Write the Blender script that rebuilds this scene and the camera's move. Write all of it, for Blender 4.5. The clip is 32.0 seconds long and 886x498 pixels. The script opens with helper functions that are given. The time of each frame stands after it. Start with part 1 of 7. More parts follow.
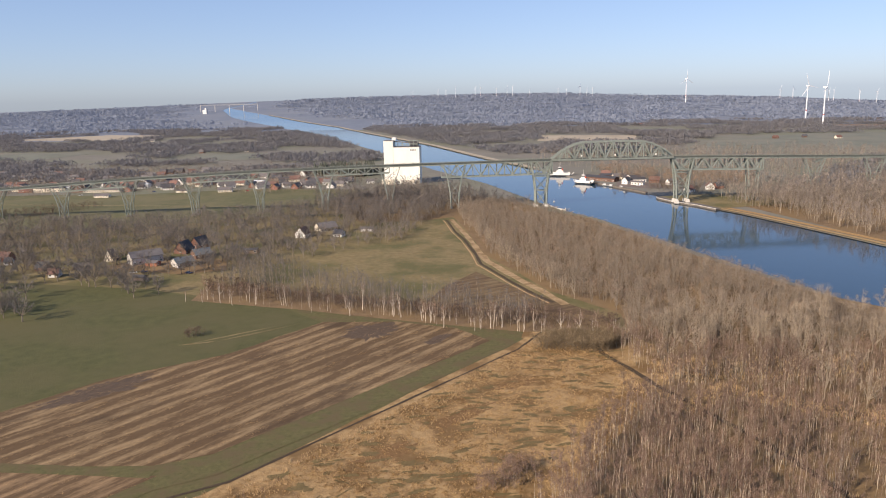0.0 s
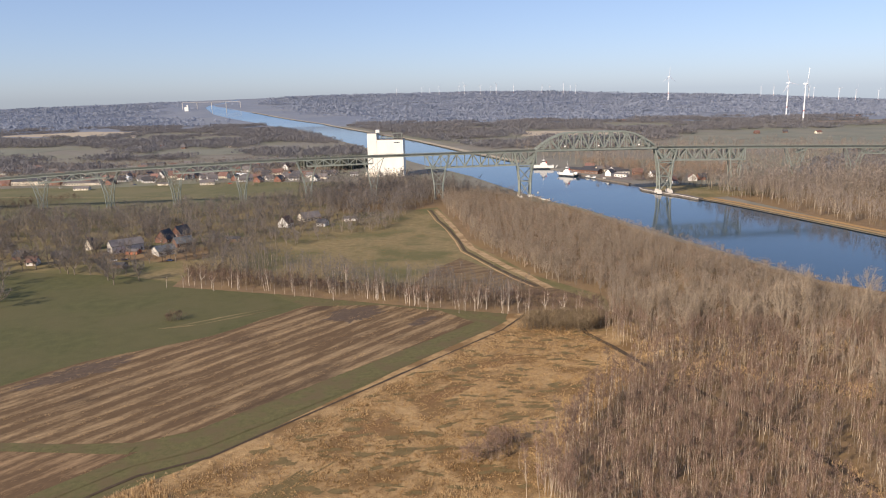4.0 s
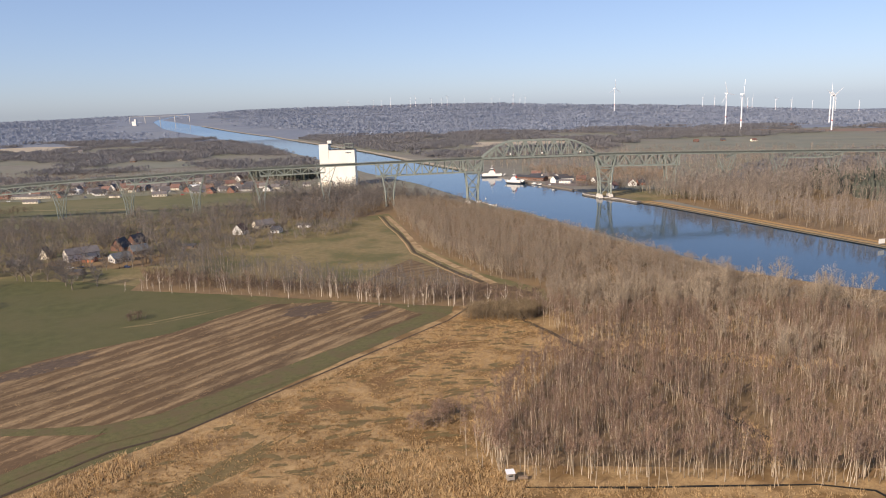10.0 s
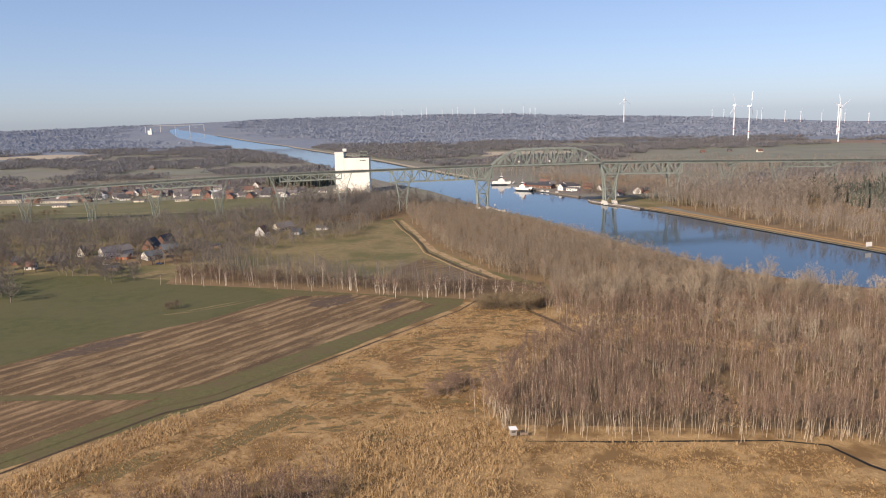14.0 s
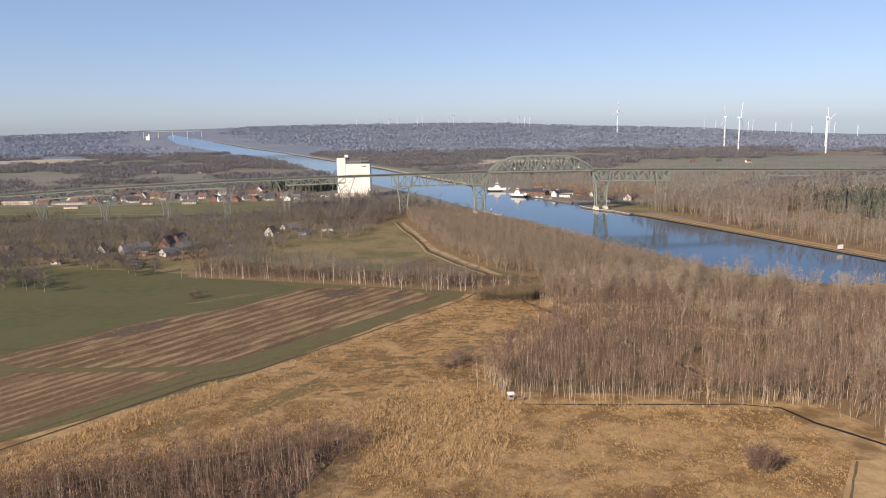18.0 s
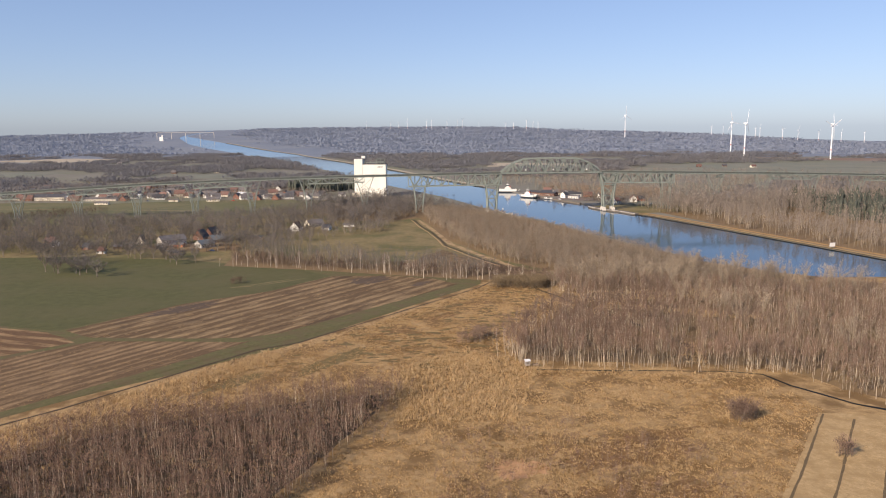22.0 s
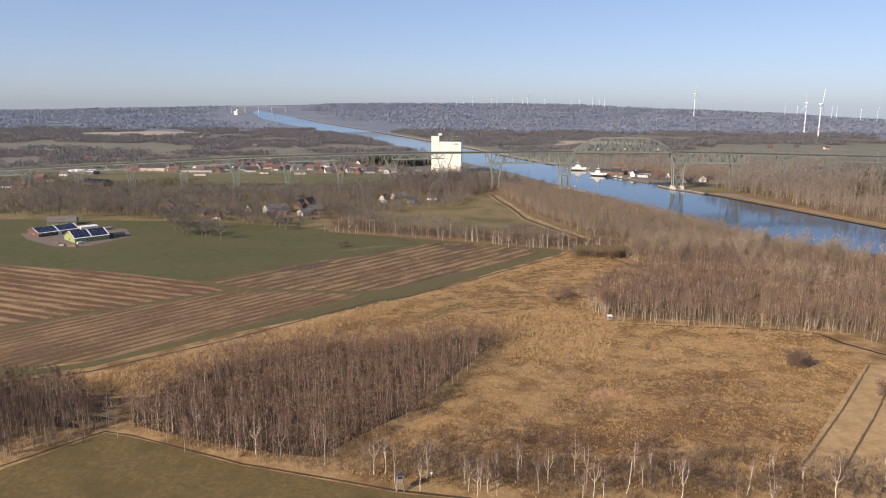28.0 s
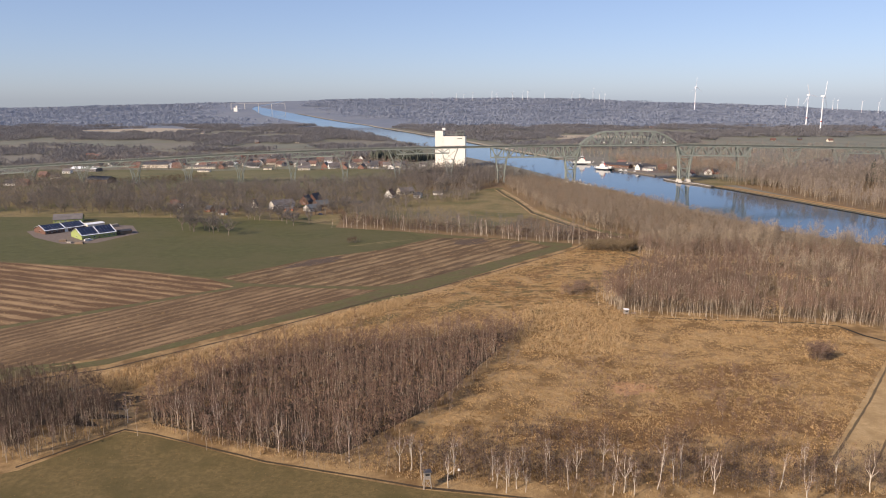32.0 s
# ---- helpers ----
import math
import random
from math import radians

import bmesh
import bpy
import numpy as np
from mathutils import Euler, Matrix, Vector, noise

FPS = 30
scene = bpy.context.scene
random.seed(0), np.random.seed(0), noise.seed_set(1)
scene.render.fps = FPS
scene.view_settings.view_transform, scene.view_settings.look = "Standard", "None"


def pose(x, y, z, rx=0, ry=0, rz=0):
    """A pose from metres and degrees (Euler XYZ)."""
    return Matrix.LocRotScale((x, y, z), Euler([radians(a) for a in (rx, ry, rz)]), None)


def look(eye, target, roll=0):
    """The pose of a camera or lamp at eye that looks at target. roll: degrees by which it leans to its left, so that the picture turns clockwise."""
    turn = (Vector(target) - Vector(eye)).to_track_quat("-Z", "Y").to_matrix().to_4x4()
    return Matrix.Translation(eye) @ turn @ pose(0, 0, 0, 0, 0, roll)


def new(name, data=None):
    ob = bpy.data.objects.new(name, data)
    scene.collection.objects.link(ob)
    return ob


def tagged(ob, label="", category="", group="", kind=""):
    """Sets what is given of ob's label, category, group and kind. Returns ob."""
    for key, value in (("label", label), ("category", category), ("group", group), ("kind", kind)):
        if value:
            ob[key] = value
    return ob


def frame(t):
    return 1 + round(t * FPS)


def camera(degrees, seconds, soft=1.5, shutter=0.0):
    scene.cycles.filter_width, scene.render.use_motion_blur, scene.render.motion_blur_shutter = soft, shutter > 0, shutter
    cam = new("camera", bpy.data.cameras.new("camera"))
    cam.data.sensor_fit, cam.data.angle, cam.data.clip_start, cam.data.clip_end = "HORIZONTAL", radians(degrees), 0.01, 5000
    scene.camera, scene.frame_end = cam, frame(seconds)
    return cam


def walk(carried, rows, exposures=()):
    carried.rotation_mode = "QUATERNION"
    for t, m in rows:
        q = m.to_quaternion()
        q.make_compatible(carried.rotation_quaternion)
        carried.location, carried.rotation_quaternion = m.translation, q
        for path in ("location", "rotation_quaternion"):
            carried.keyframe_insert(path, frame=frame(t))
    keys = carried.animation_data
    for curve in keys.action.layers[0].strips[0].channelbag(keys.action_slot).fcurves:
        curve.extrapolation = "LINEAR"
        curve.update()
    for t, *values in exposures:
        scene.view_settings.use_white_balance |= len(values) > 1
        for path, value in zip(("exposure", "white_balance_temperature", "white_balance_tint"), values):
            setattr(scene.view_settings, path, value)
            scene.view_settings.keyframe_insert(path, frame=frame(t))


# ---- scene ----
cam = camera(62.19, 32.0, soft=1.05)
# seconds, place, tilt, heading, roll
PATH = [
    (0.0, -2.85, 49.43, 110.74, 78.103, 3.890, -1.257),
    (0.5, -2.53, 49.15, 110.15, 78.024, 2.636, -1.243),
    (1.0, -2.21, 48.88, 109.25, 77.975, 1.825, -1.221),
    (1.5, -2.26, 48.85, 108.16, 77.956, 1.826, -1.271),
    (2.0, -2.66, 49.06, 106.96, 77.951, 2.516, -1.262),
    (2.5, -2.98, 49.25, 105.80, 77.977, 3.383, -1.320),
    (3.0, -2.98, 49.38, 104.69, 77.979, 3.055, -1.206),
    (3.5, -2.84, 49.39, 103.59, 78.011, 2.573, -1.216),
    (5.5, -2.66, 48.67, 99.90, 77.959, 3.063, -1.108),
    (6.0, -1.91, 47.57, 99.52, 78.103, 1.905, -1.187),
    (6.5, -0.56, 44.79, 99.83, 78.100, 0.206, -1.300),
    (7.0, 0.70, 41.05, 100.52, 78.086, -2.186, -1.400),
    (7.5, 1.34, 37.79, 100.99, 78.182, -2.630, -1.495),
    (8.0, 1.37, 35.73, 100.89, 78.347, -2.604, -1.533),
    (8.5, 1.16, 33.75, 100.64, 78.472, -2.307, -1.586),
    (9.0, 0.95, 31.16, 100.49, 78.566, -1.284, -1.481),
    (9.5, 0.92, 28.05, 100.31, 78.739, -1.102, -1.502),
    (10.0, 0.97, 24.64, 100.05, 78.891, -0.977, -1.550),
    (10.5, 0.97, 20.89, 99.93, 78.944, -0.840, -1.511),
    (11.0, 0.85, 16.83, 99.86, 79.018, -0.688, -1.503),
    (11.5, 0.74, 12.61, 99.86, 79.119, -0.485, -1.506),
    (12.0, 0.58, 8.45, 99.79, 79.228, -0.380, -1.473),
    (12.5, 0.36, 4.27, 99.67, 79.323, -0.339, -1.428),
    (13.0, 0.07, 0.06, 99.46, 79.476, -0.309, -1.404),
    (13.5, -0.31, -4.15, 99.22, 79.591, -0.280, -1.362),
    (14.0, -0.87, -8.50, 99.06, 79.716, -0.228, -1.311),
    (14.5, -1.62, -12.97, 98.97, 79.829, -0.170, -1.249),
    (16.5, -4.70, -30.86, 98.56, 80.204, -0.028, -0.960),
    (17.0, -5.35, -35.73, 98.64, 80.274, -0.035, -0.907),
    (17.5, -5.90, -40.47, 98.66, 80.290, -0.475, -0.799),
    (18.0, -6.41, -44.86, 98.50, 80.366, -0.735, -0.771),
    (18.5, -7.13, -49.33, 98.36, 80.418, -0.923, -0.768),
    (19.0, -8.02, -53.96, 98.22, 80.409, -1.368, -0.662),
    (19.5, -9.13, -58.86, 98.07, 80.485, -1.156, -0.647),
    (20.0, -10.32, -64.02, 97.98, 80.494, -0.972, -0.565),
    (20.5, -11.46, -69.25, 97.92, 80.522, -0.829, -0.495),
    (21.0, -12.58, -74.52, 97.87, 80.515, -0.669, -0.433),
    (21.5, -13.83, -79.85, 97.74, 80.589, -0.420, -0.387),
    (22.0, -15.29, -85.28, 97.68, 80.646, -0.224, -0.295),
    (22.5, -16.71, -90.73, 97.62, 80.623, -0.024, -0.180),
    (23.0, -18.06, -96.05, 97.62, 80.618, 0.043, -0.166),
    (23.5, -19.49, -101.48, 97.75, 80.598, 0.160, -0.129),
    (24.0, -21.40, -107.47, 98.16, 80.564, 0.357, -0.042),
    (24.5, -23.33, -113.03, 98.69, 80.101, 1.366, 0.040),
    (26.5, -29.23, -127.55, 100.36, 79.178, 1.125, 0.143),
    (27.0, -31.10, -132.69, 101.21, 79.023, 3.404, 0.285),
    (27.5, -32.57, -137.05, 102.01, 78.918, 4.484, 0.272),
    (28.0, -33.24, -139.06, 102.35, 78.815, 4.445, 0.267),
    (28.5, -33.76, -139.65, 102.31, 78.719, 4.367, 0.117),
    (29.0, -34.17, -139.47, 102.18, 78.663, 4.261, 0.140),
    (29.5, -34.42, -138.25, 101.88, 78.623, 3.540, -0.020),
    (30.0, -34.48, -136.11, 101.36, 78.580, 1.754, -0.133),
    (30.5, -34.88, -134.33, 100.86, 78.454, 0.553, -0.311),
    (31.0, -36.15, -134.24, 100.71, 78.460, 0.703, -0.213),
    (31.5, -38.44, -135.42, 100.91, 78.439, 2.012, -0.142),
    (32.0, -40.45, -136.54, 101.18, 78.459, 4.438, -0.130),
]
EXPOSURES = [(0.0, 0.48, 6500, 10), (12.0, 0.44, 6580, 10), (24.0, 0.40, 6560, 10), (30.0, 0.37, 6580, 11.5), (32.0, 0.37, 6580, 11.5)]
walk(cam, [(t, pose(x, y, z, tilt, 0, turn) @ pose(0, 0, 0, 0, 0, roll)) for t, x, y, z, tilt, turn, roll in PATH], EXPOSURES)

# ---- world, sun, exposure ----
SUN_UP, SUN_TURN = radians(29), radians(226)     # elevation; compass bearing of the sun, clockwise from +y
scene.view_settings.exposure = 0.4
world = bpy.data.worlds.new("sky")
scene.world = world
world.use_nodes = True
wn = world.node_tree.nodes
sky = wn.new("ShaderNodeTexSky")
sky.sky_type, sky.sun_disc = "NISHITA", False
sky.sun_elevation, sky.sun_rotation = SUN_UP, SUN_TURN
sky.air_density, sky.dust_density, sky.ozone_density, sky.altitude = 0.8, 0.6, 3.0, 60
tint = wn.new("ShaderNodeMix")     # clear, slightly hazy winter air
tint.data_type, tint.blend_type = "RGBA", "MULTIPLY"
tint.inputs["Factor"].default_value = 1.0
tint.inputs["B"].default_value = (1.3, 1.37, 1.66, 1)
even = wn.new("ShaderNodeGamma")
even.inputs["Gamma"].default_value = 0.65
world.node_tree.links.new(sky.outputs[0], even.inputs["Color"])
world.node_tree.links.new(even.outputs[0], tint.inputs["A"])
world.node_tree.links.new(tint.outputs["Result"], wn["Background"].inputs[0])
wn["Background"].inputs[1].default_value = 0.114
sun_data = bpy.data.lights.new("sun", "SUN")
sun_data.energy, sun_data.angle, sun_data.color = 5.0, radians(0.6), (1.0, 0.83, 0.66)
sun = new("sun", sun_data)
to_sun = Vector((math.sin(SUN_TURN) * math.cos(SUN_UP), math.cos(SUN_TURN) * math.cos(SUN_UP), math.sin(SUN_UP)))
sun.matrix_world = look(to_sun * 400, (0, 0, 0))


# ---- materials ----
def material(name, dark, light, size=4.0, rough=0.9, grain=0.35, bump=0.3, third=None, third_size=40.0, metal=0.0, per_object=0.0, per_island=0.0, third_cut=(0.45, 0.62), stretch=(1, 1, 1), spec=0.3, thin=0.0):
    """Two tones mixed by a coarse and a fine noise in metres, an optional third tone in large patches, bump, and a random shade per object or piece."""
    m = bpy.data.materials.new(name)
    m.use_nodes = True
    nt = m.node_tree
    n, link = nt.nodes, nt.links.new
    b = n["Principled BSDF"]
    b.inputs["Roughness"].default_value, b.inputs["Metallic"].default_value = rough, metal
    b.inputs["Specular IOR Level"].default_value = spec
    geo = n.new("ShaderNodeNewGeometry")
    place = n.new("ShaderNodeMapping")
    place.inputs["Scale"].default_value = stretch
    link(geo.outputs["Position"], place.inputs["Vector"])

    def blotch(metres, detail=4.0):
        x = n.new("ShaderNodeTexNoise")
        x.inputs["Scale"].default_value, x.inputs["Detail"].default_value, x.inputs["Roughness"].default_value = 1.0 / metres, detail, 0.6
        link(place.outputs[0], x.inputs["Vector"])
        return x.outputs["Fac"]

    def spread(value, low, high):
        x = n.new("ShaderNodeMapRange")
        x.inputs["From Min"].default_value, x.inputs["From Max"].default_value = low, high
        link(value, x.inputs["Value"])
        return x.outputs[0]

    def mix(fac, a, c):
        x = n.new("ShaderNodeMix")
        x.data_type = "RGBA"
        for sock, value in ((x.inputs["Factor"], fac), (x.inputs["A"], a), (x.inputs["B"], c)):
            if isinstance(value, (float, int)):
                sock.default_value = value
            elif isinstance(value, tuple):
                sock.default_value = (*value, 1)
            else:
                link(value, sock)
        return x.outputs["Result"]

    coarse, fine = blotch(size), blotch(size * 0.13, 3.0)
    both = n.new("ShaderNodeMath")
    both.operation = "MULTIPLY_ADD"
    link(fine, both.inputs[0])
    both.inputs[1].default_value = grain
    link(coarse, both.inputs[2])
    colour = mix(spread(both.outputs[0], 0.36 + grain * 0.3, 0.62 + grain * 0.65), dark, light)
    if third:
        colour = mix(spread(blotch(third_size, 5.0), *third_cut), colour, third)
    for amount, node, socket in ((per_object, "ShaderNodeObjectInfo", "Random"), (per_island, "ShaderNodeNewGeometry", "Random Per Island")):
        if amount:
            r = n.new(node)
            hsv = n.new("ShaderNodeHueSaturation")
            x = n.new("ShaderNodeMapRange")
            x.inputs["To Min"].default_value, x.inputs["To Max"].default_value = 1 - amount, 1 + amount
            link(r.outputs[socket], x.inputs["Value"])
            link(x.outputs[0], hsv.inputs["Value"])
            link(colour, hsv.inputs["Color"])
            colour = hsv.outputs[0]
    link(colour, b.inputs["Base Color"])
    if thin:
        # light also passes through a mass of twigs
        pass_on, both_ways = n.new("ShaderNodeBsdfTranslucent"), n.new("ShaderNodeMixShader")
        link(colour, pass_on.inputs["Color"])
        both_ways.inputs[0].default_value = thin
        link(b.outputs[0], both_ways.inputs[1])
        link(pass_on.outputs[0], both_ways.inputs[2])
        link(both_ways.outputs[0], n["Material Output"].inputs["Surface"])
    if bump:
        bp = n.new("ShaderNodeBump")
        bp.inputs["Strength"].default_value, bp.inputs["Distance"].default_value = bump, size * 0.12
        link(both.outputs[0], bp.inputs["Height"])
        link(bp.outputs[0], b.inputs["Normal"])
    return m


def striped(name, dark, light, heading, spacing, share=0.5, rough=0.95, wobble=1.6, patches=None, strength=0.75):
    """Cultivated ground with swaths that run along the heading (x, y), their edges ragged, fading in patches."""
    m = material(name, dark, tuple(c * 1.35 for c in dark), size=2.2, grain=0.6, bump=0.4, rough=rough)
    nt = m.node_tree
    n, link = nt.nodes, nt.links.new
    b = n["Principled BSDF"]
    base = b.inputs["Base Color"].links[0].from_socket
    geo = n.new("ShaderNodeNewGeometry")
    across = n.new("ShaderNodeVectorMath")
    across.operation = "DOT_PRODUCT"
    length = math.hypot(*heading)
    link(geo.outputs["Position"], across.inputs[0])
    across.inputs[1].default_value = (heading[1] / length, -heading[0] / length, 0)

    def noise_of(metres, detail, stretch_along=1.0):
        along = Matrix.Rotation(math.atan2(heading[1], heading[0]), 3, "Z")
        mp = n.new("ShaderNodeMapping")
        mp.vector_type = "TEXTURE"
        mp.inputs["Rotation"].default_value = along.to_euler()
        mp.inputs["Scale"].default_value = (stretch_along, 1, 1)
        link(geo.outputs["Position"], mp.inputs["Vector"])
        x = n.new("ShaderNodeTexNoise")
        x.inputs["Scale"].default_value, x.inputs["Detail"].default_value = 1 / metres, detail
        link(mp.outputs[0], x.inputs["Vector"])
        return x.outputs["Fac"]

    def math_node(op, a, c, d=None):
        x = n.new("ShaderNodeMath")
        x.operation = op
        for i, v in enumerate((a, c, d)):
            if v is None:
                continue
            if isinstance(v, (int, float)):
                x.inputs[i].default_value = v
            else:
                link(v, x.inputs[i])
        return x.outputs[0]

    shifted = math_node("MULTIPLY_ADD", noise_of(9.0, 3.0, 5.0), wobble * 2, across.outputs["Value"])
    wave = math_node("MULTIPLY", math_node("SINE", math_node("MULTIPLY", shifted, 2 * math.pi / spacing), 0), math_node("MULTIPLY", noise_of(16.0, 3.0, 2.2), strength * 2))
    wave = math_node("MULTIPLY_ADD", noise_of(2.2, 6.0, 7.0), 4.5, wave)
    wave = math_node("MULTIPLY_ADD", noise_of(0.55, 4.0, 3.5), 2.6, wave)
    wave = math_node("MULTIPLY_ADD", noise_of(30.0, 5.0, 2.0), 3.4, wave)
    cut = n.new("ShaderNodeMapRange")
    cut.inputs["From Min"].default_value, cut.inputs["From Max"].default_value = 4.75 - share, 6.65 - share
    link(wave, cut.inputs["Value"])
    x = n.new("ShaderNodeMix")
    x.data_type = "RGBA"
    link(cut.outputs[0], x.inputs["Factor"])
    link(base, x.inputs["A"])
    x.inputs["B"].default_value = (*light, 1)
    colour = x.outputs["Result"]
    if patches:
        y = n.new("ShaderNodeMix")
        y.data_type = "RGBA"
        c2 = n.new("ShaderNodeMapRange")
        c2.inputs["From Min"].default_value, c2.inputs["From Max"].default_value = 0.56, 0.68
        link(noise_of(30.0, 5.0, 1.8), c2.inputs["Value"])
        link(c2.outputs[0], y.inputs["Factor"])
        link(colour, y.inputs["A"])
        y.inputs["B"].default_value = (*patches, 1)
        colour = y.outputs["Result"]
    link(colour, b.inputs["Base Color"])
    return m


def water_material():
    m = bpy.data.materials.new("canal_water")
    m.use_nodes = True
    n, link = m.node_tree.nodes, m.node_tree.links.new
    b = n["Principled BSDF"]
    b.inputs["Base Color"].default_value = (0.018, 0.042, 0.068, 1)
    b.inputs["Roughness"].default_value = 0.08
    b.inputs["IOR"].default_value = 1.33
    geo = n.new("ShaderNodeNewGeometry")
    last = None
    for metres, strength, dist in ((3.0, 0.14, 0.09), (28.0, 0.11, 0.3)):
        x = n.new("ShaderNodeTexNoise")
        x.inputs["Scale"].default_value, x.inputs["Detail"].default_value = 1 / metres, 4
        link(geo.outputs["Position"], x.inputs["Vector"])
        bp = n.new("ShaderNodeBump")
        bp.inputs["Strength"].default_value, bp.inputs["Distance"].default_value = strength, dist
        link(x.outputs["Fac"], bp.inputs["Height"])
        if last:
            link(last, bp.inputs["Normal"])
        last = bp.outputs[0]
    link(last, b.inputs["Normal"])
    return m


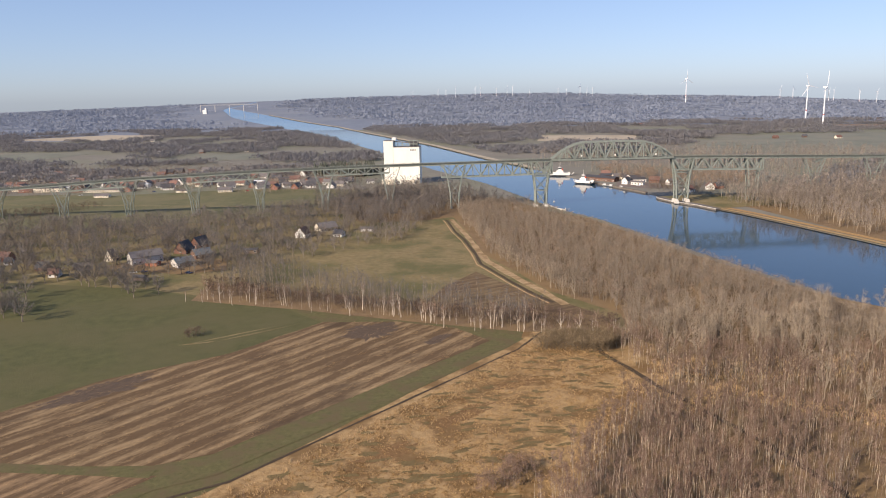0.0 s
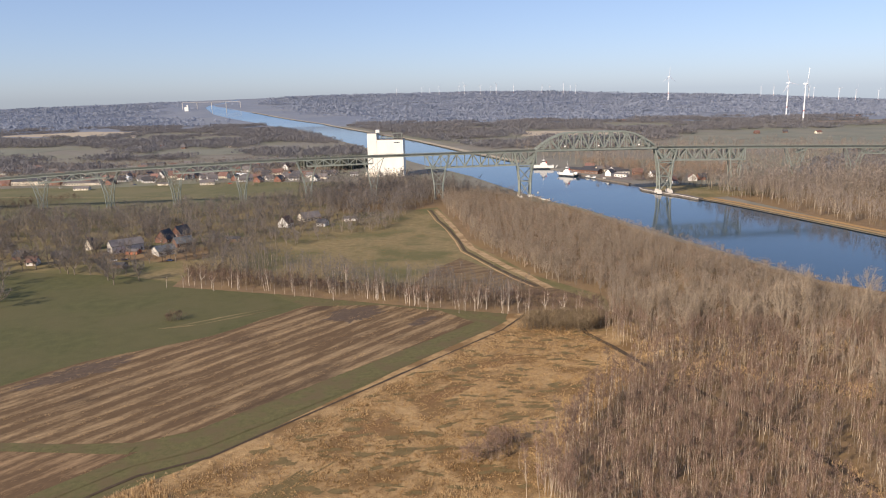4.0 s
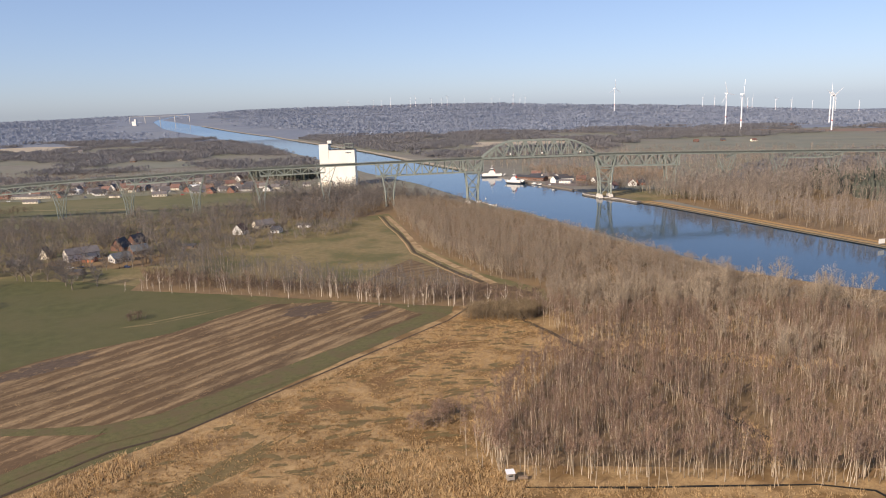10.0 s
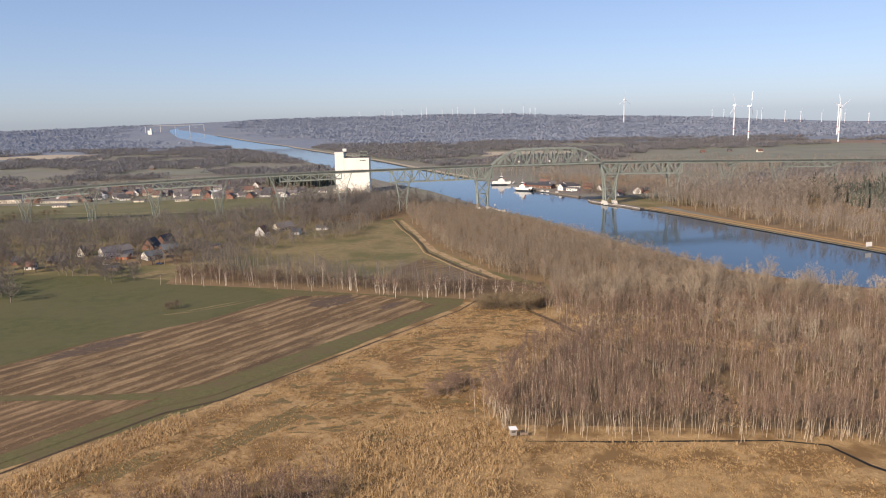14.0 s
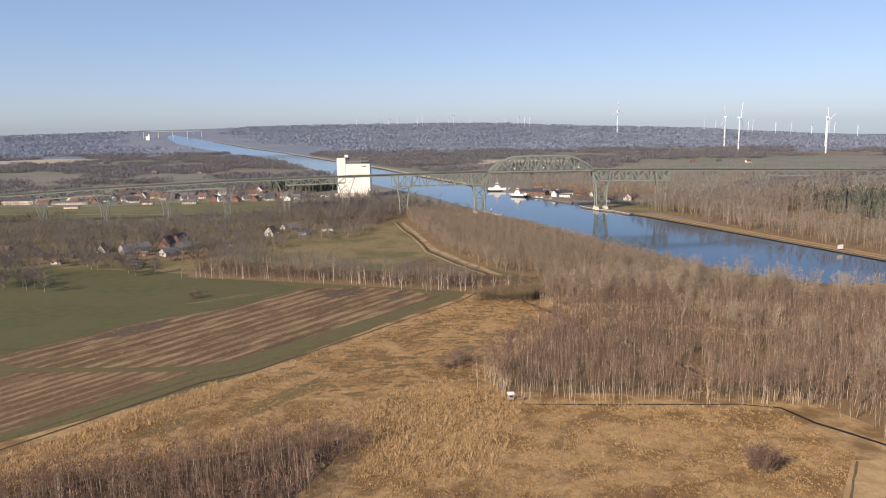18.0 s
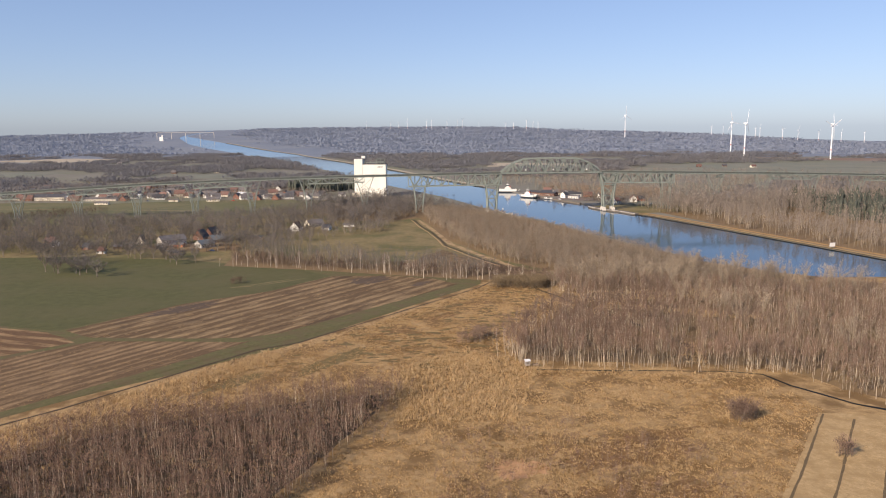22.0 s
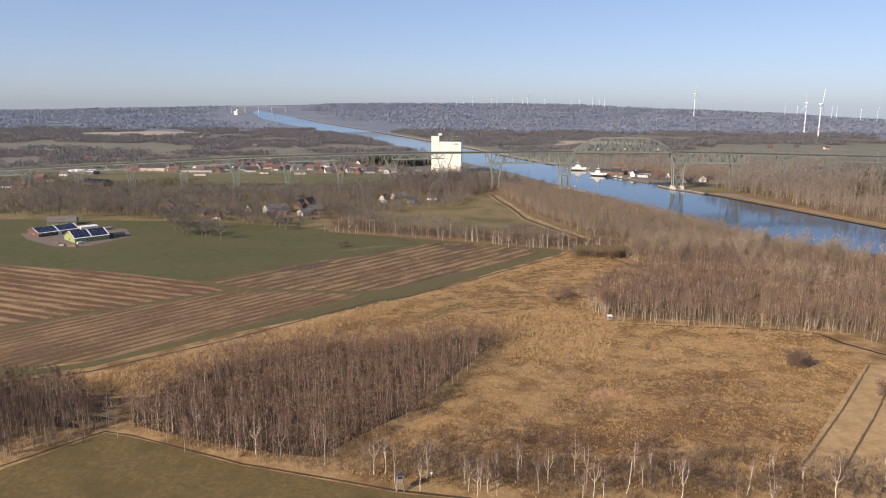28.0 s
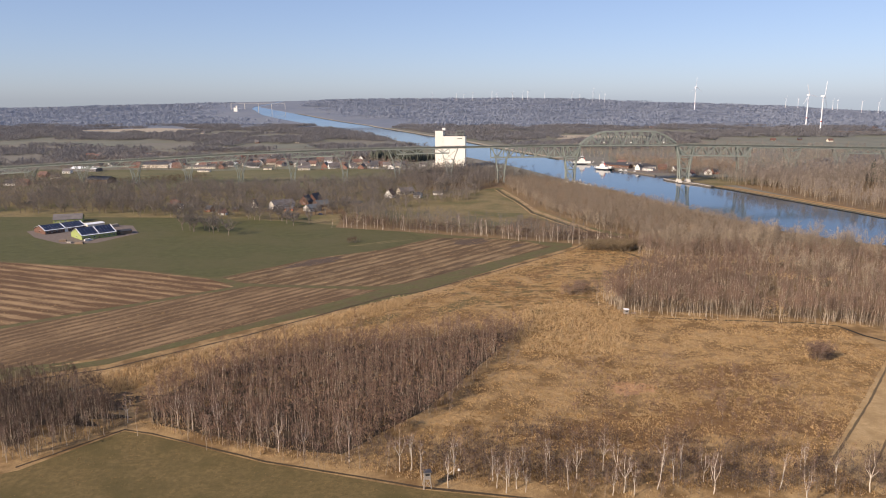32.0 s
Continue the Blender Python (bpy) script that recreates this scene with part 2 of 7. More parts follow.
M = {
    "straw": material("straw_tussocks", (0.354, 0.231, 0.108), (0.562, 0.389, 0.197), size=9.0, grain=0.8, bump=0.0, per_island=0.2, thin=0.35),
    "sedge": material("sedge_tussocks", (0.192, 0.118, 0.0526), (0.312, 0.197, 0.0902), size=7.0, grain=0.8, bump=0.0, per_island=0.22, thin=0.35),
    "willow": material("willow_twigs", (0.155, 0.115, 0.068), (0.28, 0.213, 0.13), size=5.0, grain=0.6, bump=0.0, thin=0.15, per_island=0.4),
    "straw_bank": material("dry_orange_grass", (0.25, 0.148, 0.0583), (0.437, 0.276, 0.117), size=3.0, grain=0.9, bump=0.6),
    "litter": material("leaf_litter", (0.114, 0.0749, 0.0395), (0.244, 0.165, 0.0893), size=7.0, grain=0.9, bump=0.4, third=(0.208, 0.138, 0.0658), third_size=35.0),
    "twigs_dark": material("dark_birch_twigs", (0.085, 0.058, 0.043), (0.17, 0.118, 0.088), size=8.0, grain=0.5, bump=0.0, thin=0.2, per_island=0.4),
    "twigs_grey": material("grey_twigs", (0.152, 0.127, 0.105), (0.298, 0.25, 0.21), size=8.0, grain=0.5, bump=0.0, thin=0.15, per_object=0.12, per_island=0.35),
    "peat": striped("rough_peat", (0.09, 0.058, 0.032), (0.2, 0.145, 0.076), (60, 35), 7.0, share=0.2, strength=0.35),
    "marsh": material("dry_marsh_grass", (0.198, 0.123, 0.0517), (0.458, 0.31, 0.149), size=3.2, grain=0.9, bump=0.7, third=(0.182, 0.11, 0.0451), third_size=15.0, third_cut=(0.46, 0.58)),
    "reed": material("pale_reed", (0.43, 0.298, 0.15), (0.63, 0.462, 0.26), size=4.0, grain=0.9, bump=0.0, per_island=0.16, thin=0.35),
    # open farmland: slightly greyed base colour stands for middle-distance haze
    "land": material("winter_farmland", (0.15, 0.138, 0.112), (0.215, 0.198, 0.162), size=50.0, grain=0.6, bump=0.0, third=(0.17, 0.17, 0.115), third_size=260.0),
    # far ground: blue of the air haze mixed into the land's own colour
    "land_far": material("haze_blue_plain", (0.138, 0.162, 0.208), (0.188, 0.21, 0.255), size=70.0, grain=0.9, bump=0.0, third=(0.2, 0.216, 0.242), third_size=420.0),
    "moss": material("olive_moss_hollows", (0.098, 0.071, 0.029), (0.2, 0.146, 0.063), size=2.2, grain=1.0, bump=0.7),
    "damp_meadow": material("damp_green_meadow", (0.088, 0.088, 0.038), (0.14, 0.132, 0.062), size=10.0, grain=0.6, bump=0.2, third=(0.15, 0.132, 0.066), third_size=60.0),
    "cut_reed": material("cut_reddish_reed", (0.36, 0.2, 0.1), (0.5, 0.3, 0.16), size=2.0, grain=0.9, bump=0.4),
    "birch_white": material("white_birch_bark", (0.36, 0.3, 0.23), (0.7, 0.62, 0.51), size=0.9, grain=0.8, bump=0.2, per_object=0.15),
    "furrow_earth": material("dark_furrow_earth", (0.085, 0.06, 0.032), (0.16, 0.115, 0.062), size=1.2, grain=1.0, bump=0.5),
    "poplar_bark": material("pale_poplar_bark", (0.2, 0.16, 0.115), (0.38, 0.315, 0.235), size=0.9, grain=0.8, bump=0.2, per_object=0.2),
    "twigs_russet": material("russet_birch_twigs", (0.142, 0.09, 0.063), (0.275, 0.178, 0.127), size=6.0, grain=0.6, bump=0.0, thin=0.15, per_island=0.45),
    "wood_stems": material("shaded_birch_stems", (0.32, 0.255, 0.185), (0.6, 0.51, 0.39), size=2.5, grain=0.8, bump=0.0, per_island=0.4),
    "poplar_twigs": material("poplar_twigs", (0.24, 0.188, 0.132), (0.43, 0.345, 0.248), size=6.0, grain=0.5, bump=0.0, thin=0.15, per_object=0.18, per_island=0.4),
    "pale_bank": material("pale_straw_bank", (0.25, 0.172, 0.088), (0.48, 0.35, 0.2), size=2.0, grain=1.0, bump=0.6, third=(0.22, 0.145, 0.07), third_size=9.0),
    "meadow": material("winter_meadow", (0.0811, 0.0601, 0.0197), (0.192, 0.138, 0.0564), size=1.6, grain=1.0, bump=0.6, third=(0.102, 0.0788, 0.0282), third_size=16.0),
    "green": material("green_crop", (0.058, 0.062, 0.021), (0.1, 0.096, 0.036), size=6.0, grain=0.7, bump=0.3, third=(0.098, 0.088, 0.037), third_size=60.0),
    "verge": material("grass_verge", (0.07, 0.068, 0.024), (0.14, 0.122, 0.05), size=2.0, grain=0.9, bump=0.4, third=(0.115, 0.088, 0.042), third_size=8.0),
    "rough_meadow": material("tussocky_meadow", (0.125, 0.098, 0.042), (0.26, 0.2, 0.098), size=4.0, grain=0.9, bump=0.4, third=(0.115, 0.105, 0.042), third_size=38.0),
    "stubble": material("pale_stubble", (0.276, 0.187, 0.0884), (0.499, 0.35, 0.177), size=1.6, grain=1.0, bump=0.5, third=(0.322, 0.217, 0.102), third_size=7.0),
    # far straw and pasture: pale, desaturated tones with haze put into the colour
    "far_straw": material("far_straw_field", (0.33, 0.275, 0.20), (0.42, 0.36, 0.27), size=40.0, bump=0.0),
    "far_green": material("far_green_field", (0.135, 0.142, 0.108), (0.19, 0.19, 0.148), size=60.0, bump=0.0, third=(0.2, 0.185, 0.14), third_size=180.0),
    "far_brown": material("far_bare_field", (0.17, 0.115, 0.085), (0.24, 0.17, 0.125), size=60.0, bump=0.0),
    "furrow": striped("mown_peat_field", (0.092, 0.058, 0.029), (0.305, 0.215, 0.117), (93, 133), 8.2, share=-0.1, patches=(0.057, 0.0365, 0.0207), strength=0.55),
    "furrow_wide": striped("mown_rough_field", (0.0957, 0.0601, 0.031), (0.281, 0.187, 0.101), (93, 133), 5.6, share=-0.1, strength=0.6),
    "furrow_west": striped("mown_western_field", (0.0988, 0.0571, 0.0282), (0.322, 0.215, 0.113), (-110, 34), 8.6, share=-0.15, strength=0.95),
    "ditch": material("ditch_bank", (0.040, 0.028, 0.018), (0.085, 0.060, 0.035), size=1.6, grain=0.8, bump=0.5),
    "ditch_water": material("ditch_water", (0.012, 0.013, 0.013), (0.020, 0.020, 0.018), size=3.0, rough=0.6, bump=0.05, spec=0.15),
    "track": material("sandy_track", (0.36, 0.225, 0.11), (0.5, 0.34, 0.18), size=2.4, grain=0.7, bump=0.3),
    "stone": material("bank_stones", (0.17, 0.135, 0.095), (0.33, 0.27, 0.195), size=1.6, grain=1.0, bump=0.8),
    "quay": material("quay_concrete", (0.10, 0.085, 0.07), (0.19, 0.165, 0.14), size=3.0, bump=0.2),
    "water": water_material(),
    "birch": material("birch_bark", (0.25, 0.2, 0.142), (0.52, 0.435, 0.33), size=0.9, grain=0.8, bump=0.2, per_object=0.18),
    "bark": material("grey_brown_bark", (0.135, 0.112, 0.085), (0.27, 0.225, 0.175), size=0.8, grain=0.7, bump=0.3, per_object=0.2),
    "stems": material("pale_stems", (0.24, 0.195, 0.145), (0.45, 0.375, 0.285), size=2.5, grain=0.7, bump=0.0, per_island=0.3),
    "birch_stems": material("birch_stems", (0.33, 0.265, 0.19), (0.62, 0.53, 0.40), size=2.5, grain=0.7, bump=0.0, per_island=0.35),
    "wet": material("wet_dark_peat", (0.055, 0.04, 0.028), (0.13, 0.088, 0.055), size=2.2, grain=1.0, bump=0.5, rough=0.8),
    "heath": material("russet_heath", (0.109, 0.0591, 0.0244), (0.244, 0.143, 0.0611), size=2.2, grain=1.0, bump=0.5),
    "twigs_dull": material("dull_grey_twigs", (0.09, 0.081, 0.075), (0.2, 0.18, 0.168), size=8.0, grain=0.5, bump=0.0, thin=0.12, per_island=0.4),
    "twigs": material("bare_twigs", (0.187, 0.126, 0.0846), (0.359, 0.251, 0.174), size=6.0, grain=0.5, bump=0.0, thin=0.15, per_object=0.12, per_island=0.4),
    "twigs_red": material("birch_twigs", (0.172, 0.111, 0.0808), (0.322, 0.217, 0.158), size=6.0, grain=0.6, bump=0.0, thin=0.15, per_object=0.14, per_island=0.45, third=(0.198, 0.14, 0.107), third_size=24.0),
    "twigs_pale": material("canal_wood_twigs", (0.155, 0.121, 0.088), (0.31, 0.25, 0.184), size=6.0, grain=0.6, bump=0.0, thin=0.15, per_object=0.12, per_island=0.45, third=(0.225, 0.18, 0.136), third_size=30.0),
    # middle-distance woods: brown twigs greyed and lightened, haze painted in
    "far_wood": material("haze_greyed_woods", (0.15, 0.142, 0.142), (0.25, 0.238, 0.236), size=6.0, grain=0.9, bump=0.0, per_island=0.2, thin=0.4, third=(0.2, 0.196, 0.204), third_size=240.0),
    # woods near the horizon: air haze painted into a pale blue-grey base colour
    "haze_wood": material("haze_blue_woods", (0.25, 0.282, 0.345), (0.285, 0.314, 0.376), size=160.0, grain=0.3, bump=0.0, per_island=0.03, thin=0.4),
    "conifer": material("conifer_needles", (0.05, 0.056, 0.043), (0.088, 0.094, 0.074), size=3.0, grain=0.6, bump=0.0, per_island=0.25),
    "steel": material("grey_green_bridge_paint", (0.165, 0.19, 0.166), (0.25, 0.275, 0.245), size=2.5, rough=0.6, bump=0.05, third=(0.2, 0.18, 0.15), third_size=9.0, third_cut=(0.58, 0.75)),
    "deck": material("dark_deck_planks", (0.075, 0.085, 0.075), (0.13, 0.14, 0.125), size=2.0, bump=0.2),
    "concrete": material("pale_concrete", (0.46, 0.43, 0.38), (0.62, 0.59, 0.54), size=2.0, bump=0.1),
    "white": material("white_painted_wall", (0.66, 0.64, 0.6), (0.75, 0.735, 0.69), size=5.0, grain=0.3, bump=0.03),
    "silo": material("silo_render", (0.72, 0.70, 0.63), (0.80, 0.78, 0.71), size=12.0, grain=0.3, bump=0.03, stretch=(1, 1, 0.25)),
    "metal_white": material("white_coated_steel", (0.74, 0.75, 0.76), (0.80, 0.81, 0.82), size=6.0, rough=0.4, bump=0.0),
    "glass": material("dark_window_glass", (0.015, 0.02, 0.025), (0.04, 0.05, 0.06), size=2.0, rough=0.08, bump=0.0, spec=0.6),
    "brick": material("red_brick", (0.19, 0.085, 0.06), (0.29, 0.14, 0.1), size=1.4, grain=0.7, bump=0.15, per_object=0.2),
    "brick_dark": material("brown_brick", (0.11, 0.06, 0.045), (0.20, 0.11, 0.08), size=1.4, grain=0.7, bump=0.15, per_object=0.15),
    "ochre": material("ochre_wood", (0.42, 0.27, 0.12), (0.56, 0.38, 0.18), size=1.5, bump=0.1),
    "cream": material("cream_plaster", (0.62, 0.55, 0.43), (0.74, 0.68, 0.56), size=3.0, bump=0.05, per_object=0.1),
    "roof_grey": material("grey_roof_sheet", (0.11, 0.1, 0.098), (0.18, 0.165, 0.16), size=3.0, rough=0.7, bump=0.1),
    "roof_dark": material("dark_roof_tiles", (0.045, 0.045, 0.05), (0.085, 0.083, 0.088), size=1.6, rough=0.6, bump=0.2, per_object=0.2),
    "roof_red": material("red_roof_tiles", (0.125, 0.072, 0.06), (0.195, 0.112, 0.09), size=1.4, rough=0.8, bump=0.2, per_object=0.3),
    "roof_blue": material("blue_grey_roof_sheet", (0.1, 0.118, 0.13), (0.165, 0.185, 0.2), size=3.0, rough=0.6, bump=0.05),
    "solar": material("solar_panel_glass", (0.008, 0.012, 0.035), (0.014, 0.020, 0.05), size=1.5, rough=0.12, bump=0.0, spec=0.6),
    "wood": material("weathered_boards", (0.17, 0.12, 0.08), (0.30, 0.225, 0.16), size=1.0, grain=0.7, bump=0.2),
    "wood_pale": material("pale_weathered_boards", (0.24, 0.21, 0.175), (0.36, 0.32, 0.275), size=0.7, grain=0.7, bump=0.2),
    "leaf_green": material("moss_green_cladding", (0.24, 0.29, 0.10), (0.33, 0.38, 0.14), size=2.0, bump=0.05),
    "gravel": material("yard_gravel", (0.12, 0.095, 0.08), (0.21, 0.17, 0.145), size=2.0, grain=0.8, bump=0.3),
    "hull": material("dark_hull_paint", (0.03, 0.035, 0.045), (0.06, 0.065, 0.075), size=2.0, rough=0.4, bump=0.0),
    "red_paint": material("red_paint", (0.42, 0.05, 0.03), (0.52, 0.08, 0.05), size=2.0, rough=0.5, bump=0.0),
    "black": material("black_rubber", (0.012, 0.012, 0.012), (0.03, 0.03, 0.03), size=1.0, bump=0.1),
    "navy": material("dark_blue_paint", (0.03, 0.05, 0.12), (0.05, 0.075, 0.16), size=1.0, rough=0.35, bump=0.0),
    "orange": material("orange_sheet", (0.38, 0.14, 0.08), (0.46, 0.19, 0.11), size=2.0, bump=0.05),
}


# ---- mesh tools ----
class Geo:
    """Collects vertices and faces of one mesh."""

    def __init__(self):
        self.v, self.f, self.m = [], [], []

    def add(self, verts, faces, mat=0):
        k = len(self.v)
        self.v += [tuple(p) for p in verts]
        self.f += [tuple(i + k for i in face) for face in faces]
        self.m += [mat] * len(faces)
        return self

    def hexa(self, low, high, mat=0):
        """A body from four corners below and four above, both anticlockwise from above."""
        return self.add([*low, *high], [(3, 2, 1, 0), (4, 5, 6, 7), (0, 1, 5, 4), (1, 2, 6, 5), (2, 3, 7, 6), (3, 0, 4, 7)], mat)

    def box(self, x0, y0, z0, x1, y1, z1, mat=0):
        return self.hexa([(x0, y0, z0), (x1, y0, z0), (x1, y1, z0), (x0, y1, z0)], [(x0, y0, z1), (x1, y0, z1), (x1, y1, z1), (x0, y1, z1)], mat)

    def beam(self, a, b, w, h=None, mat=0):
        """A straight bar of section w by h from a to b."""
        a, b, h = Vector(a), Vector(b), h or w
        d = (b - a).normalized()
        side = d.cross((0, 0, 1))
        side = side.normalized() if side.length > 1e-3 else Vector((1, 0, 0))
        up = side.cross(d)
        ring = [side * (sx * w / 2) + up * (sy * h / 2) for sx, sy in ((-1, -1), (1, -1), (1, 1), (-1, 1))]
        return self.hexa([a + r for r in ring], [b + r for r in ring], mat)

    def tube(self, points, radii, sides=6, mat=0, cap=True):
        """A round, tapered rod through the points."""
        k = len(self.v)
        for i, p in enumerate(points):
            p = Vector(p)
            d = (Vector(points[min(i + 1, len(points) - 1)]) - Vector(points[max(i - 1, 0)])).normalized()
            s = d.cross((0, 1, 0.01)).normalized()
            u = s.cross(d)
            for j in range(sides):
                a = 2 * math.pi * j / sides
                self.v.append(tuple(p + (s * math.cos(a) + u * math.sin(a)) * radii[i]))
        for i in range(len(points) - 1):
            for j in range(sides):
                a, b = k + i * sides + j, k + i * sides + (j + 1) % sides
                self.f.append((a, b, b + sides, a + sides))
                self.m.append(mat)
        if cap:
            n = len(points) - 1
            self.f += [tuple(k + j for j in reversed(range(sides))), tuple(k + n * sides + j for j in range(sides))]
            self.m += [mat, mat]
        return self

    def strip(self, points, w, h, mat=0):
        """One continuous bar of section w by h along a level-ish line."""
        k = len(self.v)
        for i, p in enumerate(points):
            p = Vector(p)
            d = Vector(points[min(i + 1, len(points) - 1)]) - Vector(points[max(i - 1, 0)])
            s = d.cross((0, 0, 1)).normalized() * (w / 2)
            u = Vector((0, 0, h / 2))
            self.v += [tuple(p - s - u), tuple(p + s - u), tuple(p + s + u), tuple(p - s + u)]
        n = len(points) - 1
        for i in range(n):
            a = k + 4 * i
            for j in range(4):
                self.f.append((a + j, a + (j + 1) % 4, a + 4 + (j + 1) % 4, a + 4 + j))
        self.f += [(k + 3, k + 2, k + 1, k), (k + 4 * n, k + 4 * n + 1, k + 4 * n + 2, k + 4 * n + 3)]
        self.m += [mat] * (4 * n + 2)
        return self

    def prism(self, outline, z0, z1, mat=0):
        """An upright body over an outline, anticlockwise from above."""
        n = len(outline)
        low, high = [(x, y, z0) for x, y in outline], [(x, y, z1) for x, y in outline]
        faces = [tuple(reversed(range(n))), tuple(range(n, 2 * n))] + [(i, (i + 1) % n, n + (i + 1) % n, n + i) for i in range(n)]
        return self.add(low + high, faces, mat)

    def mesh(self, name, mats, smooth=False):
        me = bpy.data.meshes.new(name)
        me.from_pydata(self.v, [], self.f)
        for m in mats if isinstance(mats, (list, tuple)) else [mats]:
            me.materials.append(M[m])
        if any(self.m):
            me.polygons.foreach_set("material_index", self.m)
        if smooth:
            me.polygons.foreach_set("use_smooth", [True] * len(me.polygons))
        me.update()
        return me


def thing(name, label, category, place=None, group="", kind="", geo=None, mats=None):
    """A top-level thing: an Empty at its base, or one mesh."""
    ob = new(name, geo.mesh(name, mats) if geo else None)
    if place is not None:
        ob.matrix_world = place
    return tagged(ob, label, category, group, kind)


def part(name, geo, mats, parent, label=""):
    ob = new(name, geo if isinstance(geo, bpy.types.Mesh) else geo.mesh(name, mats))
    ob.parent = parent
    return tagged(ob, label) if label else ob


def along(table, t):
    return float(np.interp(t, [a for a, _ in table], [b for _, b in table]))


# ---- the lie of the land ----
BANK_WEST = [(-5000, 2000), (-200, 395), (300, 232), (435, 188), (560, 142), (700, 95), (746, 70), (823, 42), (977, -8), (1168, -92), (1523, -223), (2060, -434), (2745, -769), (3170, -1036), (3450, -1205), (3990, -1440), (4150, -1478), (5400, -1485)]
BANK_EAST = [(-5000, 2150), (-200, 540), (300, 368), (510, 296), (660, 243), (725, 219), (770, 196), (815, 178), (860, 168), (963, 123), (1079, 84), (1318, -10), (1698, -140), (2070, -292), (2705, -550), (3430, -985), (3990, -1345), (4150, -1462), (5400, -1470)]
RIM = [(-180, 60), (-60, 40), (-34, 52), (-20, 84), (-10, 103), (0, 104), (5, 100), (10, 82), (20, 52), (27, 8), (31, -6), (60, -6), (180, 60)]


def lie(x, y):
    """Height of the land: level near by, rising to a wooded rim far off."""
    d = math.hypot(x, y)
    if d < 2600:
        return 0.0
    rim = along(RIM, math.degrees(math.atan2(x, y)))
    return rim * min((d - 2600) / 2300, 1.0) ** 1.5 + 1.2 * noise.noise((x / 420, y / 420, 0)) * min((d - 2600) / 600, 1)


def build_land():
    rows = [-4900, -3000, -1600, -800, -400, -200] + list(range(-100, 1250, 25)) + list(range(1260, 4980, 62)) + [5050]
    side = [1 - (1 - i / 26) ** 0.4 for i in range(27)]
    land, water = Geo(), Geo()
    width = 0
    for y in rows:
        west, east = along(BANK_WEST, y), along(BANK_EAST, y)
        xs = [-5200 + (west - 9 + 5200) * (1 - (1 - i / 30) ** 3) for i in range(30)] + [west - 9, west - 5]
        zs = [0.0] * 31 + [0.0]
        xs += [west, west + 14, east - 14, east, east + 5, east + 9] + [east + 9 + (5200 - east - 9) * (i / 30) ** 3 for i in range(1, 31)]
        zs += [-1.3, -6, -6, -1.3, 0.0, 0.0] + [0.0] * 30
        width = len(xs)
        land.v += [(x, y, z + lie(x, y)) for x, z in zip(xs, zs)]
        water.v += [(x, y, -1.0 + lie(x, y)) for x in (west - 3, west + (east - west) * 0.33, west + (east - west) * 0.66, east + 3)]
    for i in range(len(rows) - 1):
        for j in range(width - 1):
            a = i * width + j
            land.f.append((a, a + 1, a + width + 1, a + width))
            # beyond 2500 m the land switches to the haze-tinted material
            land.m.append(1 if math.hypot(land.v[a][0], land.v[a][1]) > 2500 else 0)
        for j in range(3):
            a = i * 4 + j
            water.f.append((a, a + 1, a + 5, a + 4))
    water.m = [0] * len(water.f)
    thing("ground", "flat brown-green winter marshland and farmland reaching the horizon, tinted with blue haze far off", "ground", kind="structure", geo=land, mats=["land", "land_far"])
    thing("water", "calm blue ship canal reflecting the sky", "canal", kind="structure", geo=water, mats="water")


build_land()


def plot(name, outline, mat, label, z=0.06, category="field", step=14.0):
    """A piece of ground with its own cover, laid on the land; its edge wanders a little."""
    ring = []
    for (x0, y0), (x1, y1) in zip(outline, outline[1:] + outline[:1]):
        n = max(1, int(math.hypot(x1 - x0, y1 - y0) / step))
        for i in range(n):
            x, y = x0 + (x1 - x0) * i / n, y0 + (y1 - y0) * i / n
            w = 0.8 if i else 0.0
            ring.append((x + w * noise.noise((x / 9, y / 9, 3.1)), y + w * noise.noise((x / 9, y / 9, 7.7))))
    g = Geo()
    g.add([(x, y, z + lie(x, y)) for x, y in ring], [tuple(range(len(ring)))])
    return thing(name, label, category, kind="structure", geo=g, mats=mat)


def ribbon(name, line, widths, mat, label, z=0.1, category="path", kind="structure", step=8.0, rough=0.4):
    """A strip of ground along a line."""
    pts = []
    for (x0, y0), (x1, y1) in zip(line, line[1:]):
        n = max(1, int(math.hypot(x1 - x0, y1 - y0) / step))
        pts += [(x0 + (x1 - x0) * i / n, y0 + (y1 - y0) * i / n) for i in range(n)]
    pts.append(line[-1])
    g = Geo()
    for i, (x, y) in enumerate(pts):
        dx, dy = pts[min(i + 1, len(pts) - 1)][0] - pts[max(i - 1, 0)][0], pts[min(i + 1, len(pts) - 1)][1] - pts[max(i - 1, 0)][1]
        k = math.hypot(dx, dy)
        nx, ny = -dy / k, dx / k
        w = np.interp(i / (len(pts) - 1), np.linspace(0, 1, len(widths)), widths) / 2
        for s in (1, -1):
            off = s * (w + rough * noise.noise((x / 5, y / 5, s * 4.0)))
            g.v.append((x + nx * off, y + ny * off, z + lie(x, y)))
    g.f = [(2 * i + 1, 2 * i + 3, 2 * i + 2, 2 * i) for i in range(len(pts) - 1)]
    g.m = [0] * len(g.f)
    return thing(name, label, category, kind=kind, geo=g, mats=mat)


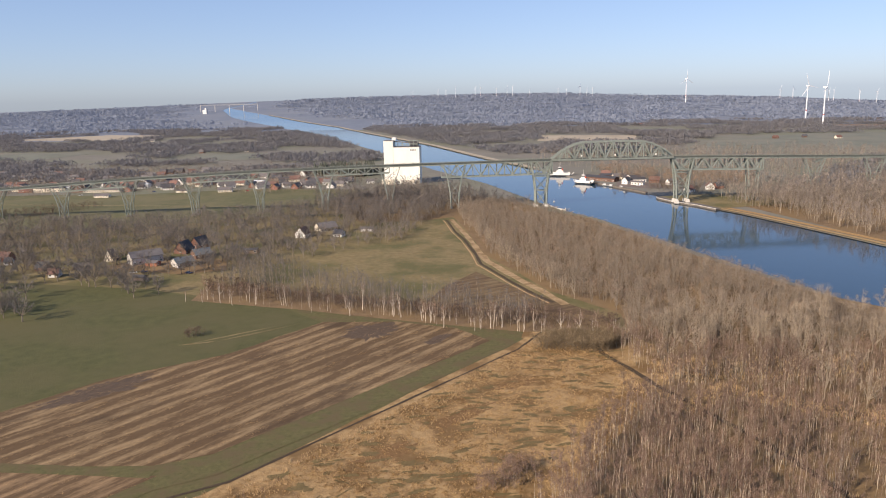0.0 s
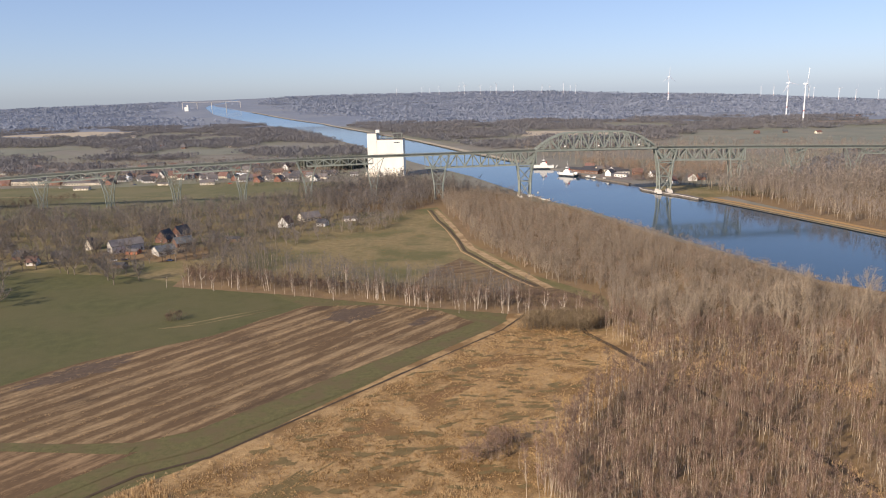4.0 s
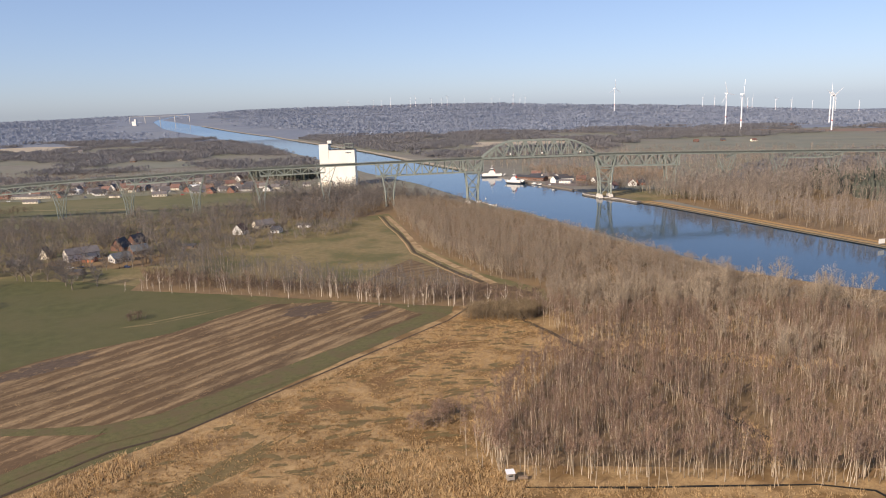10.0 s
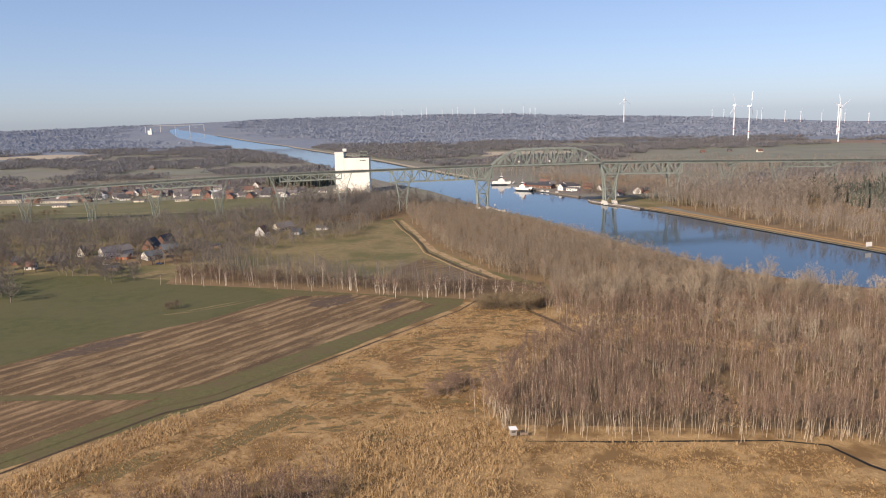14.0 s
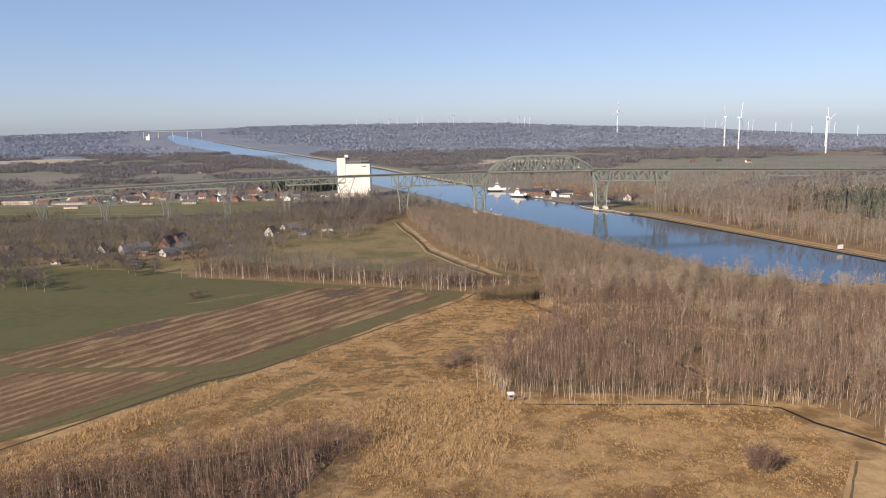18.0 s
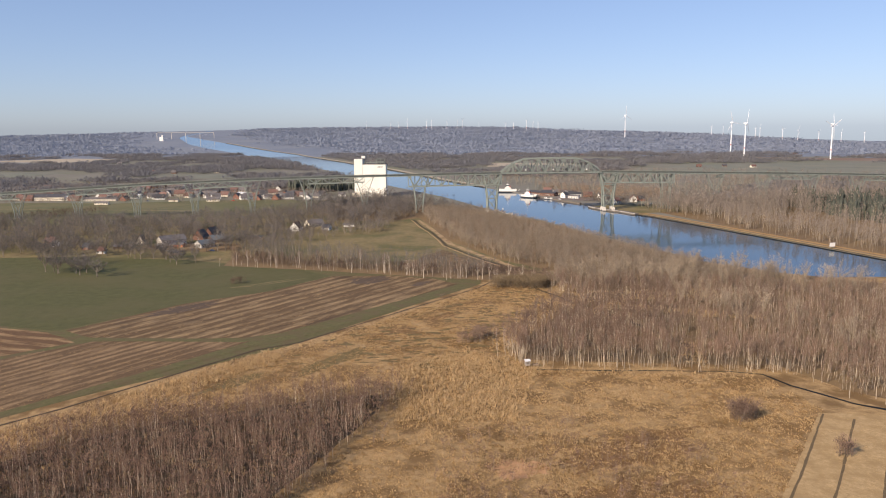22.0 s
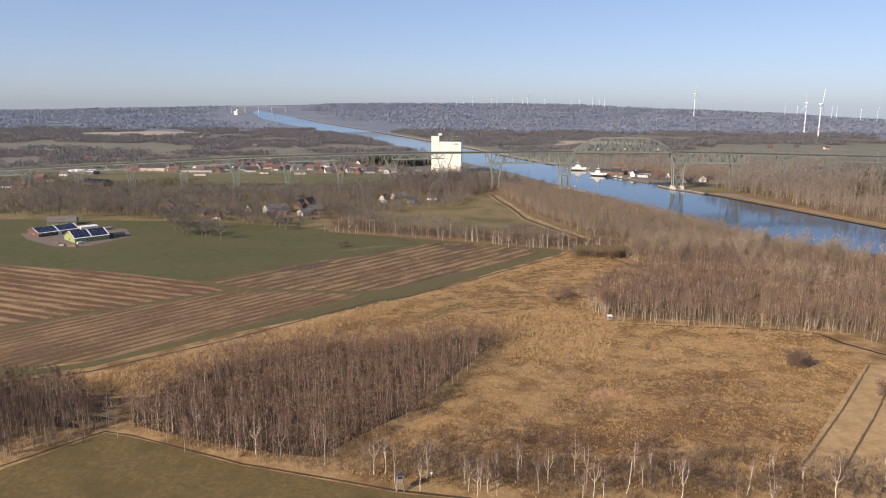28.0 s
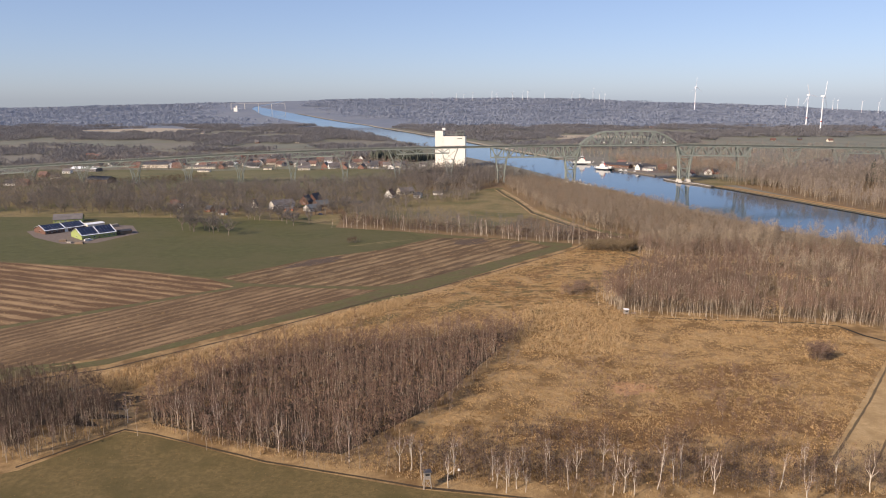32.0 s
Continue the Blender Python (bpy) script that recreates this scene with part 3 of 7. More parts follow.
# leaf litter below the woods
plot("wood_floor_birch", [(18, 216), (16, 232), (32, 264), (52, 300), (66, 324), (70, 380), (160, 356), (330, 330), (330, 60), (240, 106), (160, 152), (136, 178), (124, 206), (80, 209)], "litter", "brown leaf litter of the birch wood", z=0.1, category="woodland floor")
plot("wood_floor_canal", [(-38, 715), (-26, 660), (-8, 555), (30, 456), (62, 412), (60, 378), (85, 340), (330, 320), (215, 400), (176, 445), (128, 565), (84, 700), (50, 745), (28, 800), (-10, 850), (-130, 900), (-180, 820), (-120, 690), (-60, 700)], "litter", "brown leaf litter of the canal wood", z=0.09, category="woodland floor")
plot("wood_floor_village", [(-560, 500), (-300, 485), (-195, 480), (-150, 580), (-112, 655), (-50, 700), (-120, 760), (-300, 770), (-420, 740), (-560, 690)], "rough_meadow", "olive-brown ground below the village trees", z=0.04, category="woodland floor")
plot("wood_floor_east", [(326, 450), (310, 505), (281, 593), (270, 630), (259, 680), (244, 738), (229, 790), (223, 842), (420, 880), (900, 780), (1000, 300), (420, 260)], "litter", "brown leaf litter of the eastern wood", z=0.09, category="woodland floor")
plot("field_margins", [(-600, 96), (-262, 84), (-190, 118), (-80, 236), (24, 372), (60, 372), (60, 392), (-20, 402), (-160, 490), (-600, 500)], "verge", "worn grass margins between the fields", z=0.02, category="verge")
plot("scrub_ground", [(-600, 470), (-300, 478), (-205, 462), (-112, 424), (12, 384), (70, 384), (70, 440), (20, 560), (-20, 720), (-60, 800), (-200, 830), (-640, 760)], "rough_meadow", "rough ground with dry grass round the hamlet", z=0.03, category="meadow")
plot("row_floor", [(-172, 438), (-112, 422), (-50, 401), (10, 383), (60, 382), (50, 408), (10, 420), (-50, 436), (-110, 456), (-176, 480)], "litter", "brown leaf litter and brambles below the birch row", z=0.088, category="woodland floor")
# near plots
plot("marsh", [(-260, -60), (330, -60), (330, 385), (12, 385), (10, 372), (-86, 236), (-152, 172), (-230, 106)], "marsh", "tawny dry marsh grass in tussocks", z=0.05, category="marsh")
plot("green_field", [(-520, 340), (-360, 300), (-268, 285), (-204, 266), (-160, 322), (-120, 352), (-88, 398), (-112, 421), (-166, 441), (-205, 462), (-300, 480), (-520, 470)], "green", "smooth green winter crop field", z=0.07)
plot("striped_field", [(-200, 266), (-176, 250), (-108, 252), (-92, 260), (-4, 370), (-20, 388), (-50, 399), (-88, 398), (-120, 352), (-160, 322)], "furrow", "brown peat field with pale mown swaths", z=0.08)
plot("rough_field", [(-260, 98), (-228, 118), (-192, 133), (-156, 178), (-118, 226), (-104, 246), (-178, 247), (-330, 100)], "furrow_wide", "rough mown field with broad straw swaths", z=0.08)
plot("western_field", [(-560, 330), (-360, 297), (-268, 283), (-204, 262), (-186, 246), (-340, 98), (-560, 100)], "furrow_west", "brown field with pale mown swaths", z=0.07)
plot("lower_meadow", [(-230, 5), (-173, 42), (-156, 68), (-147, 66), (-106, 51), (-60, 40), (-10, 34), (60, 28), (60, -60), (-230, -60)], "meadow", "short olive-green meadow", z=0.08, category="meadow")
plot("back_meadow", [(-190, 480), (-112, 424), (-50, 403), (12, 384), (30, 420), (-2, 480), (-22, 560), (-48, 690), (-110, 640), (-150, 560)], "rough_meadow", "rough meadow with dry tussocks", z=0.06, category="meadow")
plot("peat_wedge", [(-13, 503), (10, 464), (42, 424), (58, 400), (30, 392), (-10, 402), (-40, 428), (-30, 470)], "peat", "dark rough peat ground with ruts", z=0.075)
plot("village_meadow", [(-720, 690), (-560, 660), (-440, 668), (-300, 680), (-215, 740), (-165, 800), (-180, 850), (-150, 925), (-300, 944), (-380, 925), (-455, 896), (-540, 912), (-720, 905)], "damp_meadow", "green meadow below the railway viaduct", z=0.06, category="meadow")
plot("pale_plot", [(115, 155), (53, 63), (60, 46), (150, 44), (175, 150)], "stubble", "pale mown strips divided by dark furrows", z=0.09)
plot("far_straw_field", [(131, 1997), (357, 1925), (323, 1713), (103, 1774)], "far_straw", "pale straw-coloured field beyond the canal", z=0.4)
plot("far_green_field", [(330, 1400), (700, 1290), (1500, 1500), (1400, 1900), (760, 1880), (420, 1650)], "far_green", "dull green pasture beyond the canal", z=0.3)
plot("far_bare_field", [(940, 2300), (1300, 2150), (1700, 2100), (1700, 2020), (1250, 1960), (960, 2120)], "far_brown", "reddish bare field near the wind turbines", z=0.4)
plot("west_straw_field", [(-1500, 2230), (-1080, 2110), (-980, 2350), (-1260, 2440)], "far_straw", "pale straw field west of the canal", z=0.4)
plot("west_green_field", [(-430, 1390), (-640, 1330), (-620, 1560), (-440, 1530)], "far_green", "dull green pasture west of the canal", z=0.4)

# strips, ditches and tracks
ribbon("grass_verge", [(-250, 93), (-194, 127), (-156, 172), (-104, 240), (-88, 250), (-53, 292), (0, 362), (8, 375)], [7, 6, 7, 8], "verge", "green grass strip along the ditch", z=0.11, category="verge")
ribbon("cross_verge", [(-106, 247), (-184, 251), (-205, 264)], [5, 6], "verge", "green grass strip between the fields", z=0.12, category="verge")
ribbon("ditch", [(-250, 85), (-190, 119), (-150, 163), (-98, 232), (-81, 243), (-47, 287), (8, 358), (20, 382)], [1.1, 1.1], "ditch", "dark drainage ditch beside the field", z=0.14, category="ditch")
ribbon("wood_ditch", [(43, 376), (44, 354), (52, 337), (60, 317), (84, 270), (100, 225)], [2.2, 2.6], "ditch", "dark winding ditch through the marsh", z=0.13, category="ditch")
ribbon("hut_ditch", [(24, 203), (49, 201), (100, 199), (113, 195), (118, 182), (132, 163), (190, 120), (300, 60)], [0.9, 0.9, 2.8, 3.2, 3.2], "ditch_water", "dark water-filled ditch along the birch wood", z=0.13, category="ditch")
TRACK_DITCH = [(-44, 700), (-42, 693), (-33, 643), (-24, 607), (-15, 559), (-10, 524), (0, 499), (9, 476), (18, 455), (30, 432)]
ribbon("track", [(x - 2.6, y - 1.2) for x, y in TRACK_DITCH], [0.7, 0.8, 1.0, 0.9], "track", "narrow sandy path beside the wood ditch", z=0.13, category="track")
ribbon("track_bank", [(-39, 702), (-29, 655), (-19.5, 607), (-10.5, 557), (-6, 533), (4, 508), (14.5, 480), (24, 460), (36, 428)], [4.0, 4.2, 4.6, 5.5, 4.5], "pale_bank", "bank of pale dry grass between ditch and wood", z=0.115, category="bank", rough=1.2)
ribbon("track_ditch", TRACK_DITCH, [1.6, 2.0, 2.2, 2.4], "ditch", "dark ditch along the edge of the wood", z=0.145, category="ditch")
ribbon("east_bank", [(along(BANK_EAST, y) + 4.0, y) for y in range(100, 800, 20)], [4.5, 4.5], "stubble", "pale dry grass on the eastern canal bank", z=0.16, category="bank", rough=0.7)
ribbon("bank_stones", [(along(BANK_EAST, y) + 0.6, y) for y in range(100, 800, 20)], [2.2, 2.2], "stone", "dark stone edge of the eastern canal bank", z=-0.55, category="bank", rough=0.4)
ribbon("bank_path", [(along(BANK_EAST, y) + 8.6, y) for y in range(100, 780, 20)], [1.6, 1.6], "litter", "brown rutted tow path along the canal", z=0.17, category="path")
ribbon("wood_border", [(along(BANK_EAST, y) + 12.5, y) for y in range(100, 780, 20)], [6, 6], "straw_bank", "tawny grass strip before the eastern wood", z=0.13, category="verge", rough=1.0)
ribbon("meadow_path", [(-600, 838), (-552, 832), (-447, 819), (-346, 807), (-250, 796), (-190, 800)], [1.6, 1.6], "pale_bank", "pale path across the meadow below the viaduct", z=0.12, category="path")
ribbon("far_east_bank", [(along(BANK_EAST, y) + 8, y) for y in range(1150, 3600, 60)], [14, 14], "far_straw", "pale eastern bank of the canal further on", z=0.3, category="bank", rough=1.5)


def blotch_of(name, x, y, length, width, turn, mat, label, z=0.1, category="field", seed=1.0):
    """A ragged patch of other ground, frayed along its length."""
    a = math.radians(turn)
    ring = []
    for i in range(96):
        t = 2 * math.pi * i / 96
        r = 1 + 0.30 * noise.noise((math.cos(t) * 1.3, math.sin(t) * 1.3, seed)) + 0.55 * noise.noise((math.cos(t) * 9, math.sin(t) * 9, seed + 5))
        u, v = math.cos(t) * length / 2 * r, math.sin(t) * width / 2 * r
        ring.append((x + u * math.cos(a) - v * math.sin(a), y + u * math.sin(a) + v * math.cos(a), z))
    return thing(name, label, category, kind="structure", geo=Geo().add(ring, [tuple(range(96))]), mats=mat)


blotch_of("wet_patch", -61, 384, 30, 20, 40, "wet", "dark wet peat at the head of the striped field", z=0.1, seed=2.0)
blotch_of("wet_patch", -158, 309, 46, 13, 50, "wet", "dark wet peat at the low edge of the striped field", z=0.1, seed=3.0)
blotch_of("wet_patch", -28, 372, 16, 7, 55, "wet", "dark wet peat beside the grass strip", z=0.105, seed=4.0)
for x, y, l, w, a in ((-128, 377, 40, 2.0, 38), (-118, 380, 34, 1.6, 40), (-110, 386, 24, 1.5, 42), (-140, 366, 16, 2.2, 20)):
    blotch_of("straw_swath", x, y, l, w * 0.8, a, "rough_meadow", "thin faded grass swath in the green field", z=0.09, seed=x / 7)
for k, (x, y, l, w, a, m, q) in enumerate(((30, 92, 62, 26, 20, "heath", "russet heath in the marsh"), (70, 84, 44, 20, -15, "heath", "russet heath beside the pale strips"), (-2, 78, 60, 22, 5, "heath", "russet heath near the meadow edge"), (45, 128, 46, 18, 25, "heath", "russet heath below the birch wood"), (-62, 215, 46, 9, 55, "moss", "olive sedge hollow beside the reeds"), (-96, 190, 30, 8, 52, "moss", "olive sedge hollow beside the reeds"), (6, 320, 22, 9, 30, "heath", "mossy brown hollow in the marsh"), (-14, 290, 30, 8, 50, "heath", "mossy brown hollow in the marsh"), (-36, 262, 22, 8, 40, "heath", "mossy brown hollow in the marsh"))):
    blotch_of("marsh_patch", x, y, l, w, a, m, q, z=0.056 + 0.004 * k, category="marsh", seed=x / 5 + y)
rng_moss = random.Random(31)
HOLLOWS = []
while len(HOLLOWS) < 190:
    x, y = rng_moss.uniform(-90, 55), rng_moss.uniform(205, 366)
    if rng_moss.random() < 0.45 + 0.8 * noise.noise((x / 34, y / 34, 4.4)) and x > -86 + (y - 226) * 0.72 and x < 12 + (y - 230) * 0.34:
        HOLLOWS.append((x, y, rng_moss.uniform(2.5, 8.5), rng_moss.uniform(1.0, 2.6), rng_moss.gauss(8, 14)))
hollow_mesh = Geo()
for k, (x, y, l, w, turn) in enumerate(HOLLOWS):
    a, ring = math.radians(turn), []
    for i in range(22):
        t = 2 * math.pi * i / 22
        r = 1 + 0.8 * noise.noise((math.cos(t) * 2.4, math.sin(t) * 2.4, k * 3.7))
        u, v = math.cos(t) * l / 2 * r, math.sin(t) * w / 2 * r
        ring.append((x + u * math.cos(a) - v * math.sin(a), y + u * math.sin(a) + v * math.cos(a), 0.1 + 0.0004 * k))
    hollow_mesh.add(ring, [tuple(range(22))])
thing("moss_hollows", "olive-brown mossy hollows between the marsh tussocks", "marsh", kind="stuff", geo=hollow_mesh, mats="moss")


def off_hollows(x, y):
    for hx, hy, l, w, turn in HOLLOWS:
        if abs(x - hx) < l and abs(y - hy) < l:
            a = math.radians(turn)
            u, v = (x - hx) * math.cos(a) + (y - hy) * math.sin(a), -(x - hx) * math.sin(a) + (y - hy) * math.cos(a)
            if (2 * u / l) ** 2 + (2 * v / w) ** 2 < 1.1:
                return False
    return True


blotch_of("cut_patch", 7.5, 114, 15, 12, 10, "cut_reed", "reddish patch of freshly cut reed in the marsh", z=0.105, category="marsh", seed=9.0)
# litter under both thickets takes the dark ditch colour as painted shade
plot("thicket_floor", [(-150, 74), (-106, 60), (-85, 58), (-63, 92), (-38, 158), (-34, 176), (-54, 173), (-80, 163), (-112, 149), (-138, 132), (-154, 110), (-157, 92)], "ditch", "leaf litter below the thicket, darkened to stand for its shade", z=0.075, category="woodland floor", step=5.0)
blotch_of("dark_thicket_floor", -208, 80, 96, 44, 12, "ditch", "leaf litter below the young birches, darkened to stand for their shade", z=0.085, category="woodland floor", seed=7.0)
ribbon("meadow_ditch", [(-175, 43.5), (-156.5, 68.8), (-146.5, 66.8), (-106, 52), (-60, 41), (-10, 35), (60, 29)], [0.8, 0.9, 0.8], "ditch", "dark ditch along the meadow edge", z=0.14, category="ditch")


# ---- railway viaduct ----
DECK = [(-900, 6), (-640, 21.5), (-540, 27.5), (-450, 32), (-350, 37.5), (-220, 42), (-100, 44.3), (55, 46), (176, 46), (263, 44.6), (440, 41), (700, 34), (1000, 24)]
TILT = math.atan2(0.095, 1.0)


def on_bridge(x, across=0.0, z=0.0):
    """A point by its east coordinate along the viaduct, metres across it (north positive) and height."""
    return Vector((x - across * math.sin(TILT), 793 + 0.095 * (x - 194) + across * math.cos(TILT), z))


def deck(x):
    return along(DECK, x)


def truss(parent, x0, x1, depth0, depth1, panels, bar=0.75, split=False):
    """Two braced side walls below the deck, tied across."""
    for s in (-2.6, 2.6):
        wall = Geo()
        xs = [x0 + (x1 - x0) * i / panels for i in range(panels + 1)]
        low = [deck(x) - 1.6 - np.interp(i, [0, panels], [depth0, depth1]) for i, x in enumerate(xs)]
        for i in range(panels):
            up = deck(xs[i]) - 1.9, deck(xs[i + 1]) - 1.9
            wall.beam(on_bridge(xs[i], s, low[i]), on_bridge(xs[i + 1], s, low[i + 1]), bar, bar * 1.2)
            if i % 2:
                wall.beam(on_bridge(xs[i], s, low[i]), on_bridge(xs[i + 1], s, up[1]), bar * 0.8)
            else:
                wall.beam(on_bridge(xs[i], s, up[0]), on_bridge(xs[i + 1], s, low[i + 1]), bar * 0.8)
            wall.beam(on_bridge(xs[i], s, low[i]), on_bridge(xs[i], s, up[0]), bar * 0.55)
        wall.beam(on_bridge(xs[-1], s, low[-1]), on_bridge(xs[-1], s, deck(xs[-1]) - 1.9), bar * 0.8)
        if split:
            for i in range(0, len(wall.v), 8):
                g = Geo()
                g.hexa(wall.v[i:i + 4], wall.v[i + 4:i + 8])
                part("truss_bar", g, "steel", parent)
        else:
            tagged(part("truss_wall", wall, "steel", parent), kind="stuff")
    ties = Geo()
    for i, x in enumerate(xs):
        ties.beam(on_bridge(x, -2.6, low[i]), on_bridge(x, 2.6, low[i]), bar * 0.5)
        if i < panels:
            ties.beam(on_bridge(x, -2.6, low[i]), on_bridge(xs[i + 1], 2.6, low[i + 1]), bar * 0.35)
    tagged(part("cross_bracing", ties, "steel", parent), kind="stuff")


def tower(parent, x, top, foot, base_z=0.6, spread=4.2, bar=0.95, flare=True, split=False):
    """A braced steel pier, narrower at its foot along the viaduct and wider across it."""
    pier = new("pier")
    pier.parent = parent
    z1 = deck(x) - 2.2
    levels, web = 3, 1.0 if split else 0.62

    def corner(k, sx, sy):
        f = k / levels
        half = foot / 2 + (top - foot) / 2 * (f ** (2.3 if flare else 1.0))
        return on_bridge(x + sx * half, sy * (spread + (2.6 - spread) * f), base_z + (z1 - base_z) * f)

    for sx in (-1, 1):
        for sy in (-1, 1):
            leg = Geo()
            for k in range(levels):
                leg.beam(corner(k, sx, sy), corner(k + 1, sx, sy), bar)
            part("leg", leg, "steel", pier)
            p = corner(0, sx, sy)
            block = Geo()
            low = [(p.x - 2.1, p.y - 2.1, -0.4), (p.x + 2.1, p.y - 2.1, -0.4), (p.x + 2.1, p.y + 2.1, -0.4), (p.x - 2.1, p.y + 2.1, -0.4)]
            high = [(p.x - 1.3, p.y - 1.3, base_z + 0.3), (p.x + 1.3, p.y - 1.3, base_z + 0.3), (p.x + 1.3, p.y + 1.3, base_z + 0.3), (p.x - 1.3, p.y + 1.3, base_z + 0.3)]
            block.hexa(low, high)
            part("footing", block, "concrete" if split else "quay", pier, "pale concrete footing" if split else "weathered concrete footing")
    brace = Geo()
    for k in range(levels):
        for sy in (-1, 1):
            brace.beam(corner(k, -1, sy), corner(k + 1, 1, sy), bar * web * 0.45)
            brace.beam(corner(k, 1, sy), corner(k + 1, -1, sy), bar * web * 0.45)
            if k:
                brace.beam(corner(k, -1, sy), corner(k, 1, sy), bar * web * 0.5)
        for sx in (-1, 1):
            brace.beam(corner(k, sx, -1), corner(k + 1, sx, 1), bar * web * 0.4)
            brace.beam(corner(k, sx, 1), corner(k + 1, sx, -1), bar * web * 0.4)
            if k:
                brace.beam(corner(k, sx, -1), corner(k, sx, 1), bar * web * 0.5)
    if split:
        for i in range(0, len(brace.v), 8):
            g = Geo()
            g.hexa(brace.v[i:i + 4], brace.v[i + 4:i + 8])
            part("brace", g, "steel", pier)
    else:
        tagged(part("bracing", brace, "steel", pier), kind="stuff")


def build_bridge():
    bridge = thing("railway_viaduct", "long grey-green steel railway viaduct on braced piers across the canal", "bridge")
    xs = list(range(-900, 1001, 20))
    part("deck", Geo().strip([on_bridge(x, 0, deck(x) - 0.25) for x in xs], 7.4, 0.5), "deck", bridge, "dark plank deck")
    for s in (-2.6, 2.6):
        part("girder", Geo().strip([on_bridge(x, s, deck(x) - 1.25) for x in xs], 0.6, 2.0), "steel", bridge)
    for s in (-2.9, -1.45, 1.45, 2.9):
        part("rail", Geo().strip([on_bridge(x, s, deck(x) + 0.12) for x in xs], 0.16, 0.24), "deck", bridge)
    for s in (-3.6, 3.6):
        for h in (0.55, 1.1):
            part("handrail", Geo().strip([on_bridge(x, s, deck(x) + h) for x in xs], 0.09, 0.09), "steel", bridge)
        posts = Geo()
        for x in range(-900, 1000, 4):
            posts.beam(on_bridge(x, s, deck(x)), on_bridge(x, s, deck(x) + 1.1), 0.09)
        tagged(part("rail_posts", posts, "steel", bridge), kind="stuff")
    west = [-39 - 63.5 * i for i in range(11)]
    east = [257 + 61 * i for i in range(11)]
    for x in west[1:] + east[1:]:
        if deck(x) > 9:
            tower(bridge, x, 21, 4.2, bar=0.62)
    tower(bridge, -39, 22, 7.5, bar=1.1)
    tower(bridge, 257, 16, 8, bar=0.9)
    tower(bridge, 46, 21, 10, base_z=1.5, spread=4.4, bar=1.3, split=True)
    tower(bridge, 186, 22, 11, base_z=3.2, spread=4.4, bar=1.3, split=True)
    truss(bridge, -52, 57, 12.5, 12.5, 14, 1.1, True)
    truss(bridge, 177, 266, 11.5, 11.5, 12, 1.1, True)
    for i in range(0, 10, 2):
        truss(bridge, west[i + 1] + 63.5 if i < 0 else west[i + 1], west[i + 2] if i + 2 < len(west) else west[i + 1], 6.2, 6.2, 8, 0.85) if i + 2 < len(west) else None
    for i in range(0, 10, 2):
        truss(bridge, east[i] + 6, east[i + 1], 6.0, 6.0, 8, 0.8) if i else None
        truss(bridge, east[i + 1], east[i + 1] + 10, 5.0, 2.0, 2, 0.6)
    # the arched main span: upper chord, posts and diagonals on both sides, portal struts between
    a0, a1, n = 56.0, 176.0, 16
    xa = [a0 + (a1 - a0) * i / n for i in range(n + 1)]
    rise = [16.3 * float(np.interp(min(i, n - i) / n, [0, 0.0625, 0.125, 0.1875, 0.25, 0.5], [0, 6.0 / 16.3, 10.6 / 16.3, 13.8 / 16.3, 15.7 / 16.3, 1.0])) for i in range(n + 1)]
    for s in (-3.9, 3.9):
        part("upper_chord", Geo().strip([on_bridge(x, s, deck(x) + r) for x, r in zip(xa, rise)], 1.4, 1.5), "steel", bridge)
        part("lower_chord", Geo().strip([on_bridge(x, s, deck(x) - 0.8) for x in xa], 1.3, 1.6), "steel", bridge)
        for i in range(n):
            if i:
                part("arch_post", Geo().beam(on_bridge(xa[i], s, deck(xa[i]) - 0.6), on_bridge(xa[i], s, deck(xa[i]) + rise[i]), 0.8), "steel", bridge)
            lo, hi = (xa[i], xa[i + 1]) if i % 2 else (xa[i + 1], xa[i])
            r = rise[i + 1] if i % 2 else rise[i]
            part("arch_diagonal", Geo().beam(on_bridge(lo, s, deck(lo) - 0.6), on_bridge(hi, s, deck(hi) + r), 1.05), "steel", bridge)
    top = Geo()
    for i in range(2, n - 1):
        top.beam(on_bridge(xa[i], -3.9, deck(xa[i]) + rise[i]), on_bridge(xa[i], 3.9, deck(xa[i]) + rise[i]), 0.8)
        if i < n - 2:
            top.beam(on_bridge(xa[i], -3.9, deck(xa[i]) + rise[i]), on_bridge(xa[i + 1], 3.9, deck(xa[i + 1]) + rise[i + 1]), 0.32)
    tagged(part("wind_bracing", top, "steel", bridge), kind="stuff")
    strut = Geo()
    for s in (-2.6, 2.6):
        strut.beam(on_bridge(57, s, deck(57) - 1.5), on_bridge(48, s, deck(48) - 14), 0.9)
        strut.beam(on_bridge(176, s, deck(176) - 1.5), on_bridge(183, s, deck(183) - 13), 0.9)
    tagged(part("end_strut", strut, "steel", bridge), kind="stuff")
    for x in (85, 118, 158):
        lamp = Geo().box(-0.7, -0.5, 0, 0.7, 0.5, 1.3)
        ob = part("signal_lamp", lamp, "white", bridge, "white lamp housing")
        ob.matrix_world = Matrix.Translation(on_bridge(x, -4.4, deck(x) + 2.2))
    ends = Geo()
    for x in (-900, 1000):
        ends.box(x - 60, 793 + 0.095 * (x - 194) - 8, -0.5, x + 60, 793 + 0.095 * (x - 194) + 8, deck(x) - 0.6)
    part("abutment", ends, "concrete", bridge)


build_bridge()


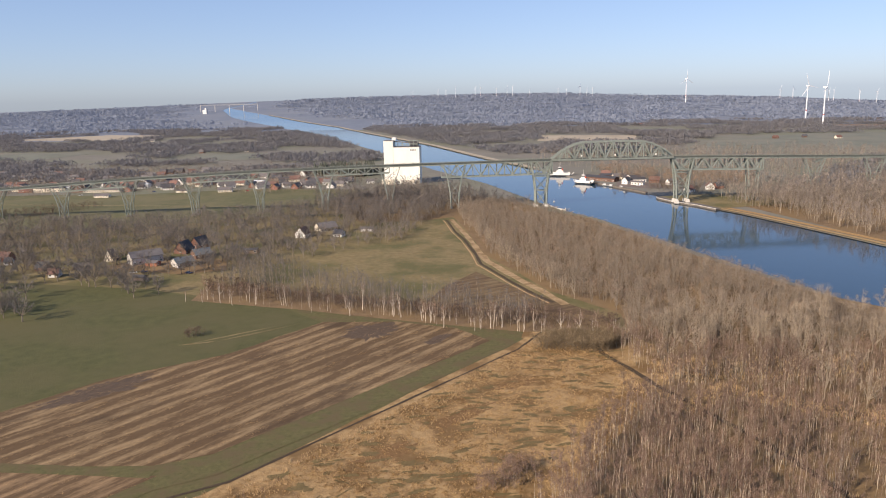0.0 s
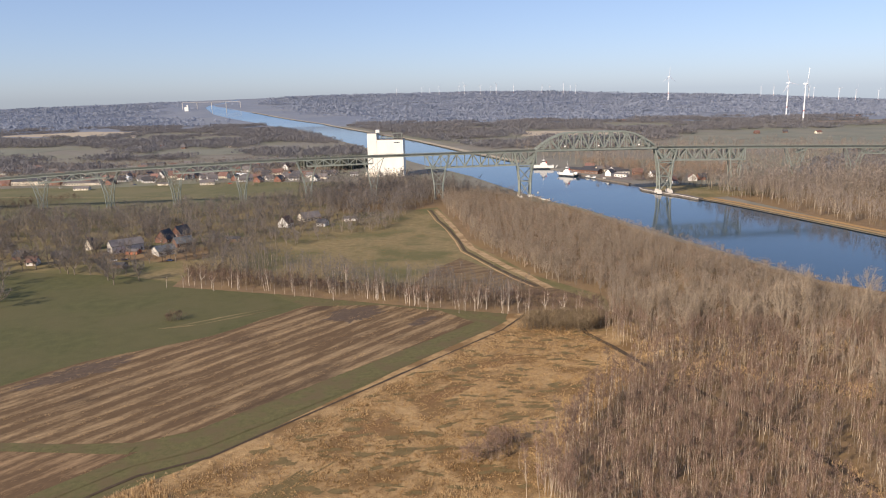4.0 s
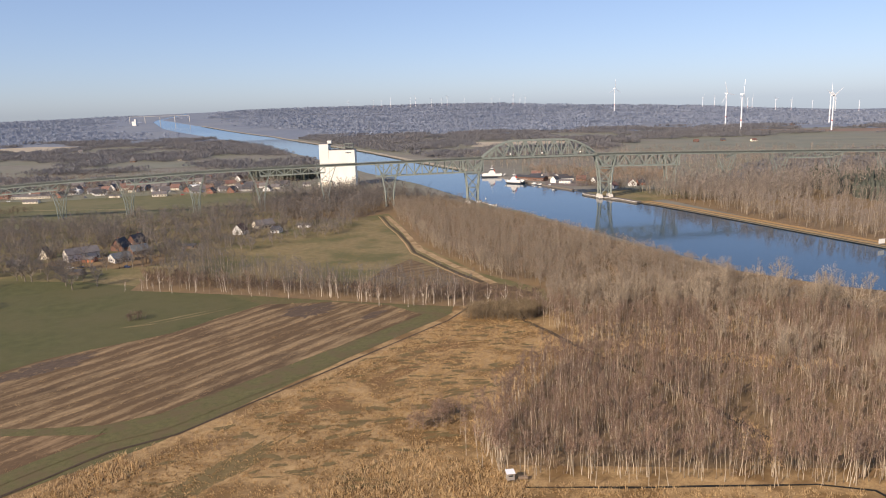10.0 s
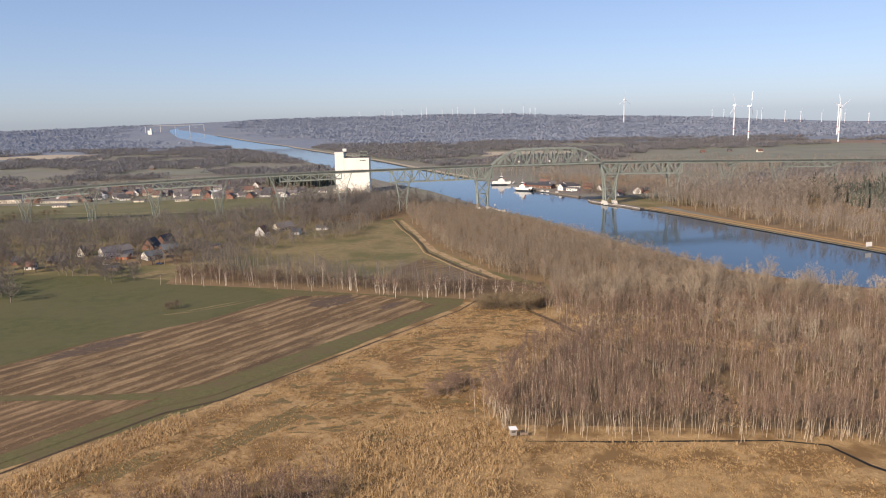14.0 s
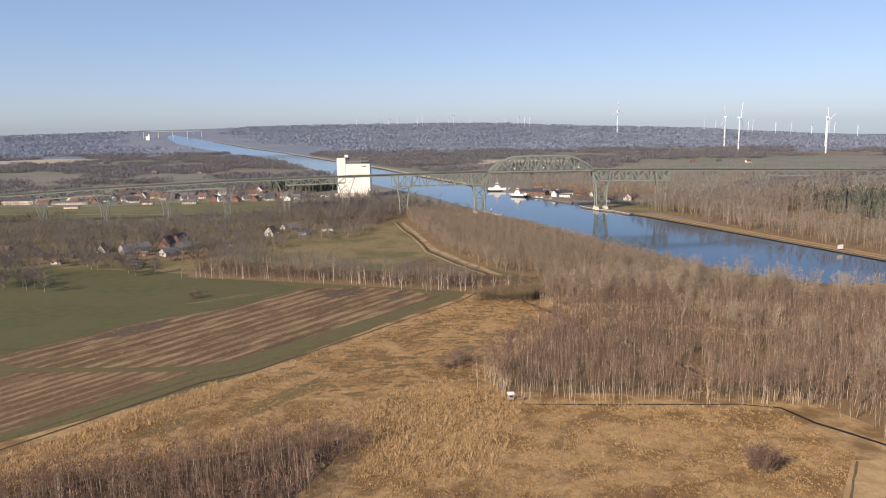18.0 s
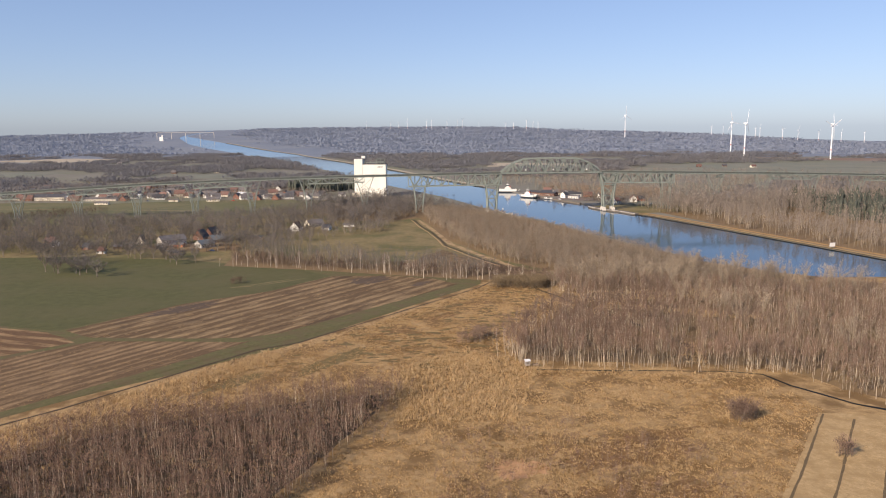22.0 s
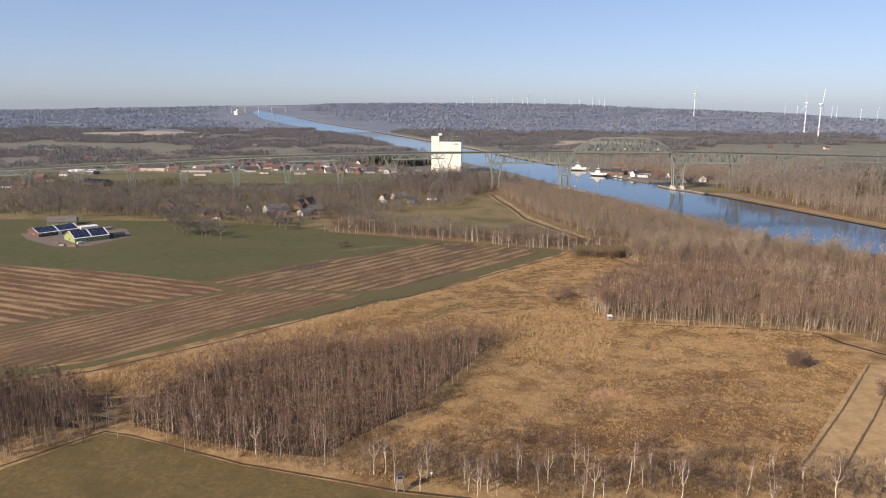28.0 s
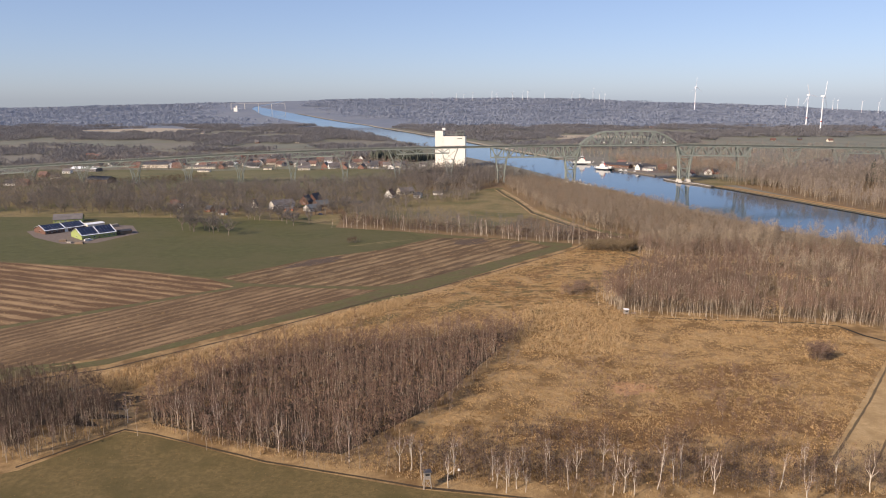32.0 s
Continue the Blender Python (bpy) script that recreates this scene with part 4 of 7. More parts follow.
# ---- the tall white grain silo ----
def build_silo():
    silo = thing("grain_silo", "tall windowless white grain silo by the canal", "silo", pose(-115, 985, 0, 0, 0, -3))
    part("silo_block", Geo().box(-11, -9, 0, 22.5, 9, 46.5), "silo", silo)
    part("lift_tower", Geo().box(-23, -9, 0, -11, 9, 54.5), "silo", silo, "taller white elevator tower")
    cap = Geo()
    cap.box(-23.3, -9.3, 54.5, -10.9, 9.3, 55.0)
    cap.box(-10.9, -9.3, 46.5, 22.8, 9.3, 47.0)
    part("roof_edge", cap, "roof_grey", silo)
    part("roof_house", Geo().box(-13, -4, 55.0, -8, 2, 58.5), "white", silo)
    for x, h in ((-1, 8), (7, 6.5), (16, 5)):
        part("mast", Geo().beam((x, 0, 47), (x, 0, 47 + h), 0.4).beam((x - 2, 0, 47 + h * 0.7), (x + 2, 0, 47 + h * 0.7), 0.25), "steel", silo)
    pipes = Geo()
    pipes.beam((-8, -4, 49), (20, -4, 49), 0.5)
    for x in (-6, 2, 10, 18):
        pipes.beam((x, -4, 47), (x, -4, 50), 0.35)
    part("conveyor", pipes, "steel", silo)
    plant_house = Geo()
    for x in (9, 14.5, 20):
        for y in (-3, 3):
            plant_house.beam((x, y, 47), (x, y, 54), 0.5)
    for z in (50.5, 54):
        for y in (-3, 3):
            plant_house.beam((9, y, z), (20, y, z), 0.45)
        for x in (9, 14.5, 20):
            plant_house.beam((x, -3, z), (x, 3, z), 0.4)
    part("roof_frame", plant_house, "steel", silo, "grey steel frame on the roof")
    part("roof_cabin", Geo().box(9.6, -2.6, 47, 19.4, 2.6, 53.2), "roof_dark", silo, "dark boxy plant room")
    part("transfer_pipe", Geo().beam((-11, -1, 53.5), (9.5, -1, 51.5), 1.1), "roof_grey", silo)
    for x in (-6, 0, 5):
        part("pipe_support", Geo().beam((x, -1, 47), (x, -1, 53), 0.5), "steel", silo)
    sign = Geo()
    for i in range(4):
        sign.box(11 + i * 1.9, -9.12, 42.2, 12.4 + i * 1.9, -9.0, 43.6)
    part("sign", sign, "hull", silo, "small dark sign of four bars")
    lines = Geo()
    for x in (-11,):
        lines.box(x - 0.12, -9.05, 0, x + 0.12, -9.0, 46.5)
    part("joint", lines, "roof_grey", silo)
    part("canopy", Geo().box(-26, -14, 0, -8, -9.1, 6).box(4, -15, 0, 16, -9.1, 5), "cream", silo)


build_silo()


# ---- bare winter trees ----
def bare_tree(seed, height, width, twigs, radius, limbs, low=0.3, sides=4, fine=0.07, forks=0, lift=0.55, light=False):
    """A leafless tree: a bent tapered trunk with limbs, and a crown of many fine twigs. Returns both as Geo."""
    rng = random.Random(seed)
    wood, crown = Geo(), Geo()
    pts, n = [], 4
    x = y = 0.0
    for i in range(n + 1):
        pts.append((x, y, height * 0.93 * i / n))
        x += rng.uniform(-0.035, 0.035) * height
        y += rng.uniform(-0.035, 0.035) * height
    wood.tube(pts, [radius * (1 - 0.9 * (i / n) ** 0.75) for i in range(n + 1)], sides)
    tips = []

    def on_trunk(f):
        k = min(int(f * n), n - 1)
        return Vector(pts[k]).lerp(Vector(pts[k + 1]), f * n - k)

    for i in range(limbs):
        f = low + (0.95 - low) * (i + rng.random()) / limbs
        a = rng.uniform(0, 2 * math.pi)
        start = on_trunk(f)
        reach = width * 0.5 * (1 - ((f - 0.55) / 0.62) ** 2) * rng.uniform(0.65, 1.1)
        end = start + Vector((math.cos(a) * reach, math.sin(a) * reach, reach * lift * rng.uniform(0.8, 2.2)))
        end.z = min(end.z, height * 0.99)
        mid = start.lerp(end, 0.5) + Vector((0, 0, -0.08 * reach))
        r = radius * (1 - 0.85 * f) * 0.5
        if light:
            crown.add([start - Vector((0, 0, r)), start + Vector((0, 0, r)), end], [(0, 1, 2)])
        else:
            wood.tube([start, mid, end], [r, r * 0.6, r * 0.2], 3, cap=False)
        tips.append((start, mid, end))
        for _ in range(forks):
            a2 = a + rng.uniform(-1.0, 1.0)
            s2 = mid.lerp(end, rng.uniform(0, 0.6))
            e2 = s2 + Vector((math.cos(a2), math.sin(a2), rng.uniform(0.3, 1.4))) * reach * rng.uniform(0.3, 0.6)
            wood.tube([s2, e2], [r * 0.45, r * 0.12], 3, cap=False)
            tips.append((s2, s2.lerp(e2, 0.5), e2))
    for _ in range(twigs):
        s, m, e = rng.choice(tips)
        q = rng.random() ** 0.7
        p = (s.lerp(m, q * 2) if q < 0.5 else m.lerp(e, q * 2 - 1)) + Vector((rng.gauss(0, 1), rng.gauss(0, 1), rng.gauss(0, 0.8))) * width * 0.045
        d = Vector((rng.gauss(0, 0.55), rng.gauss(0, 0.55), rng.uniform(0.25, 1.2)))
        d = d.normalized() * rng.uniform(0.06, 0.14) * (height * 0.5 + width * 0.6)
        w = fine * rng.uniform(0.6, 1.5)
        a = rng.uniform(0, math.pi)
        o = Vector((math.cos(a), math.sin(a), rng.uniform(-0.3, 0.3))) * w / 2
        crown.add([p - o, p + o, p + d + o * 0.3], [(0, 1, 2)])
    return wood, crown


def vase_tree(seed, height, width, twigs, radius, mains, low=0.28, subs=3, sides=4, fine=0.1, lean=0.0, light=False):
    """A leafless tree whose trunk parts into rising limbs under a domed crown of twigs. Returns wood and crown as Geo."""
    rng = random.Random(seed)
    wood, crown = Geo(), Geo()
    lx, ly = rng.uniform(-1, 1) * lean * height, rng.uniform(-1, 1) * lean * height
    fork = Vector((lx * low, ly * low, height * low))
    wood.tube([(0, 0, 0), fork * 0.55 + Vector((rng.uniform(-0.2, 0.2), rng.uniform(-0.2, 0.2), 0)), fork], [radius, radius * 0.85, radius * 0.75], sides)
    runs = []
    for i in range(mains):
        a = 2 * math.pi * (i + rng.uniform(-0.3, 0.3)) / mains
        q = rng.uniform(0.25, 1.0) if i else 0.08
        reach = width / 2 * q
        out = Vector((math.cos(a), math.sin(a), 0))
        end = Vector((lx, ly, 0)) + out * reach + Vector((0, 0, height * (1 - 0.42 * q * q) * rng.uniform(0.88, 1.0)))
        mid = fork.lerp(end, 0.45) + out * reach * 0.22 + Vector((rng.gauss(0, 0.03), rng.gauss(0, 0.03), 0)) * height
        r = radius * rng.uniform(0.42, 0.6)
        wood.tube([fork - Vector((0, 0, radius)), mid, end], [r, r * 0.6, r * 0.15], max(3, sides - 1), cap=False)
        runs.append((mid.lerp(fork, 0.3), mid.lerp(end, 0.5), end))
        for _ in range(subs):
            s0 = mid.lerp(end, rng.uniform(0, 0.7)) if rng.random() < 0.7 else fork.lerp(mid, rng.uniform(0.4, 1))
            a2 = a + rng.uniform(-1.3, 1.3)
            e2 = s0 + Vector((math.cos(a2), math.sin(a2), rng.uniform(0.2, 1.3))) * width * rng.uniform(0.13, 0.27)
            e2.z = min(e2.z, height)
            if light:
                crown.add([s0 - Vector((0, 0, r * 0.5)), s0 + Vector((0, 0, r * 0.5)), e2], [(0, 1, 2)])
            else:
                wood.tube([s0, e2], [r * 0.4, r * 0.1], 3, cap=False)
            runs.append((s0, s0.lerp(e2, 0.5), e2))
    for _ in range(twigs):
        s0, m0, e0 = rng.choice(runs)
        q = rng.random() ** 0.6
        at = (s0.lerp(m0, q * 2) if q < 0.5 else m0.lerp(e0, q * 2 - 1)) + Vector((rng.gauss(0, 1), rng.gauss(0, 1), rng.gauss(0, 0.8))) * width * 0.04
        d = Vector((at.x - lx, at.y - ly, 0)) / width * 1.4 + Vector((rng.gauss(0, 0.5), rng.gauss(0, 0.5), rng.uniform(0.1, 1.1)))
        d = d.normalized() * rng.uniform(0.05, 0.12) * (height * 0.4 + width * 0.6)
        w = fine * rng.uniform(0.6, 1.5)
        a = rng.uniform(0, math.pi)
        o = Vector((math.cos(a), math.sin(a), rng.uniform(-0.3, 0.3))) * w / 2
        crown.add([at - o, at + o, at + d + o * 0.3], [(0, 1, 2)])
    return wood, crown


def arrays(wood, crown):
    """Both as numpy arrays of vertices and triangles, the crown's faces marked 1."""
    v = np.array(wood.v + crown.v, float)
    t, m = [], []
    for face in wood.f:
        for i in range(1, len(face) - 1):
            t.append((face[0], face[i], face[i + 1]))
            m.append(0)
    k = len(wood.v)
    for face in crown.f:
        t.append(tuple(i + k for i in face))
        m.append(1)
    return v, np.array(t), np.array(m)


def joined(name, protos, places, mats, seed=5):
    """One mesh of many copies: places are (x, y, scale, proto)."""
    rng = np.random.default_rng(seed)
    vs, ts, ms, k = [], [], [], 0
    for x, y, s, kind in places:
        v, t, m = protos[kind]
        a = rng.uniform(0, 2 * math.pi)
        c, sn = math.cos(a) * s, math.sin(a) * s
        out = np.empty_like(v)
        out[:, 0], out[:, 1], out[:, 2] = v[:, 0] * c - v[:, 1] * sn + x, v[:, 0] * sn + v[:, 1] * c + y, v[:, 2] * s * rng.uniform(0.88, 1.1) + lie(x, y) - 0.05
        vs.append(out)
        ts.append(t + k)
        ms.append(m)
        k += len(v)
    v, t, m = np.concatenate(vs), np.concatenate(ts), np.concatenate(ms)
    me = bpy.data.meshes.new(name)
    me.vertices.add(len(v))
    me.vertices.foreach_set("co", v.astype(np.float32).ravel())
    me.loops.add(len(t) * 3)
    me.loops.foreach_set("vertex_index", t.astype(np.int32).ravel())
    me.polygons.add(len(t))
    me.polygons.foreach_set("loop_start", np.arange(0, len(t) * 3, 3, dtype=np.int32))
    for q in mats:
        me.materials.append(M[q])
    me.polygons.foreach_set("material_index", m.astype(np.int32))
    me.update(calc_edges=True)
    return me


def inside(x, y, ring):
    hit = False
    for (x0, y0), (x1, y1) in zip(ring, ring[1:] + ring[:1]):
        if (y0 > y) != (y1 > y) and x < x0 + (y - y0) / (y1 - y0) * (x1 - x0):
            hit = not hit
    return hit


def scatter(ring, spacing, seed, clump=0.0, size=(0.8, 1.15), clump_size=30.0, keep=None):
    """Uneven places inside an outline, thinned in patches."""
    rng = random.Random(seed)
    xs, ys = [p[0] for p in ring], [p[1] for p in ring]
    n = int((max(xs) - min(xs)) * (max(ys) - min(ys)) / spacing ** 2)
    out = []
    for _ in range(n):
        x, y = rng.uniform(min(xs), max(xs)), rng.uniform(min(ys), max(ys))
        if inside(x, y, ring) and noise.noise((x / clump_size, y / clump_size, seed * 1.7)) > clump - 0.6 and (keep is None or keep(x, y)):
            out.append((x, y, rng.uniform(*size)))
    return out


def on_canal(x, y, margin=8):
    return along(BANK_WEST, y) - margin < x < along(BANK_EAST, y) + margin


NEAR_BIRCH = [bare_tree(10 + i, 14.5 + (i % 3), 3.6 + 0.4 * (i % 2), 280, 0.125, 10, low=0.54, sides=5, fine=0.07) for i in range(6)]
NEAR_POPLAR = [vase_tree(30 + i, 18 + 1.5 * (i % 3), 10 + i % 2, 760, 0.28, 7, low=0.2, subs=5, sides=6, fine=0.085, lean=0.06) for i in range(5)]
NEAR_OAK = [vase_tree(50 + i, 15 + i, 13, 900, 0.36, 8, low=0.24, subs=5, sides=6, fine=0.15, lean=0.04) for i in range(4)]
NEAR_EDGE = [vase_tree(60 + i, 12 + i % 3, 4.2 + 0.5 * (i % 2), 320, 0.17, 4, low=0.3 + 0.06 * (i % 3), subs=4, sides=5, fine=0.09, lean=0.12) for i in range(5)]
NEAR_SHRUB = [bare_tree(70 + i, 6.5 + i, 4.6, 190, 0.07, 10, low=0.08, sides=4, fine=0.06, lift=1.4) for i in range(3)]
WOOD = [arrays(*bare_tree(100 + i, 13.5, 3.8, 150, 0.125, 6, low=0.52, sides=3, fine=0.085, lift=1.1, light=True)) for i in range(8)]
DOME = [arrays(*vase_tree(180 + i, 14.5 + 0.6 * (i % 3), 7.5, 150, 0.17, 5, low=0.2, subs=3, sides=3, fine=0.13, lean=0.05, light=True)) for i in range(8)]
TALL = [arrays(*vase_tree(120 + i, 18, 9.0, 130, 0.2, 5, low=0.25, subs=3, sides=3, fine=0.15, lean=0.05, light=True)) for i in range(8)]
YOUNG = [arrays(*bare_tree(170 + i, 13, 3.8, 150, 0.1, 8, low=0.45, sides=3, fine=0.055, lift=1.2, light=True)) for i in range(8)]
SPARE = [arrays(*bare_tree(150 + i, 19, 6.5, 44, 0.16, 5, low=0.35, sides=3, fine=0.34, lift=0.9, light=True)) for i in range(6)]
ROUND = [arrays(*vase_tree(155 + i, 14, 11, 46, 0.26, 4, low=0.22, subs=2, sides=3, fine=0.42, lean=0.04, light=True)) for i in range(6)]
GREY = [arrays(*bare_tree(130 + i, 20, 5.5, 100, 0.16, 8, low=0.35, sides=3, fine=0.16, lift=0.9, light=True)) for i in range(6)]
BROAD = [arrays(*vase_tree(140 + i, 14, 11.5, 170, 0.3, 6, low=0.2, subs=4, sides=3, fine=0.2, lean=0.04, light=True)) for i in range(6)]
BUSH = [arrays(*bare_tree(160 + i, 5.5, 4.5, 64, 0.05, 6, low=0.08, sides=3, fine=0.16, lift=1.3, light=True)) for i in range(4)]


def clump_arrays(seed, count, spread, height, width, sides=5, rings=((0.0, 0.75), (0.6, 1.0))):
    """A group of distant tree crowns or copses: overlapping uneven domes."""
    rng = random.Random(seed)
    g = Geo()
    for _ in range(count):
        x, y = rng.gauss(0, spread * 0.4), rng.gauss(0, spread * 0.4)
        h, r = height * rng.uniform(0.65, 1.2), width / 2 * rng.uniform(0.65, 1.3)
        k, turn = len(g.v), rng.uniform(0, math.pi)
        for level, share in rings:
            for q in range(sides):
                a = turn + 2 * math.pi * q / sides
                rr = r * share * rng.uniform(0.75, 1.2)
                g.v.append((x + math.cos(a) * rr, y + math.sin(a) * rr, h * level * rng.uniform(0.8, 1.15)))
        g.v.append((x + rng.uniform(-0.3, 0.3) * r, y + rng.uniform(-0.3, 0.3) * r, h))
        for q in range(sides):
            a, b = k + q, k + (q + 1) % sides
            g.f += [(a, b, b + sides, a + sides), (a + sides, b + sides, k + 2 * sides)]
    g.m = [0] * len(g.f)
    return arrays_poly(g)


def crown_arrays(seed, crowns, spread, height, width, flakes, big=1.0):
    """A group of distant leafless crowns: loose sprays of twigs over short stems."""
    rng = random.Random(seed)
    g = Geo()
    for _ in range(crowns):
        x, y = rng.gauss(0, spread * 0.4), rng.gauss(0, spread * 0.4)
        h, r = height * rng.uniform(0.65, 1.2), width / 2 * rng.uniform(0.7, 1.25)
        for _ in range(flakes):
            a, q = rng.uniform(0, 2 * math.pi), rng.random() ** 0.5
            p = Vector((x + math.cos(a) * r * q, y + math.sin(a) * r * q, h * (0.25 + 0.6 * rng.random() * (1.1 - 0.5 * q * q))))
            side = Vector((rng.gauss(0, 1), rng.gauss(0, 1), rng.gauss(0, 0.4))).normalized() * rng.uniform(0.5, 1.3) * big
            rise = Vector((rng.gauss(0, 0.8) + (p.x - x) / r, rng.gauss(0, 0.8) + (p.y - y) / r, rng.uniform(0.8, 2.2))).normalized() * rng.uniform(1.6, 3.6) * big ** 0.5
            g.add([p - side, p + side, p + rise], [(0, 1, 2)])
    return arrays_poly(g)


def arrays_poly(g):
    t = []
    for face in g.f:
        for i in range(1, len(face) - 1):
            t.append((face[0], face[i], face[i + 1]))
    return np.array(g.v, float), np.array(t), np.zeros(len(t), int)


CLUMP = [crown_arrays(200 + i, 6, 20, 9.0, 8.5, 13) for i in range(6)]
HAZE = [crown_arrays(220 + i, 7, 130, 5.5, 60, 11, 5.0) for i in range(6)]
SPRUCE = [clump_arrays(240 + i, 5, 7, 15, 4.0) for i in range(3)]


def woods(name, label, places, protos, mats, category="woodland", seed=5):
    rng = random.Random(seed)
    me = joined(name, protos, [(x, y, s, rng.randrange(len(protos))) for x, y, s in places], mats, seed)
    return tagged(new(name, me), label, category, kind="stuff")


HOUSE_SPOTS = [(-245, 537, 13), (-213, 525, 10), (-235, 527, 6), (-211, 553, 9), (-230, 568, 8), (-226, 588, 8), (-273, 543, 6), (-225, 487, 5), (-287, 497, 6), (-307, 516, 6), (-283, 518, 6), (-155, 624, 8), (-143, 655, 11), (-107, 650, 7), (-126, 627, 7), (-179, 566, 7), (-352, 545, 7), (-342, 533, 6)]


def clear_of_houses(x, y):
    return not any(math.hypot(x - a, (y - b) / 1.5 + 4) < r + 3 for a, b, r in HOUSE_SPOTS)


FIELDS_BEYOND = [[(131, 1997), (357, 1925), (323, 1690), (103, 1750)], [(330, 1400), (700, 1290), (1500, 1500), (1400, 1900), (760, 1880), (420, 1650)], [(940, 2300), (1300, 2150), (1700, 2100), (1700, 1990), (1250, 1930), (960, 2090)], [(-1500, 2190), (-1080, 2070), (-980, 2350), (-1260, 2440)], [(-430, 1370), (-640, 1300), (-620, 1560), (-440, 1530)], [(-1300, 1500), (-900, 1450), (-860, 1640), (-1250, 1700)], [(-1900, 1700), (-1500, 1620), (-1500, 1900), (-1950, 2000)]]


def open_country(x, y):
    return not on_canal(x, y, 22) and not any(inside(x, y, ring) for ring in FIELDS_BEYOND)


# woods by area
BIRCH_WOOD = [(16, 211), (13, 232), (30, 262), (50, 298), (66, 322), (80, 342), (150, 345), (250, 332), (222, 280), (182, 212), (158, 166), (135, 172), (124, 197)]
CANAL_WOOD = [(-32, 715), (-22, 660), (-4, 555), (30, 462), (62, 414), (60, 380), (85, 348), (160, 350), (300, 270), (255, 295), (206, 334), (171, 392), (148, 450), (130, 496), (108, 556), (88, 603), (60, 655), (34, 695), (12, 740), (-10, 770), (-40, 760)]
VILLAGE_WOOD = [(-520, 500), (-300, 492), (-190, 500), (-150, 580), (-112, 655), (-50, 705), (-45, 790), (-110, 830), (-165, 785), (-215, 735), (-300, 692), (-430, 672), (-520, 655)]
EAST_WOOD = [(329, 450), (312, 505), (284, 593), (273, 630), (262, 680), (247, 738), (232, 790), (226, 842), (300, 850), (420, 880), (900, 700), (900, 300), (520, 250), (400, 300)]
EAST_WOOD_BACK = [(205, 850), (300, 850), (900, 760), (1100, 1000), (600, 1330), (330, 1380), (60, 1330), (130, 1120), (150, 1010), (230, 960)]
THICKET = [(-149, 70), (-106, 55), (-83, 52), (-60, 88), (-34, 158), (-30, 180), (-52, 178), (-79, 168), (-112, 154), (-140, 138), (-158, 112), (-161, 90)]
DARK_THICKET = [(-262, 70), (-176, 46), (-158, 72), (-180, 98), (-215, 100), (-262, 90)]

def near_line(x, y, line, reach):
    for (x0, y0), (x1, y1) in zip(line, line[1:]):
        f = min(max(((x - x0) * (x1 - x0) + (y - y0) * (y1 - y0)) / ((x1 - x0) ** 2 + (y1 - y0) ** 2), 0), 1)
        if math.hypot(x - x0 - f * (x1 - x0), y - y0 - f * (y1 - y0)) < reach:
            return True
    return False


GLADE = [(48, 318), (66, 298), (84, 314), (104, 300), (124, 290), (152, 284)]
GAP = [(92, 212), (98, 230), (96, 238)]


def birch_ground(x, y):
    wobble = 2.5 * noise.noise((x / 6, y / 6, 1.0))
    return not near_line(x, y, GLADE, 5 + wobble) and not near_line(x, y, GAP, 4 + wobble)


def old_wood(x, y):
    """West of the line where the young birches begin."""
    return birch_ground(x, y) and x < 84 + (y - 195) * 0.24 + 6 * noise.noise((x / 15, y / 15, 2.0))


def young_wood(x, y):
    return birch_ground(x, y) and not old_wood(x, y)


woods("birch_woodland", "dense thin-stemmed reddish-brown birch wood", scatter(BIRCH_WOOD, 2.7, 1, 0.02, (0.6, 1.12), 16, keep=old_wood), WOOD, ["wood_stems", "twigs_red"], seed=1)
woods("young_birch_woodland", "young slender birches with reddish twigs", scatter(BIRCH_WOOD, 2.9, 61, 0.12, (0.5, 0.95), 18, keep=young_wood), WOOD, ["wood_stems", "twigs_red"], seed=61)
woods("canal_woodland", "tall grey-brown leafless wood along the canal", scatter(CANAL_WOOD, 4.6, 2, -0.2, (0.65, 1.1), keep=lambda x, y: not on_canal(x, y)), DOME, ["bark", "twigs_pale"], seed=2)
woods("canal_understorey", "brown undergrowth below the canal wood", scatter(CANAL_WOOD, 5.5, 12, -0.2, (0.8, 1.5), keep=lambda x, y: not on_canal(x, y)), BUSH, ["stems", "twigs"], seed=12)
woods("village_woodland", "open brown leafless trees round the village houses", scatter(VILLAGE_WOOD, 8.8, 3, 0.3, (0.8, 1.35), 34, keep=clear_of_houses), BROAD, ["bark", "twigs_dull"], seed=3)
woods("village_bushes", "brown garden bushes and hedges", scatter(VILLAGE_WOOD, 9.0, 13, 0.2, (0.5, 1.0), keep=clear_of_houses), BUSH, ["bark", "twigs_dull"], seed=13)
EAST_FRONT = lambda x, y: x < along(BANK_EAST, y) + 75
woods("east_woodland", "slender leafless wood on the far canal bank", scatter(EAST_WOOD, 5.6, 4, -0.1, (0.8, 1.15), keep=EAST_FRONT), GREY + TALL[:2], ["stems", "twigs_grey"], seed=4)
woods("east_inner_woodland", "grey-brown leafless wood stretching back from the canal", scatter([(330, 470), (300, 560), (262, 680), (245, 745), (215, 812), (300, 850), (420, 880), (900, 700), (900, 560), (520, 420)], 9.5, 64, -0.1, (0.8, 1.15), keep=lambda x, y: not EAST_FRONT(x, y)), SPARE, ["stems", "twigs_grey"], seed=64)
woods("east_back_woodland", "brown leafless wood beyond the ferry landing", scatter(EAST_WOOD_BACK, 12.5, 6, -0.05, (0.75, 1.25), keep=lambda x, y: not on_canal(x, y, 5) and not (150 < x < 240 and 840 < y < 960)), SPARE, ["stems", "twigs_grey"], seed=6)
